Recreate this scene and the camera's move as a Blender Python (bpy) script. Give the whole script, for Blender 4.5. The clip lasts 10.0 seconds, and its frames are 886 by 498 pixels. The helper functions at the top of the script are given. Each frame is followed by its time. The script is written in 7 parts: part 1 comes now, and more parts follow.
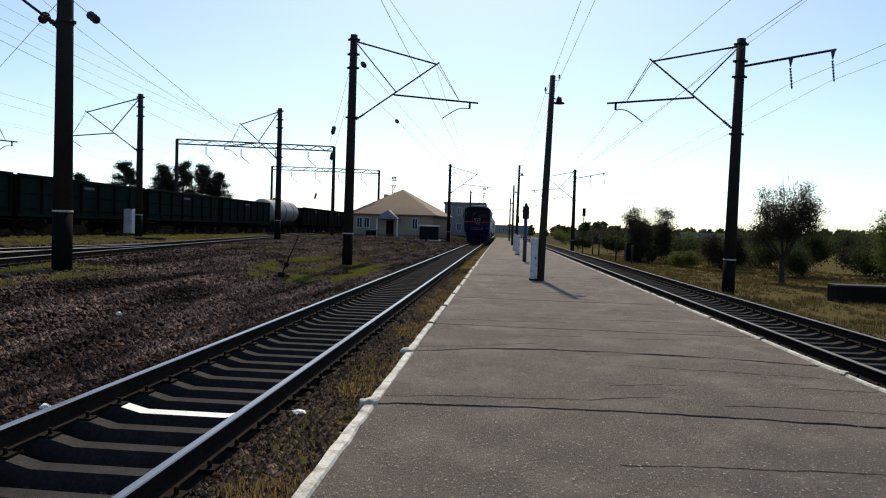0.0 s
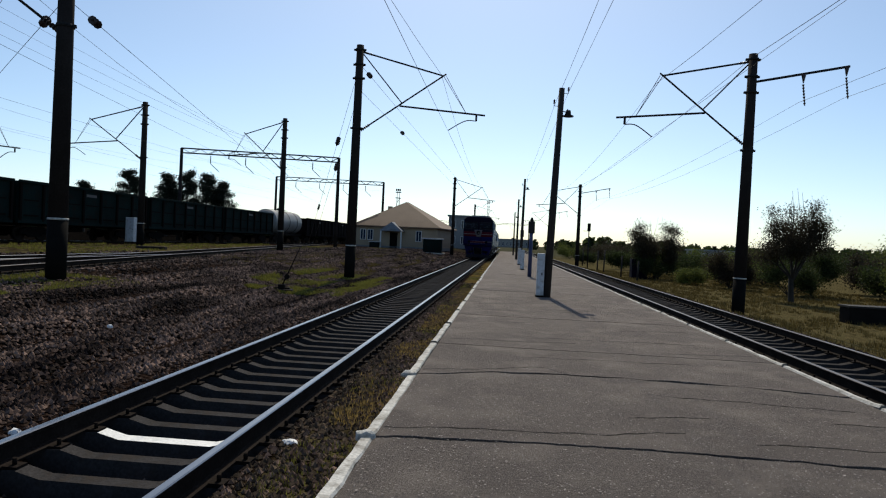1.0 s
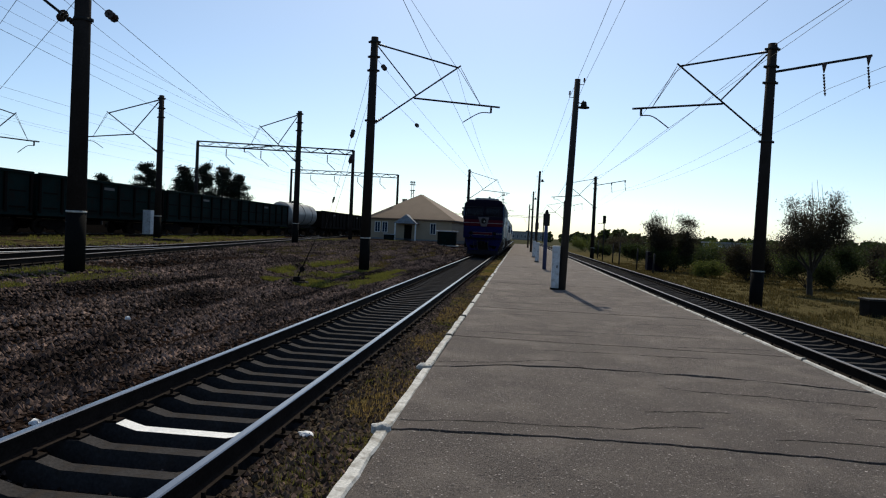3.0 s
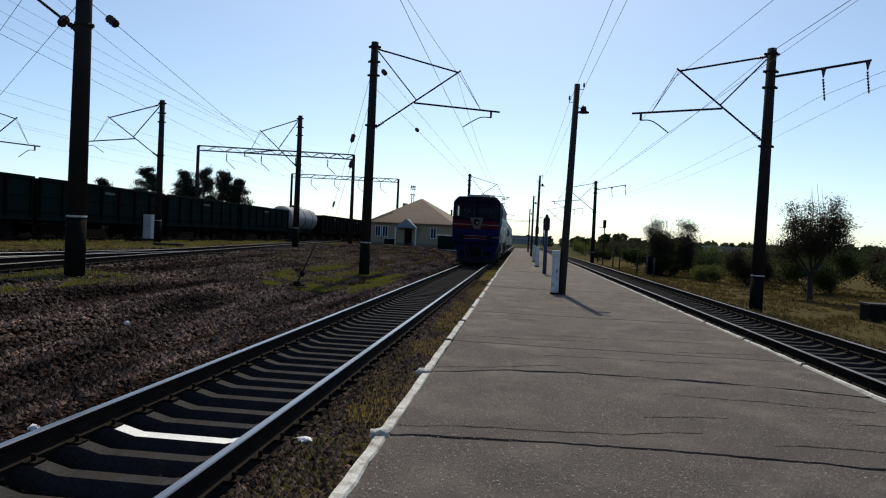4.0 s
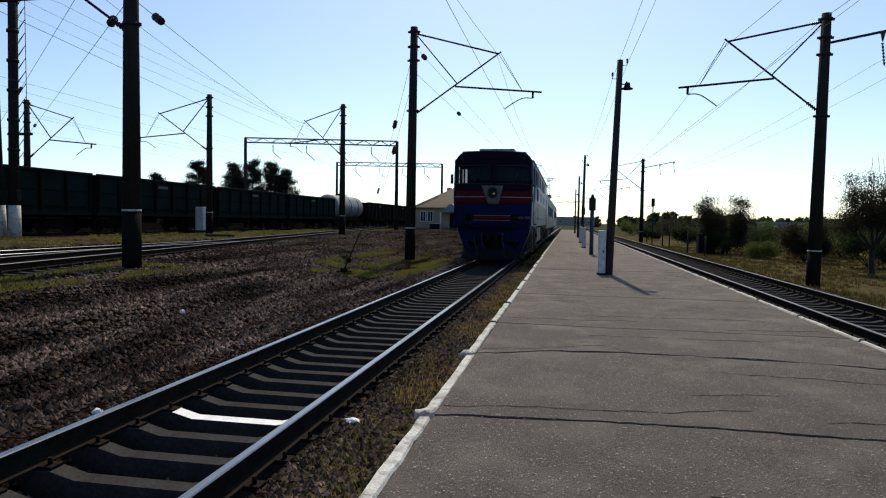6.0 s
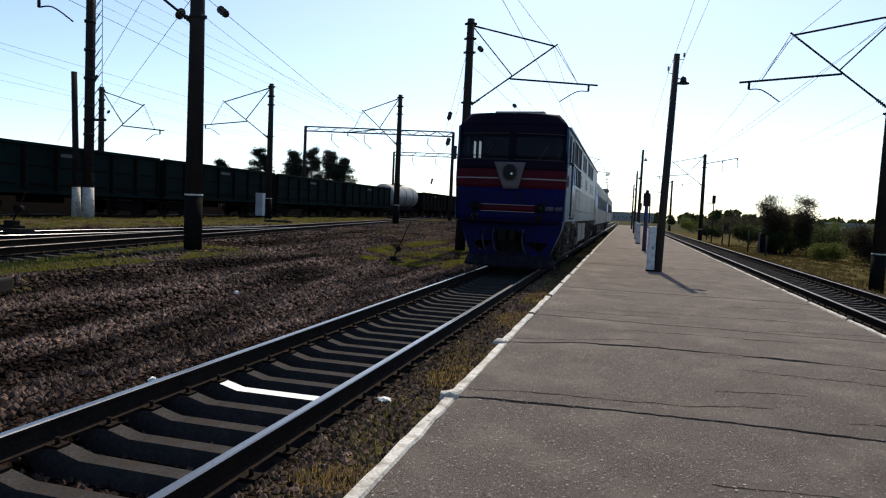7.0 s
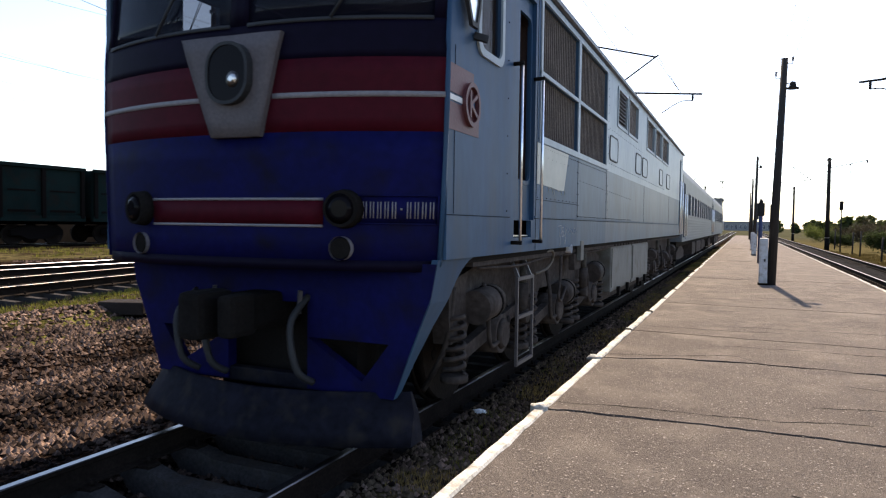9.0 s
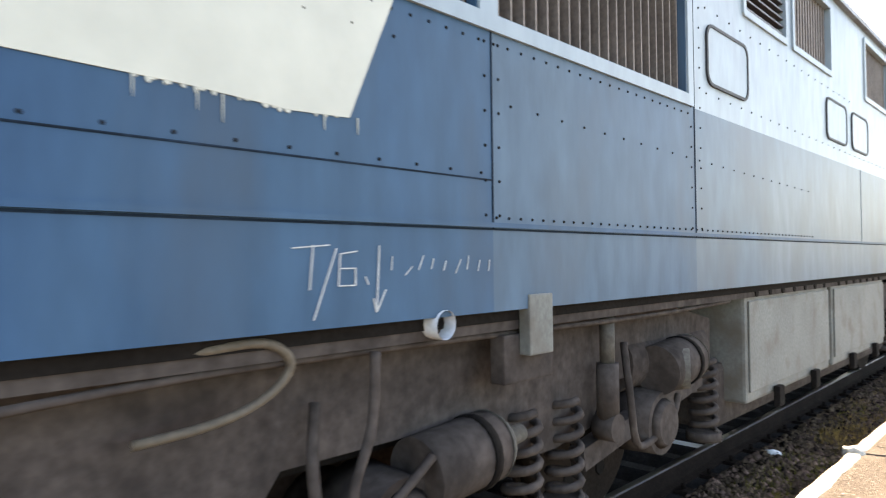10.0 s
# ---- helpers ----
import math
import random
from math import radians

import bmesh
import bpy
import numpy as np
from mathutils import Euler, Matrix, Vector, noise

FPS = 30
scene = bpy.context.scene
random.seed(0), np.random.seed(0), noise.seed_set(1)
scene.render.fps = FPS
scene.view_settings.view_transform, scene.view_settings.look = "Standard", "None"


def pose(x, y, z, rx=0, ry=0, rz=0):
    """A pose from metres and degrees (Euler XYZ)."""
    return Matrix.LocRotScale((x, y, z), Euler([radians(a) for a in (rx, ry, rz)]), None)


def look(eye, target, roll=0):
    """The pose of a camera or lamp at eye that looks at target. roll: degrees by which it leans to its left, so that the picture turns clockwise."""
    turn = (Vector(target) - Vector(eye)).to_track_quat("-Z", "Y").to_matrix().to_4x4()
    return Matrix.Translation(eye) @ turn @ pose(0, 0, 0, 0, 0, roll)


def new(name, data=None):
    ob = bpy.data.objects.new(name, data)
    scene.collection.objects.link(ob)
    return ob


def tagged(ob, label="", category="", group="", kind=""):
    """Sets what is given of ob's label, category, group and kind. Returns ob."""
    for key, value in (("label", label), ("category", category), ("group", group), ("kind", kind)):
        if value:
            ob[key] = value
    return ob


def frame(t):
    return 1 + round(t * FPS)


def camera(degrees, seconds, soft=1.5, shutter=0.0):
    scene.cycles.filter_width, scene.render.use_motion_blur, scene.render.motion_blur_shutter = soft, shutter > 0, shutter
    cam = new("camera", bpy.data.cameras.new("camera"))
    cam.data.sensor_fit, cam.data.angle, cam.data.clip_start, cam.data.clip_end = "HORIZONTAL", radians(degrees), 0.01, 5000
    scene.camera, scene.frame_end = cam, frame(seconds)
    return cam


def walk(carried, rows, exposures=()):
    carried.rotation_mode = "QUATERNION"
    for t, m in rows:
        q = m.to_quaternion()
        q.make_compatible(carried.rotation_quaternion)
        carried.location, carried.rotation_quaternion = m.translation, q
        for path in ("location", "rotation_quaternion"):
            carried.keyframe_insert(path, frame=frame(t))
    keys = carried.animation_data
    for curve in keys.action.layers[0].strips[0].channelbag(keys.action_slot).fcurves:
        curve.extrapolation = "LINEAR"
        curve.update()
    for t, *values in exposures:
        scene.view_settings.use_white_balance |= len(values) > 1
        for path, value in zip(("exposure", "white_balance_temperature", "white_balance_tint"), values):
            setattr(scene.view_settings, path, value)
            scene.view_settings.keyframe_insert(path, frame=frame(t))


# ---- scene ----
cam = camera(67.4, 10.0, soft=1.15, shutter=0.1)
PATH = [
    (0, (0.078, -0.521, 1.625), (88.29, -1.73, 5.02)),
    (0.5, (0.093, -0.225, 1.653), (88.56, -2.93, 5.77)),
    (1, (0.005, -0.037, 1.654), (89.38, -2.61, 5.33)),
    (1.5, (-0.019, -0.034, 1.661), (89.78, -1.82, 6.63)),
    (2, (-0.012, -0.028, 1.656), (88.82, -1.97, 6.59)),
    (2.5, (-0.012, -0.008, 1.651), (88.66, -2.58, 6.55)),
    (4, (0.007, -0.015, 1.665), (89.04, -2.59, 6.60)),
    (4.5, (0.003, -0.012, 1.656), (89.39, -2.64, 6.75)),
    (5, (0.006, -0.002, 1.666), (89.14, -3.23, 6.84)),
    (5.5, (-0.005, -0.003, 1.649), (87.95, -1.40, 8.86)),
    (7, (0.321, -0.245, 1.657), (86.67, -2.44, 15.33)),
    (7.5, (0.371, -0.382, 1.681), (85.60, -1.31, 19.33)),
    (8, (0.476, -0.474, 1.706), (88.96, -0.91, 18.24)),
    (8.5, (0.565, -0.538, 1.700), (87.95, -1.62, 20.50)),
    (9, (0.596, -0.598, 1.731), (87.84, -0.72, 24.37)),
    (9.3, (0.560, -0.680, 1.738), (89.18, -0.61, 28.71)),
    (9.5, (0.506, -0.721, 1.745), (89.82, -1.11, 31.71)),
    (9.7, (0.415, -0.824, 1.724), (89.62, -1.08, 34.50)),
    (10, (0.332, -1.020, 1.678), (90.98, 0.68, 43.89)),
]
EXPOSURES = [
    (0, 0.12, 6500, 3), (1, -0.22, 6250, 2), (4.5, -0.2, 6250, 2), (5.5, -0.15, 6250, 3), (7, 0.25, 6450, 5), (7.5, 0.4, 6550, 7), (8, 0.6, 6300, 8), (8.5, 0.8, 6550, 10),
    (9, 1.25, 7150, 11), (9.2, 1.68, 7400, 11), (9.3, 2.08, 7500, 11), (9.5, 2.31, 7600, 10), (9.7, 2.6, 7850, 8), (10, 2.88, 8600, 9)]
walk(cam, [(t, pose(*eye, *turn)) for t, eye, turn in PATH], EXPOSURES)

# ---- light ----
SUN_DIR = Vector((-0.33, 5.57, 6.35)).normalized()
world = bpy.data.worlds.new("sky")
scene.world = world
world.use_nodes = True
wn = world.node_tree.nodes
sky = wn.new("ShaderNodeTexSky")
sky.sky_type = "NISHITA"
sky.sun_disc = False
sky.sun_elevation = math.asin(SUN_DIR.z)
sky.sun_rotation = math.atan2(SUN_DIR.x, SUN_DIR.y)
sky.air_density, sky.dust_density, sky.ozone_density = 0.74, 0.85, 1.2
wn["Background"].inputs["Strength"].default_value = 0.156
world.node_tree.links.new(sky.outputs["Color"], wn["Background"].inputs["Color"])
sun = new("sun", bpy.data.lights.new("sun", "SUN"))
sun.data.energy, sun.data.angle, sun.data.color = 4.3, radians(0.55), (1.0, 0.86, 0.7)
sun.matrix_world = look((0, 0, 60), Vector((0, 0, 60)) - SUN_DIR)

# ---- materials ----


def mat(name, c, rough=0.7, metal=0.0, var=0.25, scale=3.0, fine=40.0, bump=0.2, c2=None, dirt=None, spec=0.4, island=0.0, stretch=(1, 1, 1), thin=0.0):
    """A surface: base colour c, drifting to c2 at a coarse scale and grained at a fine one, with dirt patches."""
    m = bpy.data.materials.new(name)
    m.use_nodes = True
    nt = m.node_tree
    n, l = nt.nodes, nt.links
    bsdf = n["Principled BSDF"]
    tc = n.new("ShaderNodeTexCoord")
    mp = n.new("ShaderNodeMapping")
    mp.inputs["Scale"].default_value = stretch
    l.new(tc.outputs["Object"], mp.inputs["Vector"])
    big = n.new("ShaderNodeTexNoise")
    big.inputs["Scale"].default_value, big.inputs["Detail"].default_value = scale, 6
    small = n.new("ShaderNodeTexNoise")
    small.inputs["Scale"].default_value, small.inputs["Detail"].default_value = fine, 4
    l.new(mp.outputs[0], big.inputs["Vector"])
    l.new(mp.outputs[0], small.inputs["Vector"])
    r1 = n.new("ShaderNodeValToRGB")
    c2 = c2 or tuple(v * (1 - var) for v in c)
    r1.color_ramp.elements[0].position, r1.color_ramp.elements[1].position = 0.35, 0.66
    r1.color_ramp.elements[0].color, r1.color_ramp.elements[1].color = (*c, 1), (*c2, 1)
    l.new(big.outputs["Fac"], r1.inputs["Fac"])
    mix = n.new("ShaderNodeMix")
    mix.data_type, mix.blend_type = "RGBA", "MULTIPLY"
    r2 = n.new("ShaderNodeValToRGB")
    r2.color_ramp.elements[0].position, r2.color_ramp.elements[1].position = 0.3, 0.7
    g = 1 - var
    r2.color_ramp.elements[0].color, r2.color_ramp.elements[1].color = (g, g, g, 1), (1.12, 1.12, 1.12, 1)
    l.new(small.outputs["Fac"], r2.inputs["Fac"])
    mix.inputs["Factor"].default_value = 1.0
    l.new(r1.outputs["Color"], mix.inputs[6])
    l.new(r2.outputs["Color"], mix.inputs[7])
    out = mix.outputs[2]
    if dirt:
        dn = n.new("ShaderNodeTexNoise")
        dn.inputs["Scale"].default_value, dn.inputs["Detail"].default_value = scale * 2.3, 8
        l.new(mp.outputs[0], dn.inputs["Vector"])
        dr = n.new("ShaderNodeValToRGB")
        dr.color_ramp.elements[0].position, dr.color_ramp.elements[1].position = 0.5, 0.72
        dm = n.new("ShaderNodeMix")
        dm.data_type = "RGBA"
        l.new(dn.outputs["Fac"], dr.inputs["Fac"])
        l.new(dr.outputs["Color"], dm.inputs["Factor"])
        l.new(out, dm.inputs[6])
        dm.inputs[7].default_value = (*dirt, 1)
        out = dm.outputs[2]
    if island:
        geo = n.new("ShaderNodeNewGeometry")
        hsv = n.new("ShaderNodeHueSaturation")
        mr = n.new("ShaderNodeMapRange")
        mr.inputs["To Min"].default_value, mr.inputs["To Max"].default_value = 1 - island, 1 + island
        l.new(geo.outputs["Random Per Island"], mr.inputs["Value"])
        l.new(mr.outputs[0], hsv.inputs["Value"])
        l.new(out, hsv.inputs["Color"])
        out = hsv.outputs[0]
    l.new(out, bsdf.inputs["Base Color"])
    bsdf.inputs["Roughness"].default_value = rough
    bsdf.inputs["Metallic"].default_value = metal
    bsdf.inputs["Specular IOR Level"].default_value = spec
    if bump:
        b = n.new("ShaderNodeBump")
        b.inputs["Strength"].default_value, b.inputs["Distance"].default_value = bump, 0.01
        l.new(small.outputs["Fac"], b.inputs["Height"])
        l.new(b.outputs[0], bsdf.inputs["Normal"])
    if thin:
        tr = n.new("ShaderNodeBsdfTranslucent")
        l.new(out, tr.inputs["Color"])
        ms = n.new("ShaderNodeMixShader")
        ms.inputs[0].default_value = thin
        l.new(bsdf.outputs[0], ms.inputs[1])
        l.new(tr.outputs[0], ms.inputs[2])
        l.new(ms.outputs[0], n["Material Output"].inputs["Surface"])
    return m


def glass(name, c, rough=0.03, alpha=0.35, spec=0.35):
    m = bpy.data.materials.new(name)
    m.use_nodes = True
    b = m.node_tree.nodes["Principled BSDF"]
    b.inputs["Base Color"].default_value = (*c, 1)
    b.inputs["Roughness"].default_value = rough
    b.inputs["Alpha"].default_value = alpha
    b.inputs["Specular IOR Level"].default_value = spec
    return m


def asphalt():
    """Worn asphalt: patchy greys, pale and dark grit, rough relief at two scales."""
    m = mat("asphalt", (0.196, 0.166, 0.146), 0.95, var=0.5, scale=0.7, fine=110, bump=0, c2=(0.155, 0.131, 0.117), dirt=(0.206, 0.175, 0.152), spec=0.1)
    n, l = m.node_tree.nodes, m.node_tree.links
    bsdf = n["Principled BSDF"]
    src = bsdf.inputs["Base Color"].links[0].from_socket
    tc = n.new("ShaderNodeTexCoord")
    vor = n.new("ShaderNodeTexVoronoi")
    vor.inputs["Scale"].default_value = 48
    l.new(tc.outputs["Object"], vor.inputs["Vector"])
    speck = n.new("ShaderNodeValToRGB")
    speck.color_ramp.elements[0].position, speck.color_ramp.elements[1].position = 0.8, 0.95
    sep = n.new("ShaderNodeSeparateColor")
    l.new(vor.outputs["Color"], sep.inputs[0])
    l.new(sep.outputs[0], speck.inputs["Fac"])
    near = n.new("ShaderNodeMath")
    near.operation = "LESS_THAN"
    near.inputs[1].default_value = 0.34
    l.new(vor.outputs["Distance"], near.inputs[0])
    mul = n.new("ShaderNodeMath")
    mul.operation = "MULTIPLY"
    l.new(near.outputs[0], mul.inputs[0])
    l.new(speck.outputs["Color"], mul.inputs[1])
    mix = n.new("ShaderNodeMix")
    mix.data_type = "RGBA"
    l.new(mul.outputs[0], mix.inputs["Factor"])
    l.new(src, mix.inputs[6])
    mix.inputs[7].default_value = (0.36, 0.32, 0.29, 1)
    l.new(mix.outputs[2], bsdf.inputs["Base Color"])
    rough_n = n.new("ShaderNodeTexNoise")
    rough_n.inputs["Scale"].default_value, rough_n.inputs["Detail"].default_value = 55, 10
    rough_n.inputs["Roughness"].default_value = 0.75
    l.new(tc.outputs["Object"], rough_n.inputs["Vector"])
    b = n.new("ShaderNodeBump")
    b.inputs["Strength"].default_value, b.inputs["Distance"].default_value = 1.0, 0.035
    l.new(rough_n.outputs["Fac"], b.inputs["Height"])
    l.new(b.outputs[0], bsdf.inputs["Normal"])
    return m


M_ASPHALT = asphalt()
M_GRIT = mat("pale_grit", (0.3, 0.265, 0.24), 0.95, var=0.4, island=0.7, spec=0.05)
M_CRACK = mat("crack_filler", (0.03, 0.027, 0.024), 1.0, spec=0.05)
M_KERB = mat("whitewash", (0.6, 0.58, 0.54), 0.9, var=0.3, scale=4, fine=50, bump=0.7, c2=(0.42, 0.4, 0.36), dirt=(0.19, 0.17, 0.14), spec=0.2)
M_KERBSIDE = mat("kerb_concrete", (0.22, 0.2, 0.17), 0.95, var=0.3)
M_GRAVEL = mat("ballast_stones", (0.175, 0.118, 0.092), 0.95, var=0.45, scale=1.1, stretch=(1.3, 0.22, 1), fine=25, bump=0.3, c2=(0.014, 0.009, 0.008), island=0.95, spec=0.05)
M_EARTHSTONE = mat("brown_earth_clods", (0.11, 0.078, 0.05), 0.97, var=0.35, scale=0.8, fine=25, c2=(0.07, 0.05, 0.034), island=0.5, spec=0.1)
M_SLEEPER = mat("sleeper_concrete", (0.046, 0.042, 0.041), 0.9, var=0.35, scale=3, bump=0.5, dirt=(0.035, 0.028, 0.023), spec=0.05)
M_SLEEPER_WHITE = mat("sleeper_whitewash", (0.8, 0.79, 0.76), 0.85, var=0.12, scale=4, spec=0.2)
M_RAIL_TOP = mat("polished_rail_steel", (0.22, 0.22, 0.23), 0.28, 1.0, var=0.15, stretch=(8, 0.3, 8), bump=0.05)
M_RAIL_DULL = mat("dull_rail_head", (0.12, 0.1, 0.09), 0.45, 0.6, var=0.3, stretch=(8, 0.3, 8), bump=0.05)
M_RAIL = mat("rusty_rail_steel", (0.022, 0.016, 0.013), 0.85, 0.0, var=0.4, spec=0.04)
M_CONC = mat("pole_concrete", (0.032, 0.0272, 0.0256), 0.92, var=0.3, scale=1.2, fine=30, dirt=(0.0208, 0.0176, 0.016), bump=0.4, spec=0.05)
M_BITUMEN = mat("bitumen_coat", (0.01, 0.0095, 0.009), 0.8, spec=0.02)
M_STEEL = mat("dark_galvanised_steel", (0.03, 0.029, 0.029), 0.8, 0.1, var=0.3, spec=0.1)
M_WIRE = mat("wire_copper", (0.05, 0.045, 0.042), 0.8, 0.2, var=0.1, bump=0)
M_PORCELAIN = mat("insulator_porcelain", (0.05, 0.028, 0.02), 0.35)
M_WHITEMETAL = mat("pale_painted_metal", (0.5, 0.52, 0.55), 0.6, var=0.15, dirt=(0.3, 0.28, 0.26))
M_WOODPOLE = mat("tarred_wood", (0.03, 0.025, 0.022), 0.9, var=0.4, stretch=(6, 6, 0.5))
M_PLOUGH = mat("scuffed_blue_grey_steel", (0.011, 0.011, 0.018), 0.7, var=0.4, scale=3, fine=18, bump=0.2, dirt=(0.02, 0.017, 0.016), spec=0.06)
# Nose blue set darker than the same paint on the sides, for its shade.
M_BLUE_SHADED = mat("shaded_blue_loco_paint", (0.0044, 0.005, 0.056), 0.6, var=0.25, scale=1.5, fine=14, bump=0.08, c2=(0.0044, 0.005, 0.038), dirt=(0.006, 0.005, 0.016), spec=0.06)
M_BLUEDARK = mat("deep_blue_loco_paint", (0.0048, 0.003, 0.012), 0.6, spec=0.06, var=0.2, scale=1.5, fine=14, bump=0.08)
M_SIDEBLUE = mat("faded_blue_loco_paint", (0.0192, 0.0577, 0.121), 0.5, var=0.16, scale=0.9, fine=9, bump=0.06, c2=(0.0315, 0.0716, 0.122), dirt=(0.0376, 0.0595, 0.0874), stretch=(1, 1, 0.35), spec=0.14)
M_SIDEMID = mat("bleached_blue_loco_paint", (0.044, 0.083, 0.132), 0.48, var=0.16, scale=0.9, fine=9, bump=0.06, c2=(0.062, 0.1, 0.14), dirt=(0.055, 0.075, 0.1), stretch=(1, 1, 0.35), spec=0.14)
M_SIDEGREY = mat("grey_blue_loco_paint", (0.066, 0.102, 0.142), 0.45, var=0.14, scale=0.9, fine=9, bump=0.06, c2=(0.0925, 0.124, 0.155), dirt=(0.0666, 0.0851, 0.107), stretch=(1, 1, 0.35), spec=0.14)
M_SIDEWHITE = mat("pale_blue_white_loco_paint", (0.271, 0.311, 0.335), 0.45, var=0.1, scale=0.9, fine=9, bump=0.06, c2=(0.224, 0.271, 0.303), stretch=(1, 1, 0.35), spec=0.16)
M_SEAM = mat("dirty_blue_seam", (0.012, 0.024, 0.042), 0.8, var=0.5, scale=3, spec=0.08)
M_CREAM = mat("cream_touch_up_paint", (0.398, 0.391, 0.338), 0.55, var=0.03, scale=1, fine=6)
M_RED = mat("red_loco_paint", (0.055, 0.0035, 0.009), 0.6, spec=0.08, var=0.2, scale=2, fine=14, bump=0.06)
M_REDFADED = mat("faded_red_loco_paint", (0.105, 0.0315, 0.035), 0.55, var=0.15, scale=2)
M_WHITE = mat("white_line_paint", (0.7, 0.69, 0.66), 0.6, var=0.12)
# White marking paint, dimmed in colour for the shaded nose.
M_LINE_SHADED = mat("shaded_white_line", (0.19, 0.17, 0.175), 0.6, var=0.15)
M_LAMPPANEL = mat("headlamp_panel_paint", (0.111, 0.0952, 0.0978), 0.6, var=0.15, spec=0.1)
M_TRAP = mat("lamp_panel_grey_paint", (0.058, 0.053, 0.057), 0.55, var=0.12)
M_GRIME = mat("grimy_underframe", (0.07, 0.058, 0.053), 0.9, var=0.35, scale=3, fine=20, bump=0.4, dirt=(0.03, 0.0245, 0.0225), spec=0.06)
# Black for grimy parts, and for the shaded void behind the front skirt.
M_GRIME_SHADE = mat("black_grime_and_shade", (0.014, 0.012, 0.011), 0.9, var=0.3, spec=0.04)
M_CAPGREY = mat("dull_grey_casting", (0.095, 0.088, 0.078), 0.8, var=0.3, scale=4, dirt=(0.05, 0.042, 0.035), spec=0.08)
M_TANK = mat("pale_grey_battery_box", (0.125, 0.128, 0.12), 0.7, var=0.2, scale=2, dirt=(0.08, 0.07, 0.058))
M_ROOF = mat("grey_roof_paint", (0.2, 0.22, 0.25), 0.6, var=0.25, scale=1.5, dirt=(0.12, 0.11, 0.1))
M_CHROME = mat("bright_handrail_steel", (0.85, 0.86, 0.88), 0.3, 1.0, var=0.1, bump=0)
M_GRILLBACK = mat("radiator_dark", (0.03, 0.019, 0.016), 0.9, spec=0.1)
M_SLAT = mat("rusty_louvre_slat", (0.17, 0.135, 0.115), 0.75, var=0.3)
M_GLASS = glass("cab_glass", (0.006, 0.006, 0.011), 0.05, 0.6, 0.12)
M_DOORGLASS = glass("door_glass", (0.02, 0.012, 0.009), 0.08, 0.3, 0.12)
M_DARKGLASS = glass("coach_glass", (0.03, 0.04, 0.06), 0.04, 1.0)
M_LENS = glass("lamp_lens", (0.006, 0.005, 0.006), 0.15, 1.0, 0.05)
M_GLINT = mat("headlamp_reflector_glint", (0.6, 0.58, 0.55), 0.3, 1.0, var=0.05, bump=0)
M_RUBBER = mat("black_rubber", (0.02, 0.02, 0.022), 0.7)
M_YELLOWPIPE = mat("faded_yellow_pipe", (0.0975, 0.078, 0.0572), 0.7)
M_COACH = mat("pale_blue_coach_paint", (0.13, 0.148, 0.165), 0.5, var=0.12, scale=0.7, bump=0.05, spec=0.15)
M_COACHBAND = mat("coach_blue_paint", (0.05, 0.06, 0.085), 0.5, var=0.15)
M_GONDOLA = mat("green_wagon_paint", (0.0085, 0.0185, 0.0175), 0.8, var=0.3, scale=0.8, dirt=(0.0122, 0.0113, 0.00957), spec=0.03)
M_GONDOLA_B = mat("brown_wagon_and_post_shade", (0.008, 0.0065, 0.006), 0.85, var=0.3, scale=0.8, spec=0.03)
M_TANKCAR = mat("pale_tank_paint", (0.22, 0.22, 0.215), 0.5, var=0.2, scale=0.6, dirt=(0.15, 0.13, 0.11))
M_CHALK = mat("chalk", (0.45, 0.456, 0.456), 1.0, var=0.2)
M_PLASTER = mat("cream_plaster", (0.36, 0.28, 0.19), 0.9, var=0.12, scale=0.6)
M_TILE = mat("tan_roof_sheet", (0.165, 0.108, 0.07), 0.8, var=0.15, scale=0.6)
M_BARK = mat("tree_bark", (0.03, 0.025, 0.02), 0.95, var=0.35)
M_LEAF = mat("tree_leaves", (0.042, 0.057, 0.018), 0.75, var=0.3, island=0.45, bump=0, spec=0.15, thin=0.45)
M_LEAFDRY = mat("dry_olive_leaves", (0.045, 0.038, 0.024), 0.8, var=0.3, island=0.4, bump=0, spec=0.15, thin=0.45)
M_LEAFLIGHT = mat("yellow_green_leaves", (0.11, 0.13, 0.03), 0.75, var=0.3, island=0.4, bump=0, spec=0.15, thin=0.45)
M_PINE = mat("pine_needles", (0.013, 0.019, 0.011), 0.8, var=0.3, island=0.4, bump=0, spec=0.15)
M_GRASS = mat("green_grass_blades", (0.17, 0.165, 0.036), 0.8, var=0.3, island=0.4, bump=0, spec=0.15, thin=0.45)
M_DRYGRASS = mat("dry_grass_blades", (0.3, 0.21, 0.075), 0.85, var=0.3, island=0.4, bump=0, spec=0.15, thin=0.45)
M_SLOPEGRASS = mat("olive_slope_grass", (0.13, 0.098, 0.034), 0.85, var=0.3, island=0.4, bump=0, spec=0.1, thin=0.3)
M_FARGREY = mat("distant_grey_wall", (0.2, 0.2, 0.2), 0.9, var=0.1)
M_PAPER = mat("white_litter", (0.75, 0.75, 0.74), 0.8, var=0.1)
M_BLUEBIN = mat("blue_painted_steel", (0.03, 0.045, 0.12), 0.6, var=0.2)


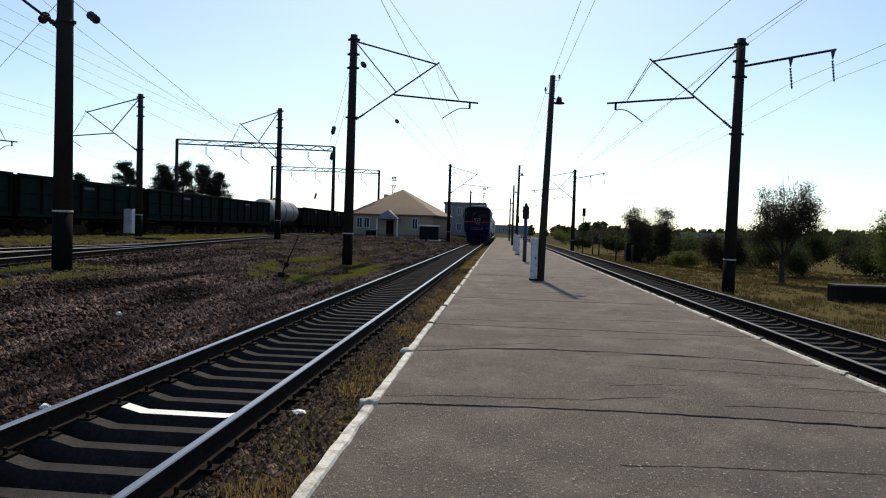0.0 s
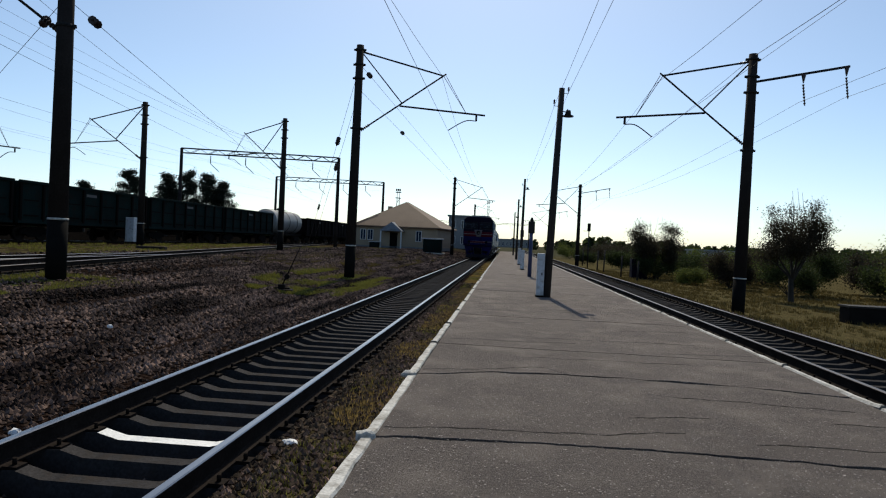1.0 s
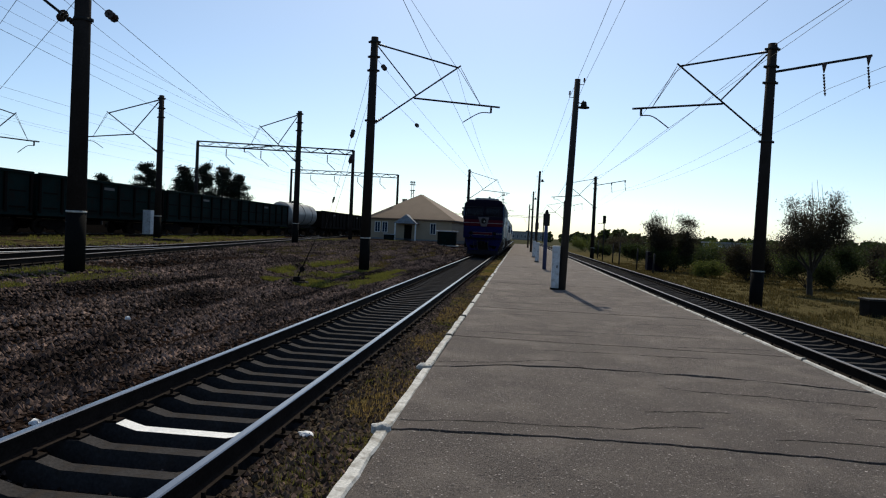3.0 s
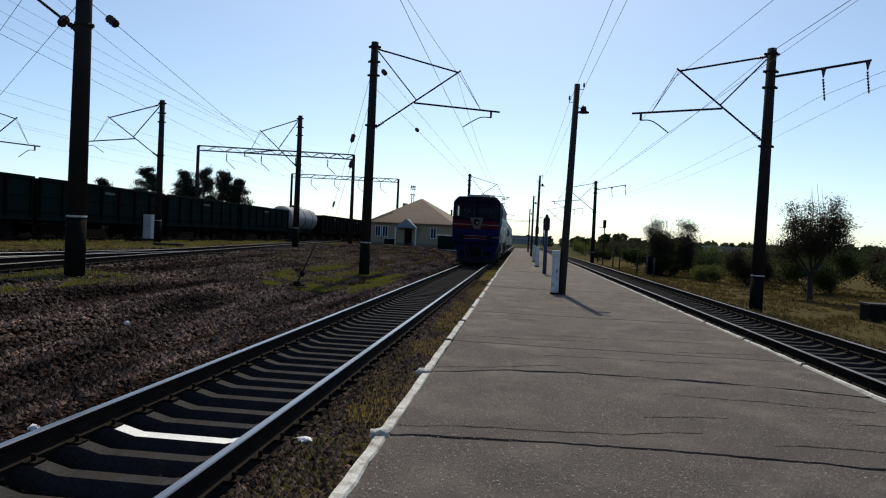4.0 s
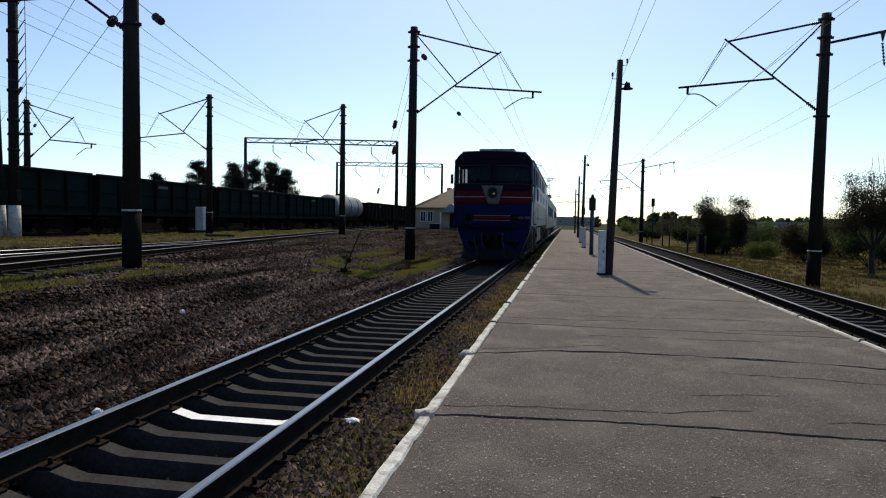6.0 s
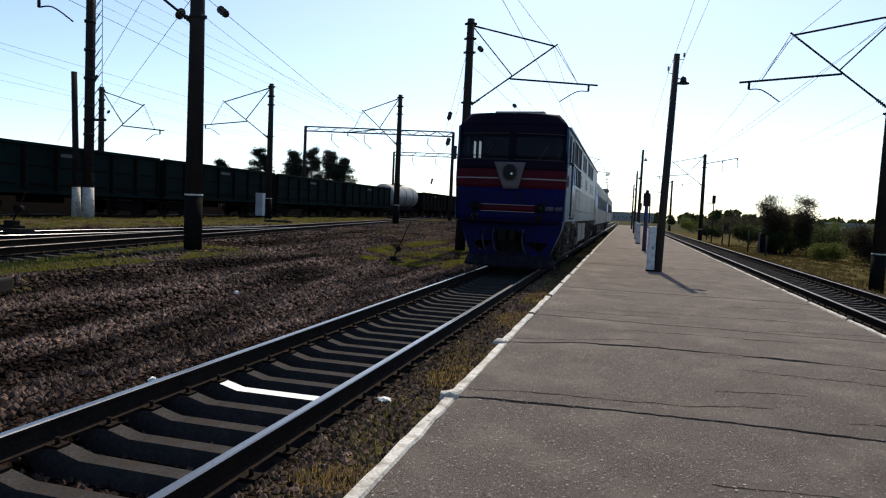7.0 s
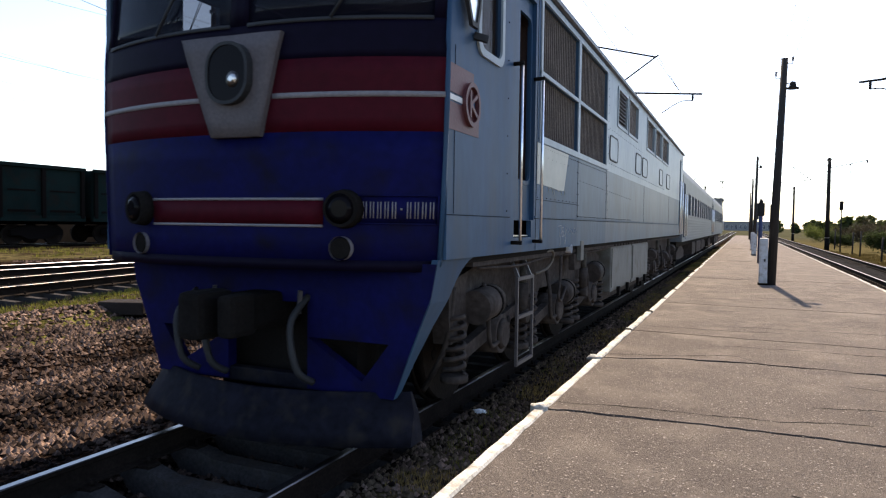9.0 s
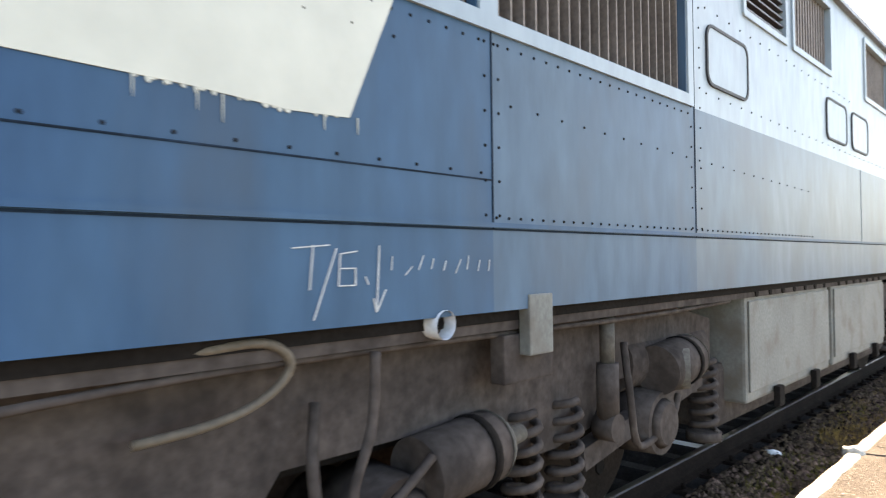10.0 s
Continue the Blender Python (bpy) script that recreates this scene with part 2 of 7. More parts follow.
def ground_material():
    """Bare gravelly earth with green and dry grass patches, by place on the plan."""
    m = bpy.data.materials.new("earth_and_grass")
    m.use_nodes = True
    n, l = m.node_tree.nodes, m.node_tree.links
    bsdf = n["Principled BSDF"]
    geo = n.new("ShaderNodeNewGeometry")
    sep = n.new("ShaderNodeSeparateXYZ")
    l.new(geo.outputs["Position"], sep.inputs[0])

    def noise_tex(scale, detail=6):
        t = n.new("ShaderNodeTexNoise")
        t.inputs["Scale"].default_value, t.inputs["Detail"].default_value = scale, detail
        l.new(geo.outputs["Position"], t.inputs["Vector"])
        return t

    def ramp(src, stops):
        r = n.new("ShaderNodeValToRGB")
        while len(r.color_ramp.elements) < len(stops):
            r.color_ramp.elements.new(0.5)
        for e, (p, c) in zip(r.color_ramp.elements, stops):
            e.position, e.color = p, (*c, 1)
        l.new(src, r.inputs["Fac"])
        return r

    def mix(fac, a, b):
        x = n.new("ShaderNodeMix")
        x.data_type = "RGBA"
        l.new(fac, x.inputs["Factor"])
        l.new(a, x.inputs[6])
        l.new(b, x.inputs[7])
        return x.outputs[2]

    def band(src, lo, hi):
        r = n.new("ShaderNodeMapRange")
        r.inputs["From Min"].default_value, r.inputs["From Max"].default_value = lo, hi
        l.new(src, r.inputs["Value"])
        return r.outputs[0]

    gravel = ramp(noise_tex(14, 9).outputs["Fac"], [(0.35, (0.004, 0.0025, 0.002)), (0.5, (0.014, 0.009, 0.007)), (0.7, (0.052, 0.035, 0.027))])
    green = ramp(noise_tex(5, 8).outputs["Fac"], [(0.3, (0.055, 0.053, 0.016)), (0.7, (0.16, 0.15, 0.046))])
    dry = ramp(noise_tex(3, 8).outputs["Fac"], [(0.3, (0.038, 0.034, 0.016)), (0.5, (0.105, 0.084, 0.04)), (0.75, (0.065, 0.062, 0.026))])
    patch = ramp(noise_tex(0.22, 5).outputs["Fac"], [(0.58, (0, 0, 0)), (0.72, (1, 1, 1))])
    c = mix(patch.outputs["Color"], gravel.outputs["Color"], green.outputs["Color"])
    # open gravel between the yard and the main line
    near = n.new("ShaderNodeMath")
    near.operation = "MULTIPLY"
    l.new(band(sep.outputs["X"], -10.6, -9.8), near.inputs[0])
    l.new(band(sep.outputs["X"], 8.0, 7.2), near.inputs[1])
    c = mix(near.outputs[0], c, gravel.outputs["Color"])
    c = mix(band(sep.outputs["X"], 7.6, 9.0), c, dry.outputs["Color"])
    speck = ramp(noise_tex(1.6, 7).outputs["Fac"], [(0.38, (0, 0, 0)), (0.56, (1, 1, 1))])

    def blob(cx, cy, rx, ry, top):
        """A soft patch of growth about a point of the plan, broken up by noise."""
        def term(axis, mid, half):
            d = n.new("ShaderNodeMath")
            d.operation = "SUBTRACT"
            l.new(sep.outputs[axis], d.inputs[0])
            d.inputs[1].default_value = mid
            e = n.new("ShaderNodeMath")
            e.operation = "DIVIDE"
            l.new(d.outputs[0], e.inputs[0])
            e.inputs[1].default_value = half
            f = n.new("ShaderNodeMath")
            f.operation = "MULTIPLY"
            l.new(e.outputs[0], f.inputs[0])
            l.new(e.outputs[0], f.inputs[1])
            return f.outputs[0]
        s = n.new("ShaderNodeMath")
        s.operation = "ADD"
        l.new(term("X", cx, rx), s.inputs[0])
        l.new(term("Y", cy, ry), s.inputs[1])
        k = n.new("ShaderNodeMath")
        k.operation = "MULTIPLY"
        l.new(band(s.outputs[0], 1.15, 0.7), k.inputs[0])
        l.new(speck.outputs["Color"], k.inputs[1])
        return mix(k.outputs[0], c, top)
    c = blob(-6.6, 25.5, 2.4, 6.0, green.outputs["Color"])
    c = blob(-10.6, 9.5, 1.4, 7.5, green.outputs["Color"])
    c = blob(-9.2, 4.5, 1.4, 4.0, green.outputs["Color"])
    c = blob(-22.0, 40.0, 3.6, 45.0, dry.outputs["Color"])
    c = blob(-1.35, 25.0, 0.5, 60.0, dry.outputs["Color"])
    far = ramp(noise_tex(0.4, 6).outputs["Fac"], [(0.35, (0.04, 0.042, 0.026)), (0.65, (0.085, 0.08, 0.05))])
    c = mix(band(sep.outputs["Y"], 110, 200), c, far.outputs["Color"])
    # Near-black tone outward from the siding, painting in shade under and behind the wagons.
    wagon_shade = ramp(noise_tex(9, 8).outputs["Fac"], [(0.35, (0.0015, 0.0013, 0.0012)), (0.7, (0.009, 0.0078, 0.0068))])
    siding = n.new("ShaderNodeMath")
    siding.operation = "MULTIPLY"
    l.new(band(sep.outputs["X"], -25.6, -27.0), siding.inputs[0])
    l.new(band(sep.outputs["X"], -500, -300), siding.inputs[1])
    c = mix(siding.outputs[0], c, wagon_shade.outputs["Color"])
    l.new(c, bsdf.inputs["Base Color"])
    bsdf.inputs["Roughness"].default_value = 0.97
    bsdf.inputs["Specular IOR Level"].default_value = 0.0
    b = n.new("ShaderNodeBump")
    b.inputs["Strength"].default_value, b.inputs["Distance"].default_value = 1.0, 0.12
    l.new(noise_tex(16, 8).outputs["Fac"], b.inputs["Height"])
    l.new(b.outputs[0], bsdf.inputs["Normal"])
    return m


M_GROUND = ground_material()

# ---- mesh helpers ----


def box(bm, x0, x1, y0, y1, z0, z1, bev=0.0):
    r = bmesh.ops.create_cube(bm, size=1)
    for v in r["verts"]:
        v.co = Vector((x0 + (v.co.x + 0.5) * (x1 - x0), y0 + (v.co.y + 0.5) * (y1 - y0), z0 + (v.co.z + 0.5) * (z1 - z0)))
    if bev:
        es = list({e for v in r["verts"] for e in v.link_edges})
        bmesh.ops.bevel(bm, geom=es, offset=bev, segments=2, affect="EDGES", profile=0.6)
    return bm


def tube(bm, p0, p1, r0, r1=None, seg=10, caps=True):
    r1 = r0 if r1 is None else r1
    p0, p1 = Vector(p0), Vector(p1)
    d = p1 - p0
    q = d.to_track_quat("Z", "Y")
    a, b = [], []
    for i in range(seg):
        w = 2 * math.pi * i / seg
        u = Vector((math.cos(w), math.sin(w), 0))
        a.append(bm.verts.new(p0 + q @ (u * r0)))
        b.append(bm.verts.new(p1 + q @ (u * r1)))
    for i in range(seg):
        j = (i + 1) % seg
        f = bm.faces.new((a[i], a[j], b[j], b[i]))
        f.smooth = True
    if caps:
        bm.faces.new(a[::-1])
        bm.faces.new(b)
    return bm


def bar(bm, p0, p1, w, h=None):
    """A square-section bar from p0 to p1."""
    h = h or w
    p0, p1 = Vector(p0), Vector(p1)
    q = (p1 - p0).to_track_quat("Z", "Y")
    vs = []
    for p in (p0, p1):
        for sx, sy in ((-1, -1), (1, -1), (1, 1), (-1, 1)):
            vs.append(bm.verts.new(p + q @ Vector((sx * w / 2, sy * h / 2, 0))))
    for f in ((3, 2, 1, 0), (4, 5, 6, 7), (0, 1, 5, 4), (1, 2, 6, 5), (2, 3, 7, 6), (3, 0, 4, 7)):
        bm.faces.new([vs[i] for i in f])
    return bm


def path_tube(bm, pts, r, seg=8):
    """A pipe bent along a row of points."""
    pts = [Vector(p) for p in pts]
    rings = []
    for i, p in enumerate(pts):
        d = (pts[min(i + 1, len(pts) - 1)] - pts[max(i - 1, 0)]).normalized()
        q = d.to_track_quat("Z", "Y")
        rings.append([bm.verts.new(p + q @ Vector((math.cos(2 * math.pi * k / seg) * r, math.sin(2 * math.pi * k / seg) * r, 0))) for k in range(seg)])
    for a, b in zip(rings, rings[1:]):
        # match the ring starts so that the pipe does not twist
        s = min(range(seg), key=lambda o: (a[0].co - b[o].co).length)
        for k in range(seg):
            f = bm.faces.new((a[k], a[(k + 1) % seg], b[(k + 1 + s) % seg], b[(k + s) % seg]))
            f.smooth = True
    bm.faces.new(rings[0][::-1])
    bm.faces.new(rings[-1])
    return bm


def arc_pts(pts, n=6):
    """A smooth line through corner points."""
    out = []
    pts = [Vector(p) for p in pts]
    for i in range(len(pts) - 1):
        p0, p1, p2, p3 = pts[max(i - 1, 0)], pts[i], pts[i + 1], pts[min(i + 2, len(pts) - 1)]
        for k in range(n):
            t = k / n
            out.append(0.5 * (2 * p1 + (p2 - p0) * t + (2 * p0 - 5 * p1 + 4 * p2 - p3) * t * t + (3 * p1 - p0 - 3 * p2 + p3) * t ** 3))
    return out + [pts[-1]]


def prism(bm, outline, axis, a, b):
    """Extrudes a closed outline of 2D points along x, y or z from a to b."""
    def co(p, d):
        return {"x": (d, p[0], p[1]), "y": (p[0], d, p[1]), "z": (p[0], p[1], d)}[axis]
    va = [bm.verts.new(co(p, a)) for p in outline]
    vb = [bm.verts.new(co(p, b)) for p in outline]
    k = len(outline)
    bm.faces.new(va)
    bm.faces.new(vb[::-1])
    for i in range(k):
        bm.faces.new((va[i], vb[i], vb[(i + 1) % k], va[(i + 1) % k]))
    bmesh.ops.recalc_face_normals(bm, faces=bm.faces)
    return bm


def part(name, bm, material, parent=None, label=""):
    me = bpy.data.meshes.new(name)
    bm.normal_update()
    bm.to_mesh(me)
    bm.free()
    me.materials.append(material)
    ob = new(name, me)
    if parent:
        ob.parent = parent
    if label:
        ob["label"] = label
    return ob


def raw(name, verts, faces, material, parent=None, smooth=False):
    me = bpy.data.meshes.new(name)
    me.from_pydata([tuple(v) for v in verts], [], faces)
    me.materials.append(material)
    if smooth:
        me.polygons.foreach_set("use_smooth", [True] * len(me.polygons))
    ob = new(name, me)
    if parent:
        ob.parent = parent
    return ob


def empty(name, m=None, label="", category="", group="", kind=""):
    ob = new(name)
    ob.empty_display_size = 0.2
    if m is not None:
        ob.matrix_world = m
    return tagged(ob, label, category, group, kind)


def B():
    return bmesh.new()


def wall_with_holes(bm, side, a0, a1, z0, z1, holes, thick):
    """A sheet in the plane x = side, from a0 to a1 along y and z0 to z1, with rectangular openings through it."""
    ys = sorted({a0, a1, *[h[0] for h in holes], *[h[1] for h in holes]})
    zs = sorted({z0, z1, *[h[2] for h in holes], *[h[3] for h in holes]})
    ys = [y for y in ys if a0 <= y <= a1]
    zs = [z for z in zs if z0 <= z <= z1]
    verts = {}

    def v(y, z):
        return verts.setdefault((y, z), bm.verts.new((side, y, z)) if (y, z) not in verts else verts[(y, z)])
    faces = []
    for ya, yb in zip(ys, ys[1:]):
        for za, zb in zip(zs, zs[1:]):
            yc, zc = (ya + yb) / 2, (za + zb) / 2
            if any(h[0] < yc < h[1] and h[2] < zc < h[3] for h in holes):
                continue
            faces.append(bm.faces.new((v(ya, za), v(yb, za), v(yb, zb), v(ya, zb))))
    r = bmesh.ops.extrude_face_region(bm, geom=faces)
    for e in r["geom"]:
        if isinstance(e, bmesh.types.BMVert):
            e.co.x -= math.copysign(thick, side)
    bmesh.ops.recalc_face_normals(bm, faces=bm.faces)
    return bm


def rounded(a0, a1, b0, b1, r, n=5):
    """A rectangle's outline with round corners."""
    pts = []
    for cx, cy, w in ((a1 - r, b1 - r, 0), (a0 + r, b1 - r, 90), (a0 + r, b0 + r, 180), (a1 - r, b0 + r, 270)):
        for k in range(n + 1):
            t = radians(w + 90 * k / n)
            pts.append((cx + r * math.cos(t), cy + r * math.sin(t)))
    return pts


def ring_frame(bm, outline, inner, axis, a, b):
    """A flat frame between two outlines of equal length, with depth."""
    def co(p, d):
        return {"x": (d, p[0], p[1]), "y": (p[0], d, p[1])}[axis]
    k = len(outline)
    oa, ob_ = [bm.verts.new(co(p, a)) for p in outline], [bm.verts.new(co(p, b)) for p in outline]
    ia, ib = [bm.verts.new(co(p, a)) for p in inner], [bm.verts.new(co(p, b)) for p in inner]
    for i in range(k):
        j = (i + 1) % k
        for q in ((oa[i], oa[j], ia[j], ia[i]), (ob_[j], ob_[i], ib[i], ib[j]), (oa[j], oa[i], ob_[i], ob_[j]), (ia[i], ia[j], ib[j], ib[i])):
            bm.faces.new(q)
    bmesh.ops.recalc_face_normals(bm, faces=bm.faces)
    return bm

# ---- ground ----
GX = [-3000, -60, -25, -15, -12, -9.5, -7, -5.2, -4.6, -3.9, -3.66, -2.16, -1.92, -1.4, 4.3, 4.75, 5.0, 6.54, 6.8, 7.4, 8.4, 10, 20, 60, 3000]
GZ = [0.5, 0.5, 0.5, 0.42, 0.38, 0.22, -0.16, -0.25, -0.19, -0.19, -0.37, -0.37, -0.19, -0.17, -0.22, -0.22, -0.39, -0.39, -0.22, -0.25, -0.48, -0.7, -0.9, -1.0, -1.0]


def ground_z(x):
    return float(np.interp(x, GX, GZ))


def trench(x, y):
    """The sunk ballast bed of the yard tracks, which leaves their sleepers proud."""
    a = np.abs(x + 11.11 + 0.1727 * y)
    b = np.abs(x + 16.4) + np.clip(y - 25, 0, 10)
    d = np.minimum(a, b)
    return -0.25 * np.clip((2.0 - d) / 0.45, 0, 1)


def ridge(x, y):
    """Shallow ruts along the tracks in the open gravel."""
    on = np.clip((x + 10.6) / 0.6, 0, 1) * np.clip((-4.9 - x) / 0.5, 0, 1)
    return trench(x, y) + on * (0.05 * np.sin(x * 4.2 + 0.3 * y + 1.3 * np.sin(0.33 * y)) + 0.03 * np.sin(x * 7.3 - 0.22 * y + 2))


def build_ground():
    xs = np.r_[-3000, -1200, -500, -200, -100, -60, np.arange(-40, 40.1, 0.4), 60, 100, 200, 500, 1200, 3000]
    xs = np.unique(np.r_[xs, GX])
    ys = np.r_[-400, -100, -40, -20, np.arange(-10, 70.1, 0.7), np.arange(75, 160, 5), 200, 300, 500, 900, 1600, 3000]
    verts, faces = [], []
    for y in ys:
        for x in xs:
            dz = 0.05 * noise.noise((x * 0.5, y * 0.4, 0)) if -10.6 > x > -200 or x > 8 else 0.0
            verts.append((x, y, ground_z(x) + dz + float(ridge(x, y))))
    w = len(xs)
    for j in range(len(ys) - 1):
        for i in range(w - 1):
            faces.append((j * w + i, j * w + i + 1, (j + 1) * w + i + 1, (j + 1) * w + i))
    ob = raw("ground", verts, faces, M_GROUND, smooth=True)
    tagged(ob, "brown gravel and earth with patches of dry and green grass", "ground", kind="stuff")


build_ground()


def scatter_stones(name, n, region, size, material, label, seed, bed=False, top=None, flat=1.0):
    """Loose crushed stones, joined into one mesh."""
    rng = np.random.default_rng(seed)
    x = rng.uniform(region[0], region[1], n)
    y = region[2] + (region[3] - region[2]) * rng.uniform(0, 1, n) ** 1.5
    s = rng.uniform(size[0], size[1], n) * (1 + 0.02 * y)
    if bed:
        keep = trench(x, y) < -0.05
        x, y, s, n = x[keep], y[keep], s[keep], int(keep.sum())
    base = np.array([(1, 0, 0), (0, 1, 0), (-1, 0, 0), (0, -1, 0), (0, 0, 0.8), (0, 0, -0.8)], float)
    tri = np.array([(0, 1, 4), (1, 2, 4), (2, 3, 4), (3, 0, 4), (1, 0, 5), (2, 1, 5), (3, 2, 5), (0, 3, 5)])
    v = base[None] * s[:, None, None] * rng.uniform(0.6, 1.3, (n, 6, 3))
    a = rng.uniform(0, 6.28, n)
    ca, sa = np.cos(a)[:, None], np.sin(a)[:, None]
    vx, vy = v[..., 0] * ca - v[..., 1] * sa, v[..., 0] * sa + v[..., 1] * ca
    z = np.interp(x, GX, GZ) + ridge(x, y) if top is None else np.full(n, top)
    v = np.stack([vx + x[:, None], vy + y[:, None], v[..., 2] * flat + (z + s * 0.25 * flat)[:, None]], -1).reshape(-1, 3)
    f = (tri[None] + (np.arange(n) * 6)[:, None, None]).reshape(-1, 3)
    ob = raw(name, v.tolist(), f.tolist(), material)
    return tagged(ob, label, "gravel", kind="stuff")


scatter_stones("gravel", 24000, (-20, -10, 1.5, 48), (0.018, 0.036), M_GRAVEL, "dark crushed stone bed of the yard tracks", 21, True)
scatter_stones("gravel", 26000, (-13.5, -4.4, 30, 110), (0.035, 0.06), M_GRAVEL, "dark brown crushed stone between the tracks", 22)
scatter_stones("gravel", 16000, (-19, -10.2, 12, 80), (0.025, 0.05), M_GRAVEL, "dark gravel strewn over the bare yard earth", 23)
scatter_stones("gravel", 75000, (-10.4, -4.4, 1.5, 48), (0.02, 0.05), M_GRAVEL, "dark brown crushed stone beside the railway track", 1)
scatter_stones("ballast", 16000, (-4.4, -1.1, 0.5, 30), (0.015, 0.038), M_GRAVEL, "dark crushed stone ballast between the concrete sleepers", 2)
scatter_stones("gravel", 9000, (-2.0, -1.05, 1.0, 26), (0.014, 0.034), M_EARTHSTONE, "brown earthy gravel between rail and platform edge", 12)
scatter_stones("ballast", 7000, (4.1, 7.9, 3, 40), (0.02, 0.045), M_GRAVEL, "dark crushed stone ballast under the second track", 3)


def tufts(name, n, region, h, material, label, seed, patchy=0.0, blades=7):
    """Tufts of narrow grass blades, joined into one mesh."""
    rng = random.Random(seed)
    verts, faces = [], []
    made = 0
    while made < n:
        x, y = rng.uniform(region[0], region[1]), region[2] + (region[3] - region[2]) * rng.random() ** 1.3
        if patchy and noise.noise((x * 0.9, y * 0.5, seed)) < patchy - 0.5:
            made += 0.1
            continue
        made += 1
        if trench(x, y) < -0.02:
            continue
        z = ground_z(x)
        for _ in range(blades):
            a, lean, hh = rng.uniform(0, 6.28), rng.uniform(0.1, 0.7), h * rng.uniform(0.4, 1.1)
            w = 0.006 + 0.0004 * y
            bx, by = x + rng.gauss(0, 0.05), y + rng.gauss(0, 0.05)
            dx, dy = math.cos(a), math.sin(a)
            i = len(verts)
            verts += [(bx - dy * w, by + dx * w, z - 0.02), (bx + dy * w, by - dx * w, z - 0.02), (bx + dx * lean * hh, by + dy * lean * hh, z + hh)]
            faces.append((i, i + 1, i + 2))
    ob = raw(name, verts, faces, material)
    return tagged(ob, label, "grass", kind="stuff")


tufts("dry_grass", 2300, (-1.7, -1.06, 3.6, 60), 0.065, M_DRYGRASS, "dry yellow grass along the platform edge", 5, 0.38)
tufts("grass", 700, (-1.7, -1.06, 2.6, 40), 0.06, M_GRASS, "short green weeds between rail and platform", 6, 0.5)
tufts("grass", 8000, (-8.9, -4.9, 20.0, 31.5), 0.1, M_GRASS, "green grass patch round the catenary mast", 7, 0.45)
tufts("dry_grass", 3500, (-13.5, -6.5, 30, 75), 0.14, M_SLOPEGRASS, "dead brown weeds on the gravel between the tracks", 17, 0.45)
tufts("grass", 5200, (-12.0, -9.2, 2, 16.5), 0.085, M_GRASS, "green grass strip beside the yard track", 8, 0.3)
tufts("dry_grass", 9000, (8.3, 26, 16, 75), 0.16, M_SLOPEGRASS, "tall dry grass on the slope beyond the second track", 9, 0.35)
tufts("grass", 2500, (-26.5, -17, 14, 70), 0.12, M_GRASS, "grass between the yard tracks", 10, 0.5)


# ---- railway tracks ----
def rail_mesh(length):
    prof = [(-0.066, -0.18), (0.066, -0.18), (0.066, -0.168), (0.012, -0.15), (0.009, -0.05), (0.034, -0.036), (0.036, -0.008), (0.028, 0), (-0.028, 0), (-0.036, -0.008), (-0.034, -0.036), (-0.009, -0.05), (-0.012, -0.15), (-0.066, -0.168)]
    bm = B()
    prism(bm, prof, "y", 0, length)
    for f in bm.faces:
        if f.calc_center_median().z > -0.012 and abs(f.normal.y) < 0.5:
            f.material_index = 1
    return bm


def sleeper_mesh(name, material):
    """A prestressed concrete sleeper: high rail seats, a sunk middle, sloping sides."""
    st = [(-1.35, -0.225), (-0.62, -0.185), (-0.42, -0.235), (0.42, -0.235), (0.62, -0.185), (1.35, -0.225)]
    bm = B()
    rows = []
    for x, z in st:
        rows.append([bm.verts.new((x, dy, zz)) for dy, zz in ((-0.13, -0.42), (-0.075, z), (0.075, z), (0.13, -0.42))])
    for a, b in zip(rows, rows[1:]):
        for i in range(3):
            bm.faces.new((a[i], b[i], b[i + 1], a[i + 1]))
    bm.faces.new(rows[0])
    bm.faces.new(rows[-1][::-1])
    bmesh.ops.recalc_face_normals(bm, faces=bm.faces)
    me = bpy.data.meshes.new(name)
    bm.to_mesh(me)
    bm.free()
    me.materials.append(material)
    if material is not M_SLEEPER:
        me.materials.append(M_SLEEPER)
        for pl in me.polygons:
            if pl.normal.z < 0.8 or abs(pl.center.x) > 0.9:
                pl.material_index = 1
    return me


SLEEPER = sleeper_mesh("sleeper", M_SLEEPER)
SLEEPER_WHITE = sleeper_mesh("sleeper_white", M_SLEEPER_WHITE)


def fastening_mesh():
    """Chair, clip and bolt at one rail seat, both sides of the rail."""
    bm = B()
    for s in (-1, 1):
        box(bm, s * 0.12 - 0.06, s * 0.12 + 0.06, -0.06, 0.06, -0.195, -0.165)
        tube(bm, (s * 0.12, 0, -0.17), (s * 0.12, 0, -0.115), 0.018, 0.018, 6)
    me = bpy.data.meshes.new("rail_clip")
    bm.to_mesh(me)
    bm.free()
    me.materials.append(M_RAIL)
    return me


CLIP = fastening_mesh()


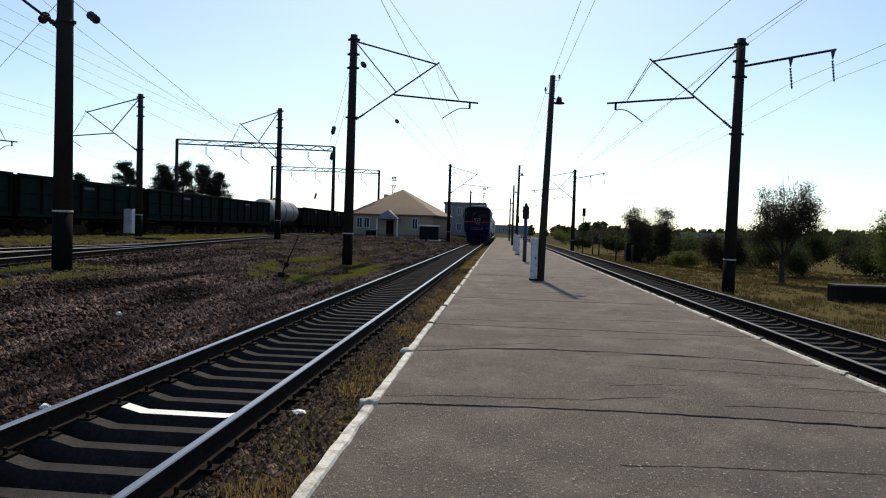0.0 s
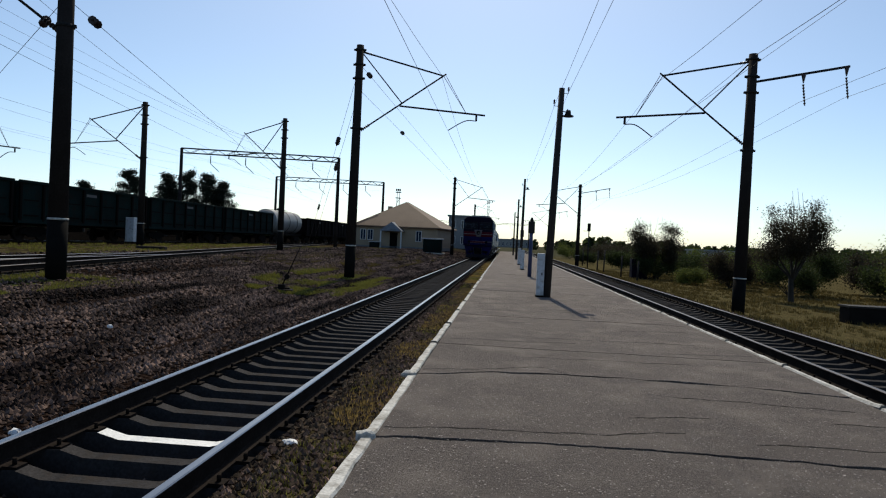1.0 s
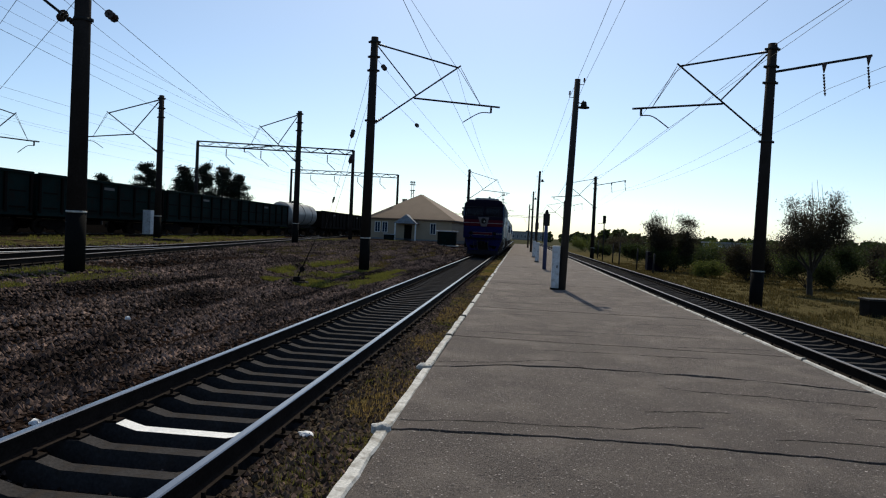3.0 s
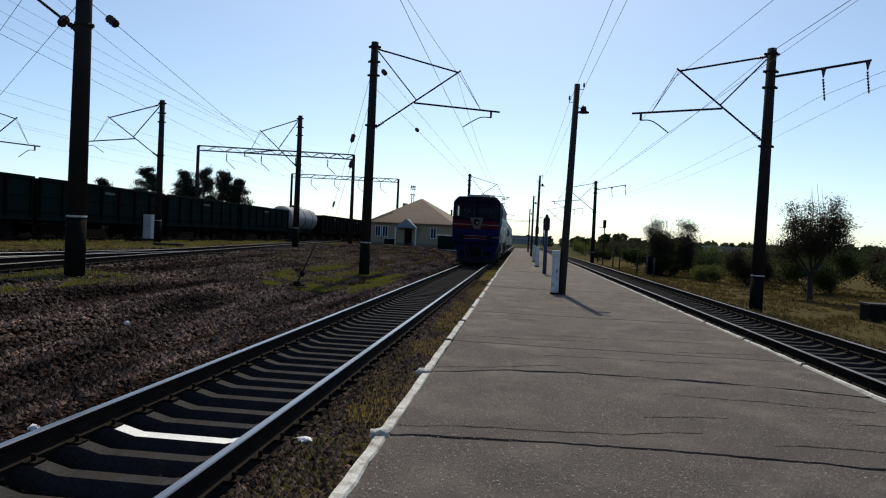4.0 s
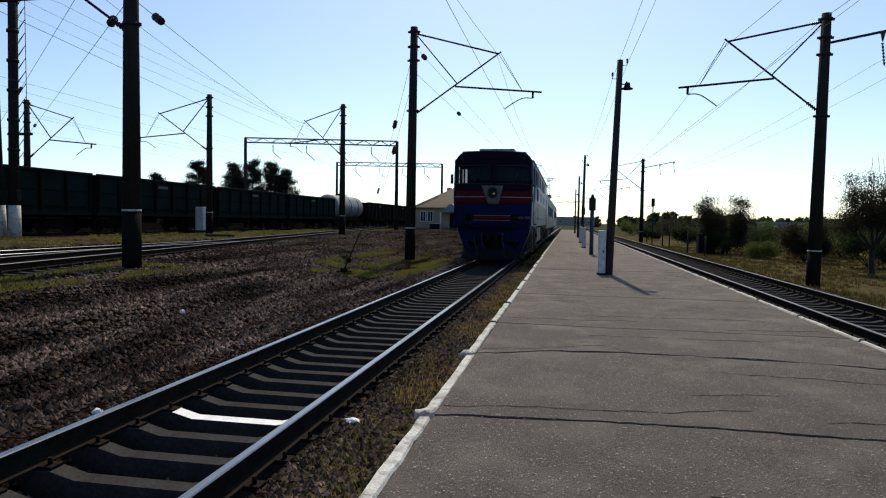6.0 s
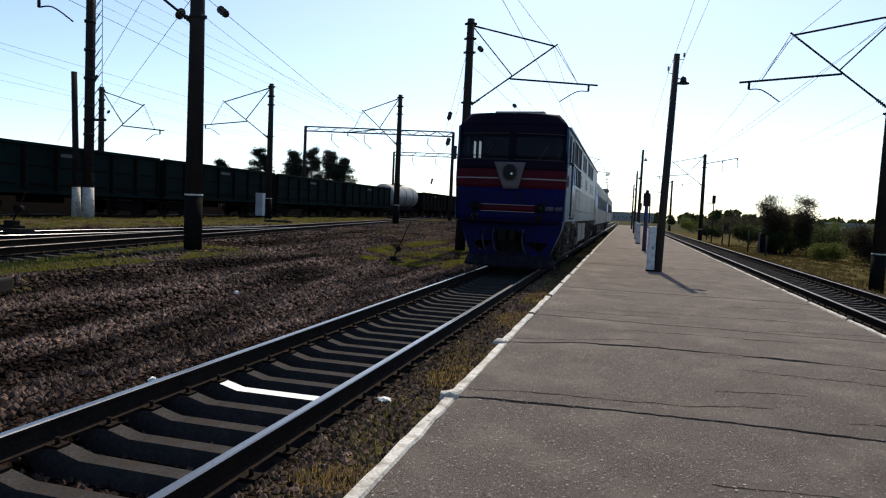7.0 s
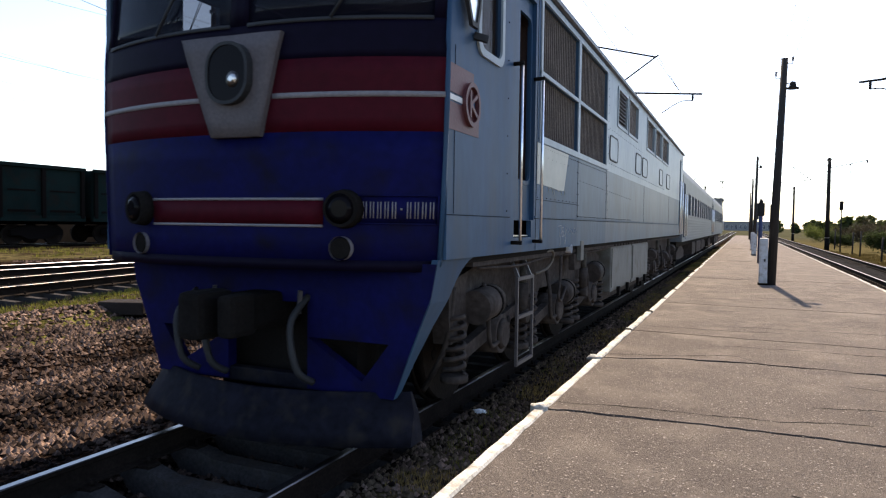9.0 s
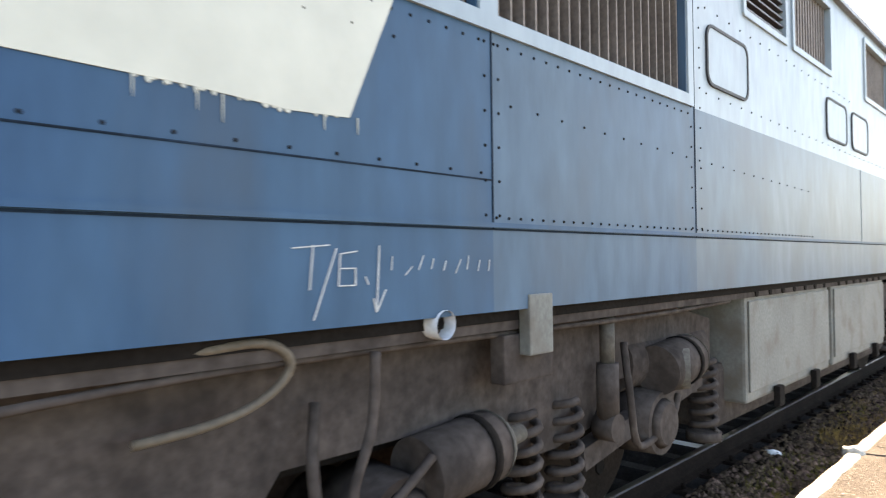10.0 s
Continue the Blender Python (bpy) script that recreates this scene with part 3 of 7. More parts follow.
def railway_track(m, length, pitch, offset, near, label, white_at=None, head=None):
    tr = empty("railway_track", m, label, "railway track", kind="structure")
    for x in (-0.7975, 0.7975):
        ob = part("rail", rail_mesh(length), M_RAIL, tr, "rusty rail with a polished running surface")
        ob.data.materials.append(head or M_RAIL_TOP)
        ob.location.x = x
    n = int(length / pitch)
    rest = B()
    for i in range(n):
        y = offset + i * pitch
        if near[0] <= y <= near[1]:
            white = white_at is not None and abs(y - white_at) < pitch / 2
            s = new("sleeper", SLEEPER_WHITE if white else SLEEPER)
            s.parent, s.location = tr, (0, y, random.uniform(-0.008, 0.004))
            s.rotation_euler.z = random.gauss(0, 0.006)
            if white:
                s["label"] = "whitewashed concrete sleeper"
            if y < near[0] + 42:
                for x in (-0.7975, 0.7975):
                    c = new("rail_clip", CLIP)
                    c.parent, c.location = tr, (x, y, 0)
        else:
            box(rest, -1.35, 1.35, y - 0.12, y + 0.12, -0.34, -0.215)
    if len(rest.verts):
        part("sleepers_far", rest, M_SLEEPER, tr)["kind"] = "stuff"
    else:
        rest.free()
    return tr


TRACK_X = -2.91
railway_track(pose(TRACK_X, -20, 0), 320, 0.5, 0.13, (18, 110), "railway track with concrete sleepers and polished rails", white_at=25.63)
railway_track(pose(5.77, -20, -0.02), 320, 0.5, 0.2, (18, 100), "second railway track with rusty rails beyond the platform", head=M_RAIL_DULL)
YT = 9.8
railway_track(pose(-13.7 + 0.171 * 38, -22.7, 0.5, 0, 0, YT), 150, 0.55, 0.1, (28, 110), "yard track on concrete sleepers, curving away to the sidings", head=M_RAIL_DULL)
railway_track(pose(-16.4, -22, 0.5), 52, 0.55, 0.1, (20, 52), "yard track with bright rails joining the sidings")
railway_track(pose(-29.0, -30, 0.58), 260, 0.6, 0.1, (300, 301), "siding under the freight wagons", head=M_RAIL_DULL)


# ---- platform ----
def build_platform():
    pf = empty("platform", pose(0, 0, 0), "low railway platform of cracked grey asphalt with whitewashed edges", "platform", kind="structure")
    x0, x1 = -0.93, 3.95
    joints = [-14.0, -8.2, -4.2, -0.6, 2.35, 5.12, 7.98, 9.95, 11.9, 14.2, 17.0, 22, 27, 34, 43, 55, 70, 95, 150]
    nx = 110

    bends = {7.98: ((-0.93, -0.64, -0.1, 0.7, 2.3, 3.3, 3.95), (7.55, 7.66, 7.95, 8.04, 8.03, 7.9, 7.76)),
             5.12: ((-0.93, -0.4, 0.3, 1.4, 2.9, 3.95), (5.05, 5.1, 5.17, 5.18, 5.12, 5.07))}

    def edge(y, i):
        x = x0 + (x1 - x0) * i / nx
        rough = 0.03 * noise.noise((x * 3.7, y, 2)) + 0.02 * noise.noise((x * 11, y, 4))
        if y in bends:
            return float(np.interp(x, *bends[y])) + rough
        return y + 0.11 * noise.noise((x * 0.8, y * 3.1, 1)) + rough - 0.012 * (x - 1.5)
    for k, (a, b) in enumerate(zip(joints, joints[1:])):
        gap = {5.12: 0.022, 7.98: 0.046, 11.9: 0.018}.get(b, 0.005)
        gap0 = {5.12: 0.022, 7.98: 0.046, 11.9: 0.018}.get(a, 0.005)
        bm = B()
        rows = 6
        grid = []
        for j in range(rows + 1):
            t = j / rows
            row = []
            for i in range(nx + 1):
                x = x0 + (x1 - x0) * i / nx
                ya, yb = edge(a, i) + gap0 * (1 + 1.5 * noise.noise((x * 1.6, a, 9))), edge(b, i) - gap * (1 + 1.5 * noise.noise((x * 1.6, b, 3)))
                y = ya + (yb - ya) * t
                z = 0.12 + 0.008 * noise.noise((x * 0.6, y * 0.5, 7)) + (0.004 if k % 2 else 0)
                row.append(bm.verts.new((x, y, z)))
            grid.append(row)
        for r0, r1 in zip(grid, grid[1:]):
            for i in range(nx):
                f = bm.faces.new((r0[i], r0[i + 1], r1[i + 1], r1[i]))
                f.smooth = True
        border = [e for e in bm.edges if e.is_boundary]
        for e in border:
            e.smooth = False
        r = bmesh.ops.extrude_edge_only(bm, edges=border)
        for e in r["geom"]:
            if isinstance(e, bmesh.types.BMVert):
                e.co.z = 0.02
        bmesh.ops.recalc_face_normals(bm, faces=bm.faces)
        part("asphalt_slab", bm, M_ASPHALT, pf)
    # bed under the joints
    part("slab_bed", box(B(), x0, x1, -14, 150, -0.3, 0.09), M_CRACK, pf)
    # shallow cracks that wander across the slabs
    rng = random.Random(4)
    bm = B()
    runs = ((-0.9, 5.27, 1.6, 5.68), (2.1, 5.58, 3.9, 5.5), (-0.9, 7.85, 0.55, 8.42), (0.55, 8.42, 0.85, 8.06), (0.4, 9.2, 2.6, 9.3), (3.1, 6.47, 3.9, 6.45),
            (-0.8, 10.5, 1.2, 10.7), (-0.5, 13.0, 0.9, 13.4), (2.2, 12.65, 3.5, 13.1), (-0.6, 15.4, 1.8, 15.8), (-0.6, 16.9, 1.2, 17.8), (-0.6, 18.4, 1.0, 18.6),
            (0.9, 3.9, 2.6, 3.95), (0.5, 11.1, 3.2, 11.3), (1.0, 16.2, 3.4, 16.5), (2.0, 19.6, 3.6, 19.8), (1.2, 6.2, 2.0, 6.3), (2.4, 10.2, 3.8, 10.4), (1.6, 7.2, 3.6, 7.05))
    for xa, ya, xb, yb in runs:
        yy = (ya + yb) / 2
        pts = []
        for i in range(30):
            f = i / 29
            x = xa + (xb - xa) * f
            pts.append((x, ya + (yb - ya) * f + 0.09 * noise.noise((x * 1.5, yy, 5)) + 0.05 * noise.noise((x * 6, yy, 6))))
        for p, q in zip(pts, pts[1:]):
            w = (0.005 + 0.0011 * yy) * rng.uniform(0.35, 1.3)
            k = sum(1 for q0 in joints if q0 < p[1]) - 1
            z = 0.1225 + 0.008 * noise.noise((p[0] * 0.6, p[1] * 0.5, 7)) + (0.004 if k % 2 else 0)
            vs = [bm.verts.new((p[0], p[1] - w, z)), bm.verts.new((q[0], q[1] - w, z)), bm.verts.new((q[0], q[1] + w, z)), bm.verts.new((p[0], p[1] + w, z))]
            bm.faces.new(vs)
    part("cracks", bm, M_CRACK, pf, "dark wandering cracks in the asphalt")["kind"] = "stuff"
    # whitewashed kerb stones, worn and uneven
    rng = random.Random(11)
    for side, xa, xb in ((0, -1.04, -0.935), (1, 3.955, 4.03)):
        y = -12.06 - 0.2 * side
        while y < 145:
            ln = 2.44
            bm = B()
            nseg = 12
            rows = []
            for i in range(nseg + 1):
                yy = y + 0.012 + (ln - 0.024) * i / nseg
                e0, e1 = 0.016 * noise.noise((yy * 2.5, side, 1)), 0.016 * noise.noise((yy * 3.1, side, 8))
                zt = 0.135 + 0.012 * noise.noise((yy * 1.8, side, 3)) + (0.025 if i == 0 else 0)
                rows.append([bm.verts.new(c) for c in ((xa + e0, yy, -0.3), (xa + e0, yy, zt - 0.03), (xa + 0.018 + e0, yy, zt), (xb - 0.012 + e1, yy, zt), (xb + e1, yy, zt - 0.02), (xb + e1, yy, -0.3))])
            for r0, r1 in zip(rows, rows[1:]):
                for i in range(5):
                    f = bm.faces.new((r0[i], r0[i + 1], r1[i + 1], r1[i]))
            bm.faces.new(rows[0][::-1])
            bm.faces.new(rows[-1])
            bmesh.ops.recalc_face_normals(bm, faces=bm.faces)
            for f in bm.faces:
                if f.calc_center_median().z < 0.02:
                    f.material_index = 1
            ob = part("kerb_stone", bm, M_KERB, pf)
            ob.data.materials.append(M_KERBSIDE)
            ob.location.x = rng.gauss(0, 0.008)
            y += ln


build_platform()
scatter_stones("grit", 20000, (-0.9, 3.9, 1.0, 24), (0.003, 0.0095), M_GRIT, "loose pale grit scattered over the platform asphalt", 41, top=0.126, flat=0.25)


def lump(name, x, y, z, r, flat, material, label, category, seed):
    bm = B()
    bmesh.ops.create_icosphere(bm, subdivisions=2, radius=1)
    for v in bm.verts:
        k = 1 + 0.35 * noise.noise(v.co * 1.6 + Vector((seed, 0, 0)))
        v.co = Vector((v.co.x * r * k, v.co.y * r * 0.7 * k, v.co.z * flat * k))
    ob = part(name, bm, material)
    ob.location = (x, y, z)
    return tagged(ob, label, category)


lump("litter", -1.8, 5.64, -0.17, 0.075, 0.03, M_PAPER, "crumpled white litter on the ballast", "litter", 1)
lump("litter", -1.62, 3.2, -0.16, 0.05, 0.03, M_PAPER, "small scrap of white litter on the ballast", "litter", 2)
lump("kerb_lump", -1.0, 5.0, 0.13, 0.09, 0.05, M_KERB, "knob of whitewashed mortar on the platform edge", "mortar", 3)
lump("kerb_lump", -1.02, 7.44, 0.13, 0.08, 0.045, M_KERB, "knob of whitewashed mortar on the platform edge", "mortar", 4)
lump("stone", -4.15, 5.35, -0.17, 0.05, 0.04, M_PAPER, "pale stone beside the rail", "stone", 5)
lump("litter", 4.75, 11.0, -0.2, 0.09, 0.03, M_PAPER, "torn white litter beside the second track", "litter", 8)
lump("litter", 5.2, 11.6, -0.2, 0.08, 0.03, M_PAPER, "torn white litter beside the second track", "litter", 9)
lump("stone", -7.0, 11.3, -0.14, 0.055, 0.04, M_PAPER, "pale stone on the gravel", "stone", 6)


# ---- masts and wires ----
def insulator(bm, p0, p1, r=0.07, n=5):
    p0, p1 = Vector(p0), Vector(p1)
    for i in range(n):
        a, b = p0.lerp(p1, i / n), p0.lerp(p1, (i + 0.7) / n)
        tube(bm, a, b, r, r * 0.45, 8)
    tube(bm, p0, p1, r * 0.35, seg=6)
    return bm


def catenary_mast(x, y, top, side, label, reach=1.0, cross=False, lean=0.0, r=0.16, z0=None, plain=False, white_foot=False, dz=0.0, tube_at=0.5):
    """A round concrete catenary mast with a tubular cantilever on the given side (+1: towards +x)."""
    z0 = ground_z(x) - 0.05 if z0 is None else z0
    ob = empty("catenary_mast", pose(x, y, z0, 0, lean, 0), label, "catenary mast", "catenary masts")
    h = top - z0
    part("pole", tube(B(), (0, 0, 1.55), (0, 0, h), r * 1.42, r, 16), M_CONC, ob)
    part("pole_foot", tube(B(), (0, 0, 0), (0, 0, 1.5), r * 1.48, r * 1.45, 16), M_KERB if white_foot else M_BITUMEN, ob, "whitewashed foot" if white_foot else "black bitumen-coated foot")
    part("painted_ring", tube(B(), (0, 0, 1.5), (0, 0, 1.55), r * 1.5, r * 1.5, 16), M_KERB, ob, "whitewashed ring")
    for zz in (h - 0.25, h - 0.9, h - 1.5, h - 3.7):
        bm = tube(B(), (0, 0, zz), (0, 0, zz + 0.09), r * 1.3, r * 1.3, 12)
        box(bm, -r * 1.7, r * 1.7, -0.04, 0.04, zz, zz + 0.08)
        part("clamp", bm, M_STEEL, ob)
    if plain:
        return ob
    s = side * reach
    arm = Vector((3.75 * s, 0, h - 1.25 + dz))
    low = Vector((0.2 * side, 0, h - 3.75 + dz))
    mid = low.lerp(arm, 0.5)
    part("stay", bar(B(), (0.15 * side, 0, h - 0.3), arm, 0.06), M_STEEL, ob)
    part("bracket", tube(B(), low, arm + (arm - low).normalized() * 0.15, 0.035, seg=8), M_STEEL, ob)
    part("strut", bar(B(), (0.17 * side, 0, h - 0.4), mid, 0.05), M_STEEL, ob)
    t0, t1 = low.lerp(arm, tube_at) + Vector((-0.1 * s, 0, -0.12)), Vector((5.65 * s, 0, h - 2.92 + dz))
    part("register_tube", tube(B(), t0, t1, 0.04, seg=8), M_STEEL, ob)
    d = t0.lerp(t1, 0.9)
    bm = B()
    tube(bm, d, d + Vector((0, 0, -0.28)), 0.045, seg=8)
    path_tube(bm, arc_pts([d + Vector((0, 0, -0.28)), d + Vector((-0.5 * s, 0, -0.3)), d + Vector((-1.2 * s, 0, -0.72))]), 0.022, 6)
    part("register_arm", bm, M_STEEL, ob)
    part("insulator", insulator(B(), low, low.lerp(arm, 0.11), 0.075), M_PORCELAIN, ob)
    part("insulator", insulator(B(), (0.2 * side, 0, h - 0.31), Vector((0.15 * side, 0, h - 0.3)).lerp(arm, 0.12), 0.06), M_PORCELAIN, ob)
    bm = B()
    for k in (0, 0.12):
        tube(bm, arm + Vector((k * s, 0, 0)), t0.lerp(t1, 0.78) + Vector((0, 0.0, 0)), 0.012, seg=5)
    part("dropper_stay", bm, M_WIRE, ob)
    if cross:
        a, b = Vector((-0.1 * side, 0, h - 1.05)), Vector((-3.5 * side, 0, h - 0.35))
        part("feeder_arm", bar(B(), a, b, 0.08), M_STEEL, ob)
        for f in (0.52, 0.97):
            p = a.lerp(b, f)
            bm = B()
            tube(bm, p, p + Vector((0, 0, -0.35)), 0.1, 0.02, 6)
            insulator(bm, p + Vector((0, 0, -0.4)), p + Vector((-0.1 * side, 0, -1.2)), 0.05, 7)
            part("hanging_insulator", bm, M_PORCELAIN, ob)
    return ob


mast_main = "round grey concrete catenary mast with a steel cantilever"
catenary_mast(-6.8, 28.9, 10.16, 1, mast_main, lean=0.3)
catenary_mast(-6.9, 87, 10.2, 1, mast_main, reach=0.95)
catenary_mast(-6.9, 146, 10.2, 1, mast_main)
catenary_mast(8.95, 26.2, 9.3, -1, "concrete catenary mast with cantilever and feeder arm beside grass", reach=0.88, cross=True, lean=0.6, z0=-0.75, dz=0.33)
catenary_mast(8.6, 80, 9.2, -1, "concrete catenary mast with cantilever and feeder arm beside grass", reach=0.9, cross=True, z0=-0.75, dz=0.3)
catenary_mast(8.6, 134, 9.2, -1, "concrete catenary mast with cantilever and feeder arm beside grass", reach=0.9, cross=True, z0=-0.75, dz=0.3)
catenary_mast(-10.92, 15.3, 10.15, -1, "stout concrete catenary mast beside the yard track", tube_at=0.4)
catenary_mast(-16.7, 48.2, 10.3, -1, "concrete catenary mast between the yard tracks", reach=0.8)
catenary_mast(-24.1, 42, 10.0, -1, "slim concrete catenary mast standing before the freight wagons", reach=1.0)
catenary_mast(-34.8, 38, 9.1, 1, "distant catenary mast behind the freight wagons", reach=0.9)


def twin_pole():
    """A tall pole with a leaning strut, both with whitewashed feet, and a cross-arm."""
    ob = empty("braced_pole", pose(-26.0, 27.6, 0.45), "tall braced line pole with a ladder and whitewashed feet", "line pole")
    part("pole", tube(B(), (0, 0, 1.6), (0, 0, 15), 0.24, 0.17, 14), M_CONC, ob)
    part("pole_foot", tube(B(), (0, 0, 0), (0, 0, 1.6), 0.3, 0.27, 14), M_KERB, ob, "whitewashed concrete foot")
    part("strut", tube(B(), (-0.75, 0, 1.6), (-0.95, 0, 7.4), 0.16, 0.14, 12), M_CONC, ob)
    part("pole_foot", tube(B(), (-0.72, 0, 0), (-0.75, 0, 1.6), 0.24, 0.2, 12), M_KERB, ob, "whitewashed concrete foot")
    part("tie", bar(B(), (-0.9, 0, 2.1), (0.3, 0, 2.1), 0.2, 0.5), M_STEEL, ob)
    part("cross_arm", bar(B(), (-0.3, 0, 5.0), (1.0, 0, 5.0), 0.12), M_STEEL, ob)
    for z in (4.2, 5.6, 7.0, 8.4, 9.8, 11.2, 12.6):
        part("clamp", tube(B(), (0, 0, z), (0, 0, z + 0.12), 0.27, 0.27, 12), M_STEEL, ob)
    bm = B()
    for i in range(42):
        z = 2 + i * 0.3
        tube(bm, (0.2, -0.15, z), (0.42, -0.15, z), 0.012, seg=5)
    tube(bm, (0.42, -0.15, 2), (0.42, -0.15, 14.8), 0.015, seg=5)
    part("ladder", bm, M_STEEL, ob)


twin_pole()


def lattice_tower(x, y, h, w, label):
    ob = empty("lattice_tower", pose(x, y, ground_z(x)), label, "radio mast")
    bm = B()
    for sx in (-1, 1):
        for sy in (-1, 1):
            bar(bm, (sx * w / 2, sy * w / 2, 0), (sx * w / 3, sy * w / 3, h), 0.08)
    part("legs", bm, M_STEEL, ob)
    bm = B()
    n = int(h / 1.6)
    for i in range(n):
        z = i * h / n
        k0, k1 = 1 - i / n / 3, 1 - (i + 1) / n / 3
        for sx in (-1, 1):
            bar(bm, (-w / 2 * k0, sx * w / 2 * k0, z), (w / 2 * k1, sx * w / 2 * k1, z + h / n), 0.05)
            bar(bm, (sx * w / 2 * k0, -w / 2 * k0, z), (sx * w / 2 * k1, w / 2 * k1, z + h / n), 0.05)
    part("bracing", bm, M_STEEL, ob)
    return ob


lattice_tower(-70, 75, 46, 1.5, "tall thin lattice radio mast beyond the wagons")


def floodlight_tower(x, y, top, label):
    ob = empty("floodlight_tower", pose(x, y, 0.4), label, "floodlight tower")
    bm = B()
    for sx in (-1, 1):
        bar(bm, (sx * 0.4, 0, 0), (sx * 0.25, 0, top - 2.5), 0.14)
    for i in range(8):
        z = i * (top - 2.5) / 8
        bar(bm, (-0.38, 0, z), (0.33, 0, z + 1.4), 0.07)
    part("legs", bm, M_STEEL, ob)
    bm = B()
    box(bm, -0.55, 0.55, -0.5, 0.5, top - 2.5, top - 2.35)
    box(bm, -0.6, 0.6, -0.5, 0.5, top - 1.2, top - 1.05)
    for sx in (-1, 1):
        bar(bm, (sx * 0.25, 0, top - 2.4), (sx * 0.25, 0, top - 0.9), 0.08)
    part("platforms", bm, M_STEEL, ob)
    for px in (-0.4, 0, 0.4):
        part("floodlight", box(B(), px - 0.13, px + 0.13, -0.4, 0.1, top - 0.85, top - 0.35, 0.05), M_STEEL, ob)


floodlight_tower(-24.7, 150, 13.2, "steel floodlight tower behind the station house")
floodlight_tower(-6.5, 240, 17, "distant steel floodlight tower")


def lamp_pole(x, y, top, label, box_side=True, lean=0.0, r=0.1):
    ob = empty("lamp_pole", pose(x, y, 0.12, 0, lean, 0), label, "lamp post", "platform lamp posts")
    h = top - 0.12
    part("pole", tube(B(), (0, 0, 0), (0, 0, h), r * 1.25, r * 0.85, 14), M_WOODPOLE, ob)
    bm = B()
    path_tube(bm, [(0.08, 0, h - 0.7), (0.2, 0, h - 0.72), (0.22, 0, h - 0.62)], 0.02, 6)
    part("lamp_arm", bm, M_STEEL, ob)
    bm = B()
    tube(bm, (0.24, 0, h - 0.66), (0.24, 0, h - 0.82), 0.07, 0.1, 10)
    tube(bm, (0.24, 0, h - 0.82), (0.24, 0, h - 0.85), 0.17, 0.17, 12)
    part("lamp_head", bm, M_STEEL, ob, "dark enamel lamp head")
    for s, zz in ((-1, 0.55), (1, 0.15)):
        bm = B()
        path_tube(bm, [(s * 0.08, 0, h - zz), (s * 0.2, 0, h - zz), (s * 0.2, 0, h - zz + 0.12)], 0.012, 6)
        insulator(bm, (s * 0.2, 0, h - zz + 0.08), (s * 0.2, 0, h - zz + 0.2), 0.04, 3)
        part("insulator", bm, M_PORCELAIN, ob)
    return ob


lamp_label = "slim dark platform lamp post with insulators and a lamp head"
lamp_pole(1.33, 20.37, 6.47, lamp_label, lean=1.6)
lamp_pole(1.3, 53.6, 6.98, lamp_label, lean=0.6)
lamp_pole(1.28, 72, 6.6, lamp_label)
lamp_pole(1.3, 100, 6.6, lamp_label)


def cabinet(x, y, z, w, d, h, material, label, category="cabinet"):
    ob = empty("electrical_cabinet", pose(x, y, z), label, category)
    part("body", box(B(), -w / 2, w / 2, -d / 2, d / 2, 0.05, h, 0.015), material, ob)
    part("door", box(B(), -w / 2 + 0.03, w / 2 - 0.03, -d / 2 - 0.015, -d / 2, 0.1, h - 0.06, 0.006), material, ob)
    part("base", box(B(), -w / 2 - 0.02, w / 2 + 0.02, -d / 2 - 0.02, d / 2 + 0.02, 0, 0.05), M_GRIME_SHADE, ob)
    part("lock", box(B(), w / 2 - 0.09, w / 2 - 0.06, -d / 2 - 0.035, -d / 2 - 0.015, h * 0.5, h * 0.5 + 0.08), M_STEEL, ob)
    return ob


cabinet(1.12, 20.35, 0.12, 0.22, 0.3, 1.32, M_WHITEMETAL, "tall narrow pale grey cabinet at the lamp post")
cabinet(1.18, 52.8, 0.12, 0.25, 0.3, 1.3, M_WHITEMETAL, "pale grey cabinet at a farther lamp post")
cabinet(1.15, 42.5, 0.12, 0.25, 0.3, 1.25, M_WHITEMETAL, "pale grey cabinet on the platform")
cabinet(-26.2, 44.5, 0.62, 0.6, 0.5, 1.75, M_WHITEMETAL, "white trackside relay cabinet before the wagons")


def platform_post(x, y, h):
    """A dark squat signal post with a double head."""
    ob = empty("signal_post", pose(x, y, 0.12), "dark squat post with a box-shaped head on the platform", "signal post")
    part("post", tube(B(), (0, 0, 0), (0, 0, h), 0.1, 0.085, 12), M_BLUEBIN, ob)
    part("head", box(B(), -0.16, 0.16, -0.12, 0.12, h - 0.6, h, 0.03), M_STEEL, ob)
    part("cap", tube(B(), (0, 0, h), (0, 0, h + 0.18), 0.1, 0.05, 10), M_STEEL, ob)


platform_post(1.28, 33.1, 2.75)
platform_post(1.5, 60, 2.9)


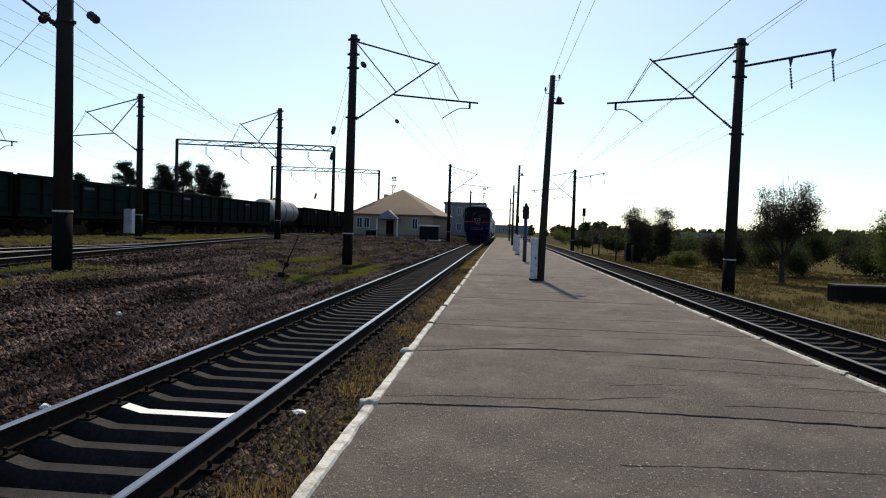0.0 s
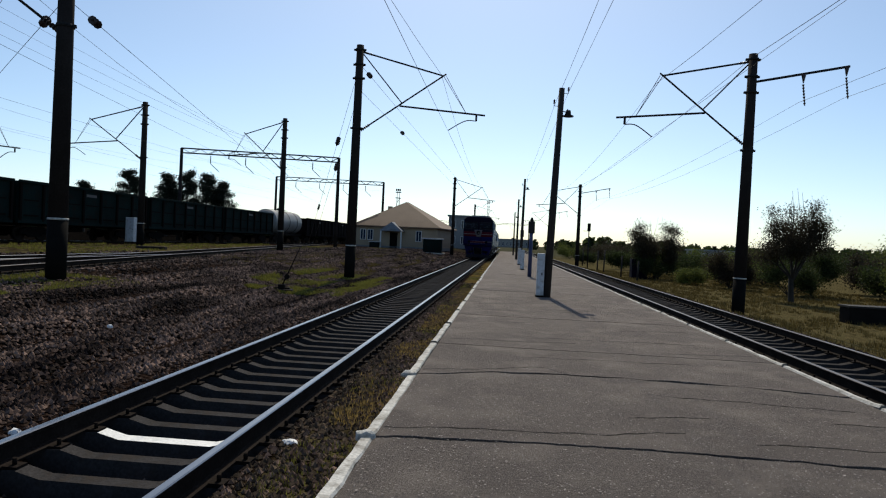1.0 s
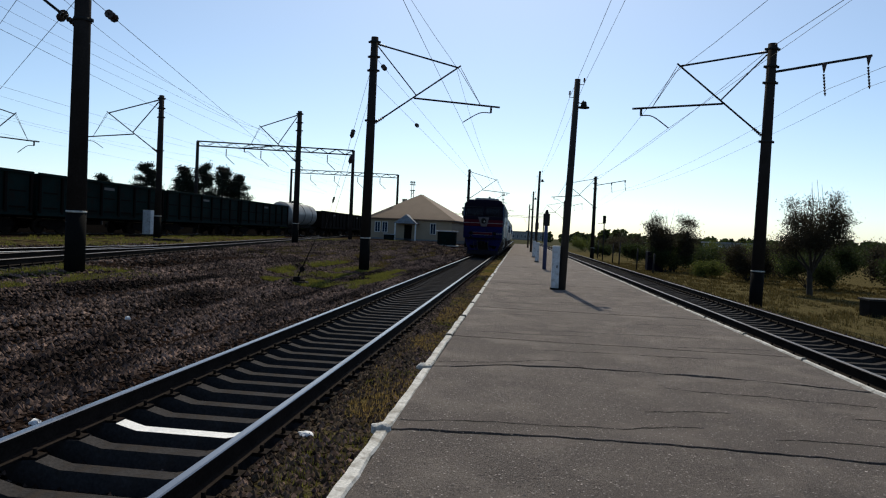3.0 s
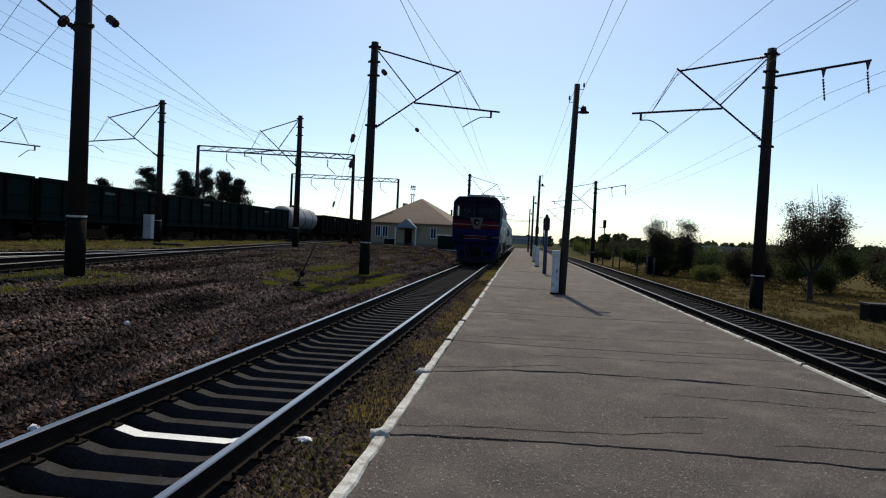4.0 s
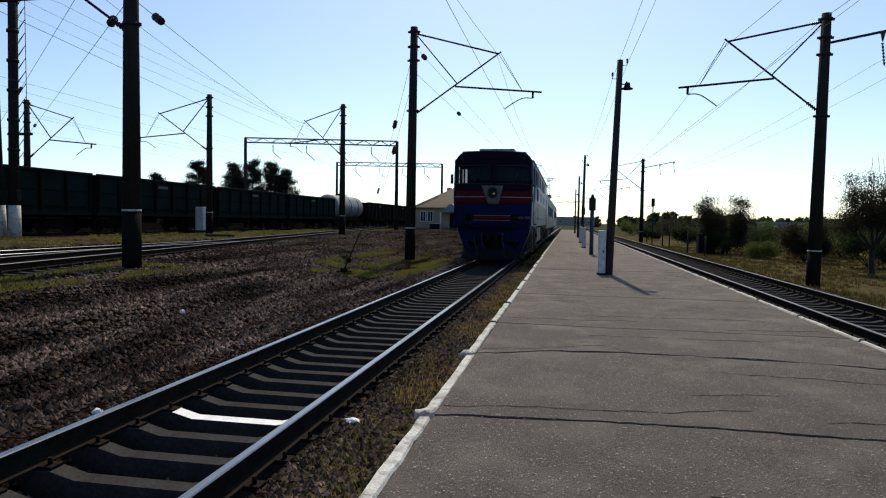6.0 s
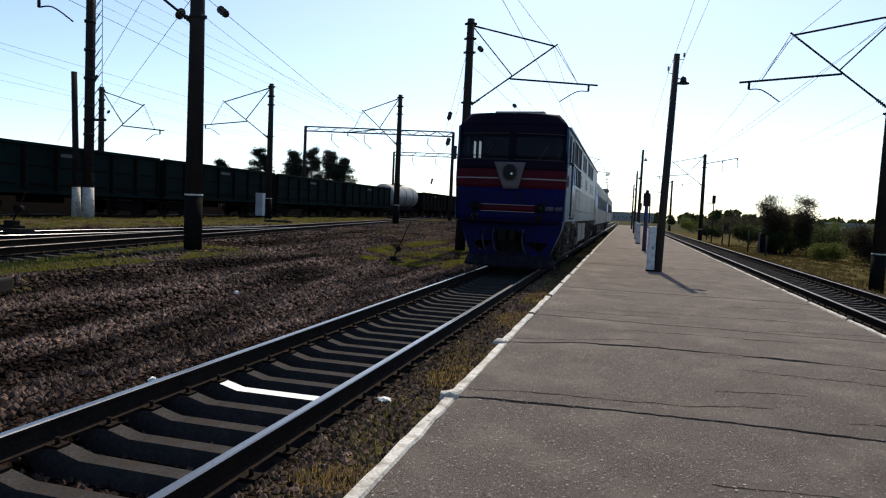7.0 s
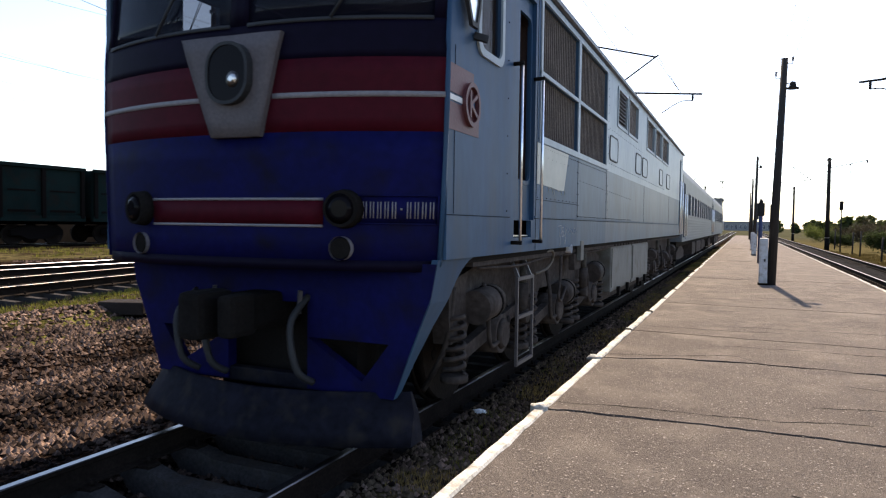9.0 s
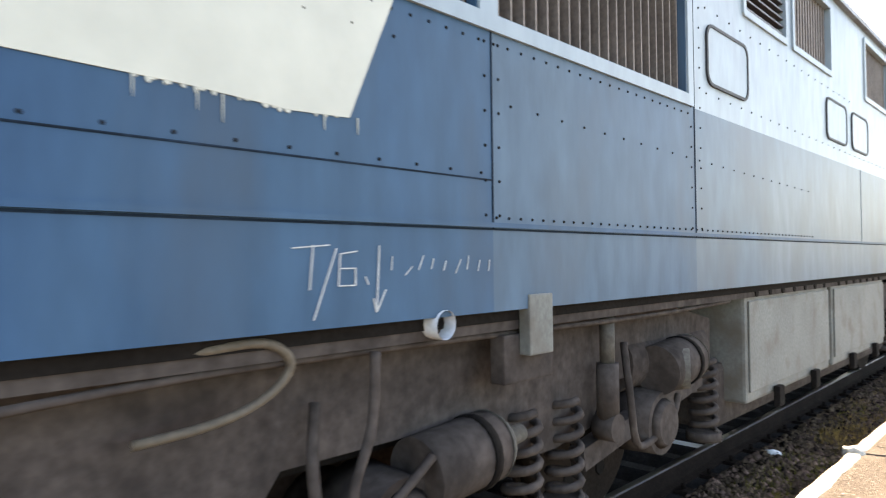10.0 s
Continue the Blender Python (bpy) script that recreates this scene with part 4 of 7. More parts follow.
def portal(y, xa, xb, z, label, turn=0.0):
    """A rigid lattice portal over the yard tracks, turned about its left post."""
    ob = empty("catenary_portal", pose(xa, y, 0.4, 0, 0, turn), label, "catenary portal", "catenary portals")
    xa, xb = 0.0, xb - xa
    for x in (xa, xb):
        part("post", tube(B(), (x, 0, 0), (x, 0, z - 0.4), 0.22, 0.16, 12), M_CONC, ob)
    bm = B()
    h = z - 0.4
    for dy in (-0.25, 0.25):
        bar(bm, (xa, dy, h), (xb, dy, h), 0.08)
        bar(bm, (xa, dy, h - 0.5), (xb, dy, h - 0.5), 0.08)
    n = 18
    for i in range(n):
        x0, x1 = xa + (xb - xa) * i / n, xa + (xb - xa) * (i + 1) / n
        for dy in (-0.25, 0.25):
            bar(bm, (x0, dy, h - (0.5 if i % 2 else 0)), (x1, dy, h - (0 if i % 2 else 0.5)), 0.045)
    part("truss", bm, M_STEEL, ob)
    for f in (0.18, 0.4, 0.62, 0.83):
        bm = B()
        x = xa + (xb - xa) * f
        insulator(bm, (x, 0, h - 0.7), (x, 0, h - 1.5), 0.08)
        tube(bm, (x, 0, h - 1.5), (x + 0.9, 0, h - 2.3), 0.04, seg=6)
        part("suspension", bm, M_STEEL, ob)


portal(68.5, -35.0, -18.3, 10.45, "steel lattice portal on concrete posts over the yard tracks", 14)
portal(98, -34.9, -18.7, 10.4, "farther steel lattice portal over the yard tracks", 11)
portal(230, -30, 8, 9.0, "distant steel lattice portal across the main line")


def wire(pts, r, label, sag=0.0, category="overhead wire"):
    out = []
    for a, b in zip(pts, pts[1:]):
        a, b = Vector(a), Vector(b)
        n = 10 if sag else 1
        out += [a.lerp(b, i / n) - Vector((0, 0, 4 * sag * (i / n) * (1 - i / n))) for i in range(n)]
    out.append(Vector(pts[-1]))
    ob = part("overhead_wire", path_tube(B(), out, r, 5), M_WIRE)
    return tagged(ob, label, category, "overhead wires")


wl = "thin dark overhead line wire strung along the track"
wire([(-5.0, -29, 8.95), (-3.1, 28.9, 8.95), (-3.1, 87, 8.95), (-3.1, 146, 8.95)], 0.008, wl, 1.1)
wire([(-2.6, -29, 6.6), (-2.75, 28.9, 6.6), (-3.0, 87, 6.5), (-2.9, 146, 6.5)], 0.007, wl)
wire([(5.9, -29, 8.1), (5.5, 26.2, 8.1), (5.3, 80, 8.0), (5.3, 134, 8.0)], 0.008, wl, 1.0)
wire([(5.8, -29, 5.95), (5.3, 26.2, 5.95), (5.2, 80, 5.9), (5.3, 134, 5.9)], 0.007, wl)
wire([(10.7, -29, 7.5), (10.75, 26.2, 7.5), (10.4, 80, 7.4), (10.4, 134, 7.4)], 0.007, wl, 0.6)
wire([(12.3, -29, 7.7), (12.35, 26.2, 7.7), (12.0, 80, 7.6), (12.0, 134, 7.6)], 0.007, wl, 0.6)
wire([(9.5, -29, 9.2), (9.05, 26.2, 9.2), (8.6, 80, 9.1)], 0.011, wl, 0.5)
for dx, dz in ((-0.2, 5.93), (0.2, 6.33)):
    wire([(1.7 + dx, -20, dz), (1.5 + dx, 20.37, dz), (1.4 + dx, 53.6, dz + 0.5), (1.3 + dx, 72, dz + 0.3)], 0.005, "thin lighting cable between the lamp posts", 0.3)
for z, r, sg in ((8.9, 0.008, 0.9), (6.6, 0.007, 0.0)):
    wire([(-6.2, -30, z), (-13.9, 15.3, z), (-19.7, 48.2, z), (-23.6, 71, z), (-28, 98, z)], r, wl, sg)
for x, z, s in ((-18.5, 8.9, 1.0), (-21.0, 6.6, 0.0), (-28.6, 8.7, 1.0), (-28.6, 6.8, 0.0), (-33, 8.6, 1.0), (-33, 6.7, 0.0)):
    wire([(x + 2.5, -30, z), (x + 1.0, 15, z), (x - 0.6, 68, z), (x - 0.6, 98, z)], 0.006, wl, s * 0.8)
wire([(-30, -10, 11.6), (-26.5, 27.6, 11.6), (-24.1, 80, 9.4)], 0.008, wl, 0.5)
wire([(-24, -10, 11.5), (-23.4, 27.6, 11.5), (-22, 80, 9.4)], 0.008, wl, 0.5)


def stay_wire(a, b, beads, label, big=0.12):
    """A stay with egg insulators on it."""
    ob = empty("stay_wire", pose(0, 0, 0), label, "stay wire")
    a, b = Vector(a), Vector(b)
    part("rope", tube(B(), a, b, 0.008, seg=5), M_WIRE, ob)
    for f in beads:
        p, q = a.lerp(b, f), a.lerp(b, f + 0.55 / (b - a).length)
        part("egg_insulator", insulator(B(), p, q, big if f == beads[0] else 0.07, 3), M_PORCELAIN, ob)


sl = "steel stay wire with dark insulators"
stay_wire((-6.9, 28.9, 8.6), (-12.9, 42, 0.25), (0.25, 0.62), sl)
stay_wire((-6.9, 28.9, 7.4), (-12.3, 41, 0.25), (0.3,), sl)
stay_wire((-11.1, 15.3, 7.0), (-31.4, 34.0, 5.9), (0.05, 0.76), sl)
stay_wire((-11.0, 15.3, 9.3), (-36.5, 36.0, 5.1), (0.1, 0.5), sl)
stay_wire((-10.75, 15.3, 7.05), (-19.6, 54.4, 6.7), (0.03,), sl)
stay_wire((-6.7, 28.9, 9.3), (-6.6, 87, 9.9), (0.03,), sl)
stay_wire((-6.6, 28.9, 8.1), (-6.7, 87, 8.9), (0.2,), sl)




# ---- small trackside things ----
def point_lever(x, y, z, rot, k=1.0, rod=1.45):
    ob = empty("point_lever", pose(x, y, z, 0, 0, rot), "black hand point lever on a concrete block", "point lever")
    part("block", box(B(), -0.5 * k, 0.4 * k, -0.25 * k, 0.25 * k, 0, 0.14 * k, 0.03), M_CONC, ob)
    bm = box(B(), -0.14 * k, 0.12 * k, -0.12 * k, 0.12 * k, 0.13 * k, 0.32 * k, 0.04)
    box(bm, -0.3 * k, 0.3 * k, -0.07 * k, 0.07 * k, 0.13 * k, 0.2 * k, 0.02)
    part("stand", bm, M_GRIME_SHADE, ob)
    part("lever", tube(B(), (0, 0, 0.25 * k), (0.36 * rod, 0, rod), 0.024, 0.014, 8), M_GRIME_SHADE, ob)
    part("weight", tube(B(), (0.18 * k, -0.08 * k, 0.6 * k), (0.18 * k, 0.08 * k, 0.6 * k), 0.1 * k, 0.085 * k, 14), M_GRIME_SHADE, ob)


point_lever(-6.95, 20.4, ground_z(-6.95) - 0.02, 10, 0.85)
point_lever(-17.3, 15.5, 0.42, 5, 1.25, 1.25)


def block(x, y, z, w, d, h, rot, label):
    bm = box(B(), -w / 2, w / 2, -d / 2, d / 2, 0, h, 0.03)
    ob = part("concrete_block", bm, M_CONC)
    ob.matrix_world = pose(x, y, z, 0, 0, rot)
    tagged(ob, label, "concrete block")


block(-20.5, 37.0, 0.42, 1.6, 0.6, 0.2, 15, "low concrete cable cover in the grass")
block(-9.0, 7.5, 0.13, 0.8, 0.45, 0.22, 20, "weathered concrete block beside the yard track")


# ---- station house ----
def window_part(parent, x, z, w, h, y, name="window"):
    win = part(name, box(B(), x - w / 2, x + w / 2, y - 0.03, y + 0.02, z, z + h), M_DARKGLASS, parent)
    bm = B()
    t = 0.08
    for a in ((x - w / 2 - t, x - w / 2, z - t, z + h + t), (x + w / 2, x + w / 2 + t, z - t, z + h + t), (x - w / 2, x + w / 2, z - t, z), (x - w / 2, x + w / 2, z + h, z + h + t), (x - 0.03, x + 0.03, z, z + h)):
        box(bm, a[0], a[1], y - 0.07, y + 0.01, a[2], a[3])
    part("window_frame", bm, M_WHITE, win)
    return win


def station_house():
    ob = empty("station_house", pose(-15.6, 94, 0.25, 0, 0, -7), "single-storey cream plastered house with a tan hipped roof", "house")
    w, d, h = 6.1, 11.0, 3.4
    part("wall", box(B(), -w, w, 0, d, 0, h), M_PLASTER, ob)
    part("plinth", box(B(), -w - 0.06, w + 0.06, -0.06, d, 0, 0.45), M_FARGREY, ob)
    o, r = 0.55, 7.15
    vs = [(-w - o, -o, h - 0.1), (w + o, -o, h - 0.1), (w + o, d + o, h - 0.1), (-w - o, d + o, h - 0.1), (-0.12, d * 0.48, r), (0.12, d * 0.52, r)]
    roof = raw("roof", vs + [(-w - o, -o, h - 0.25), (w + o, -o, h - 0.25), (w + o, d + o, h - 0.25), (-w - o, d + o, h - 0.25)],
               [(0, 1, 5, 4), (1, 2, 5), (2, 3, 4, 5), (3, 0, 4), (6, 7, 1, 0), (7, 8, 2, 1), (8, 9, 3, 2), (9, 6, 0, 3), (9, 8, 7, 6)], M_TILE, ob)
    roof["label"] = "tan sheet hipped roof"
    bm = B()
    for i in range(40):
        f = (i + 0.5) / 40
        x = -w - o + (2 * w + 2 * o) * f
        k = 1 - abs(2 * f - 1)
        top = Vector((x * 0.999, -o + (d * 0.5 + o) * k, h - 0.1 + (r - h + 0.1) * k))
        bar(bm, (x, -o - 0.02, h - 0.08), top + Vector((0, 0, 0.02)), 0.04)
    part("roof_seams", bm, M_TILE, ob)["kind"] = "stuff"
    for x in (-4.9, -3.8, 3.4):
        window_part(ob, x, 1.3, 0.7, 1.4, -0.01)
    part("door", box(B(), -0.85, 0.25, -0.06, 0.02, 0.15, 2.4), M_GRIME_SHADE, ob, "dark entrance door")
    bm = B()
    vs = [(-2.0, -1.6, 2.6), (1.4, -1.6, 2.6), (1.4, 0, 2.6), (-2.0, 0, 2.6), (-0.3, -1.3, 3.9), (-0.3, 0.2, 3.9)]
    porch = raw("porch_roof", vs, [(0, 1, 4), (1, 2, 5, 4), (3, 0, 4, 5), (0, 3, 2, 1)], M_ROOF, ob)
    porch["label"] = "grey metal porch roof"
    for x in (-1.8, 1.2):
        part("porch_post", box(B(), x - 0.08, x + 0.08, -1.5, -1.34, 0, 2.6), M_WHITE, ob)
    part("step", box(B(), -1.4, 0.8, -1.4, 0, 0, 0.18), M_CONC, ob)
    part("chimney", box(B(), -2.9, -2.3, 5, 5.6, 5.2, 6.4), M_PLASTER, ob)


station_house()


def kiosk(x, y, k=1.0):
    ob = empty("kiosk", pose(x, y, 0.15) @ Matrix.Scale(k, 4), "small dark green booth with a pale flat roof beside the house", "kiosk")
    part("body", box(B(), -1.2, 1.2, -0.8, 0.8, 0.15, 1.9, 0.03), M_GONDOLA, ob)
    part("roof", box(B(), -1.4, 1.4, -1.0, 1.0, 1.9, 2.05, 0.03), M_WHITEMETAL, ob)
    part("base", box(B(), -1.6, 1.6, -1.1, 1.1, 0, 0.15), M_KERB, ob)


kiosk(-8.75, 80.5, 0.92)
kiosk(-18.3, 92.4, 0.55)


def far_building(x, y, w, d, h, label, storeys=2, z=0.3, cols=4):
    ob = empty("building", pose(x, y, z), label, "building")
    part("wall", box(B(), -w / 2, w / 2, 0, d, 0, h), M_FARGREY, ob)
    part("roof", box(B(), -w / 2 - 0.3, w / 2 + 0.3, -0.3, d + 0.3, h, h + 0.35), M_ROOF, ob)
    for s in range(storeys):
        for c in range(cols):
            window_part(ob, -w / 2 + w * (c + 0.5) / cols, 1.1 + s * h / storeys, w / cols * 0.4, h / storeys * 0.45, -0.01)
    return ob


far_building(-8.4, 150, 9, 12, 7.2, "grey two-storey railway building with a flat roof")
far_building(0, 420, 34, 12, 5, "long low grey building at the end of the line", 1, 0, 14)
far_building(60, 260, 14, 9, 4, "distant grey house behind the trees", 1, -1, 4)
far_building(46, 150, 9, 7, 3.2, "distant pale shed behind bushes", 1, -1, 3)


# ---- freight wagons ----
def bogie_parts(parent, s, wheel_r, x_half, frame_mat):
    """A two-axle freight bogie as parts of a wagon."""
    bg = part("bogie", box(B(), -x_half, x_half, s - 0.25, s + 0.25, 0.55, 0.85), frame_mat, parent)
    for sx in (-1, 1):
        pr = [(s - 1.2, 0.42), (s - 1.2, 0.68), (s - 0.5, 0.86), (s + 0.5, 0.86), (s + 1.2, 0.68), (s + 1.2, 0.42), (s + 0.75, 0.42), (s + 0.4, 0.25), (s - 0.4, 0.25), (s - 0.75, 0.42)]
        part("side_frame", prism(B(), pr, "x", sx * x_half - 0.07, sx * x_half + 0.07), frame_mat, bg)
    for ds in (-0.925, 0.925):
        for sx in (-1, 1):
            bm = B()
            tube(bm, (sx * 0.73, s + ds, wheel_r), (sx * 0.86, s + ds, wheel_r), wheel_r, wheel_r * 0.98, 20)
            part("wheel", bm, M_RAIL, bg)
    return bg


def gondola(y0, ln, material, label):
    ob = empty("gondola_wagon", pose(-29.0, y0, 0.58), label, "freight wagon", "freight wagons")
    w = 1.5
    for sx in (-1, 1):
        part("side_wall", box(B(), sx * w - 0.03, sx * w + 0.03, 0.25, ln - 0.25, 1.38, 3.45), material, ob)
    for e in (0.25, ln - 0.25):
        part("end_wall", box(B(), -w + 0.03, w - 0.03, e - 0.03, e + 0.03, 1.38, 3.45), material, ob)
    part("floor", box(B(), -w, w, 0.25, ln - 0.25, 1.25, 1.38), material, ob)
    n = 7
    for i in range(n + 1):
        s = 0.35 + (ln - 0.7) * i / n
        # Posts take the darker brown, which paints in the shadow on the ribs.
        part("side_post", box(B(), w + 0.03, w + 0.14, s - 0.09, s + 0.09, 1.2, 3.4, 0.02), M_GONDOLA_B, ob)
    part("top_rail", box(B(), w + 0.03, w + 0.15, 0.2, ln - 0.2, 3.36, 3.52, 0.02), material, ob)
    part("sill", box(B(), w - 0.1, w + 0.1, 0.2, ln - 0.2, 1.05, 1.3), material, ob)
    for i in range(n):
        s = 0.35 + (ln - 0.7) * (i + 0.5) / n
        part("hatch_hinge", box(B(), w + 0.032, w + 0.05, s - 0.6, s + 0.6, 1.45, 1.55), M_GONDOLA_B, ob)
        part("side_crease", box(B(), w + 0.032, w + 0.05, s - 0.6, s + 0.6, 2.35, 2.42), M_GONDOLA_B, ob)
    part("stencil", box(B(), w + 0.032, w + 0.036, ln * 0.5 - 0.6, ln * 0.5 + 0.5, 2.95, 3.12), M_TRAP, ob, "faded stencilled bar")
    part("centre_sill", box(B(), -0.3, 0.3, -0.2, ln + 0.2, 0.9, 1.25), M_GONDOLA_B, ob)
    part("brake_gear", box(B(), -0.5, 0.5, ln * 0.4, ln * 0.55, 0.6, 0.95, 0.05), M_GONDOLA_B, ob)
    for s in (2.2, ln - 2.2):
        bogie_parts(ob, s, 0.47, 1.05, M_GONDOLA_B)
    return ob


def tank_wagon(y0, ln):
    ob = empty("tank_wagon", pose(-29.0, y0, 0.58), "pale grey cylindrical tank wagon", "freight wagon", "freight wagons")
    bm = B()
    cz, r = 2.65, 1.45
    st = [(0.5, 0.2), (0.6, 0.8), (0.8, 1.2), (1.1, 1.45), (ln - 1.1, 1.45), (ln - 0.8, 1.2), (ln - 0.6, 0.8), (ln - 0.5, 0.2)]
    for (sa, ra), (sb, rb) in zip(st, st[1:]):
        tube(bm, (0, sa, cz), (0, sb, cz), ra, rb, 28, caps=False)
    part("tank", bm, M_TANKCAR, ob)
    for f in (0.25, 0.5, 0.75):
        part("strap", tube(B(), (0, ln * f - 0.05, cz), (0, ln * f + 0.05, cz), 1.475, 1.475, 28), M_GONDOLA_B, ob)
    part("dome", tube(B(), (0, ln / 2, cz + 1.35), (0, ln / 2, cz + 1.75), 0.42, 0.38, 18), M_GONDOLA_B, ob)
    part("ladder", box(B(), 0.6, 0.7, ln / 2 - 0.8, ln / 2 - 0.4, 1.2, 4.2), M_STEEL, ob)
    part("walkway", box(B(), -0.6, 0.6, ln / 2 - 1.3, ln / 2 + 1.3, cz + 1.47, cz + 1.53), M_STEEL, ob)
    part("frame", box(B(), -1.1, 1.1, 0, ln, 0.95, 1.25), M_GONDOLA_B, ob)
    for s in (2.0, ln - 2.0):
        bogie_parts(ob, s, 0.47, 1.05, M_GONDOLA_B)


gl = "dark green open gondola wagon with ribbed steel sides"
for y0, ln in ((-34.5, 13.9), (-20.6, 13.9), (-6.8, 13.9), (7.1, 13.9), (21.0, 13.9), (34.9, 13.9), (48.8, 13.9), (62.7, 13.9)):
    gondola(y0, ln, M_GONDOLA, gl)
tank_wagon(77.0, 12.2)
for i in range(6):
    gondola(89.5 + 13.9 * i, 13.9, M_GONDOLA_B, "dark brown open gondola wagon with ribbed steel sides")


# ---- trees and shrubs ----
def tree(x, y, h, crown_r, material, label, seed, trunk=0.3, n=2600, leaf=0.16, spread=1.0, z=None, bare=True):
    """A tapered trunk that forks into limbs, each carrying twigs and many small leaf clumps."""
    rng = random.Random(seed)
    z = ground_z(x) - 0.1 if z is None else z
    ob = empty("tree", pose(x, y, z), label, "tree")
    bm = B()
    base = trunk * h
    r0 = 0.028 * h
    tips = []
    tube(bm, (0, 0, 0), (rng.uniform(-0.15, 0.15), 0, base), r0, r0 * 0.75, 9, False)
    nl = rng.randint(6, 8)
    for i in range(nl):
        a = 2 * math.pi * i / nl + rng.uniform(-0.4, 0.4)
        up = rng.uniform(0.35, 1.0)
        p0 = Vector((0, 0, base * rng.uniform(0.8, 1.0)))
        p1 = p0 + Vector((math.cos(a) * crown_r * 0.45, math.sin(a) * crown_r * 0.45, (h - base) * 0.4 * up))
        tube(bm, p0, p1, r0 * 0.5, r0 * 0.28, 7, False)
        for _ in range(4):
            b = a + rng.uniform(-0.9, 0.9)
            p2 = p1 + Vector((math.cos(b) * crown_r * rng.uniform(0.1, 0.6), math.sin(b) * crown_r * rng.uniform(0.1, 0.6), (h - base) * rng.uniform(0.05, 0.6)))
            p2.z = min(p2.z, h)
            tube(bm, p1, p2, r0 * 0.26, r0 * 0.06, 5, False)
            tips += [(p2, 1.0), (p1.lerp(p2, 0.6), 0.8)]
    if bare:
        for _ in range(5):
            a = rng.uniform(0, 6.28)
            p = Vector((math.cos(a) * crown_r * 0.3, math.sin(a) * crown_r * 0.3, h * 0.75))
            tube(bm, p, p + Vector((rng.uniform(-0.3, 0.3), 0, h * rng.uniform(0.2, 0.36))), 0.02, 0.006, 4, False)
    part("trunk", bm, M_BARK, ob)
    verts, faces = [], []
    for k in range(n):
        c, w = rng.choice(tips)
        g = crown_r * 0.17 * spread
        p = c + Vector((rng.gauss(0, g), rng.gauss(0, g), rng.gauss(0, g * 0.8)))
        if p.z < base * 0.5:
            continue
        s = leaf * rng.uniform(0.5, 1.3)
        u = Vector((rng.gauss(0, 1), rng.gauss(0, 1), rng.gauss(0, 1))).normalized()
        v = u.orthogonal().normalized()
        q = u.cross(v)
        j = len(verts)
        verts += [p + v * s, p + q * s * 0.45, p - v * s, p - q * s * 0.45]
        faces.append((j, j + 1, j + 2, j + 3))
    raw("crown", verts, faces, material, ob)
    return ob


tree(15.6, 37.6, 5.7, 1.7, M_LEAFDRY, "small olive-leaved tree with a leaning trunk and bare twigs", 3, 0.26, 30000, 0.05, spread=0.9)
tree(12.9, 58.5, 5.1, 2.0, M_LEAFDRY, "dark shrubby tree beside the second track", 5, 0.12, 20000, 0.065, spread=0.9)
tree(13.5, 60, 3.4, 1.5, M_LEAF, "dark leafy shrub beside the track", 6, 0.06, 15000, 0.07, bare=False)
tree(12.3, 57.6, 2.3, 1.1, M_LEAF, "low dark green bush under a shrubby tree", 12, 0.06, 11000, 0.06, bare=False)
tree(23.0, 38.5, 4.3, 2.0, M_LEAFLIGHT, "sunlit yellow-green tree on the slope", 7, 0.12, 18000, 0.07, bare=False)
tree(20.8, 47, 3.5, 1.7, M_LEAF, "dark green tree on the slope", 8, 0.15, 15000, 0.07, bare=False)
tree(16.4, 50, 2.9, 1.6, M_LEAFDRY, "olive brown bushy tree on the slope", 9, 0.06, 16000, 0.065, bare=False)
tree(18.3, 44.5, 2.7, 1.6, M_LEAF, "dark green bush in the dry grass", 10, 0.06, 14000, 0.065, bare=False)
tree(14.6, 53, 1.4, 1.2, M_LEAFLIGHT, "low light green bush in the dry grass", 11, 0.06, 9000, 0.06, bare=False)
cabinet(11.5, 58.3, ground_z(11.5) - 0.05, 1.3, 1.0, 1.7, M_BLUEDARK, "dark blue steel booth half hidden by a shrub", "booth")
for i, (x, y, h, cr) in enumerate(((17, 66, 2.4, 1.8), (20.5, 74, 2.9, 2.2), (22.5, 60, 3.0, 2.0), (14.5, 84, 2.2, 1.7), (28, 80, 3.4, 2.6), (27.5, 52, 3.2, 2.0), (34, 64, 3.6, 2.6), (18, 95, 2.6, 2.2), (25, 105, 3.6, 2.8), (35, 95, 4.2, 3), (44, 78, 4.4, 3.2), (16, 120, 3, 2.6), (25.5, 46, 2.8, 1.8), (18.5, 55, 2.7, 1.9), (31, 44, 3.2, 2.0), (12.5, 105, 2.0, 1.6), (13.5, 140, 3.4, 2.6), (22, 140, 4.2, 3.2))):
    tree(x, y, h, cr, (M_LEAF, M_LEAFLIGHT, M_LEAFDRY)[i % 3], ("dark green bushy tree", "light green bushy tree", "olive bushy tree")[i % 3] + " in the scrub beyond the track", 30 + i, 0.06, 8000, 0.1, bare=False)


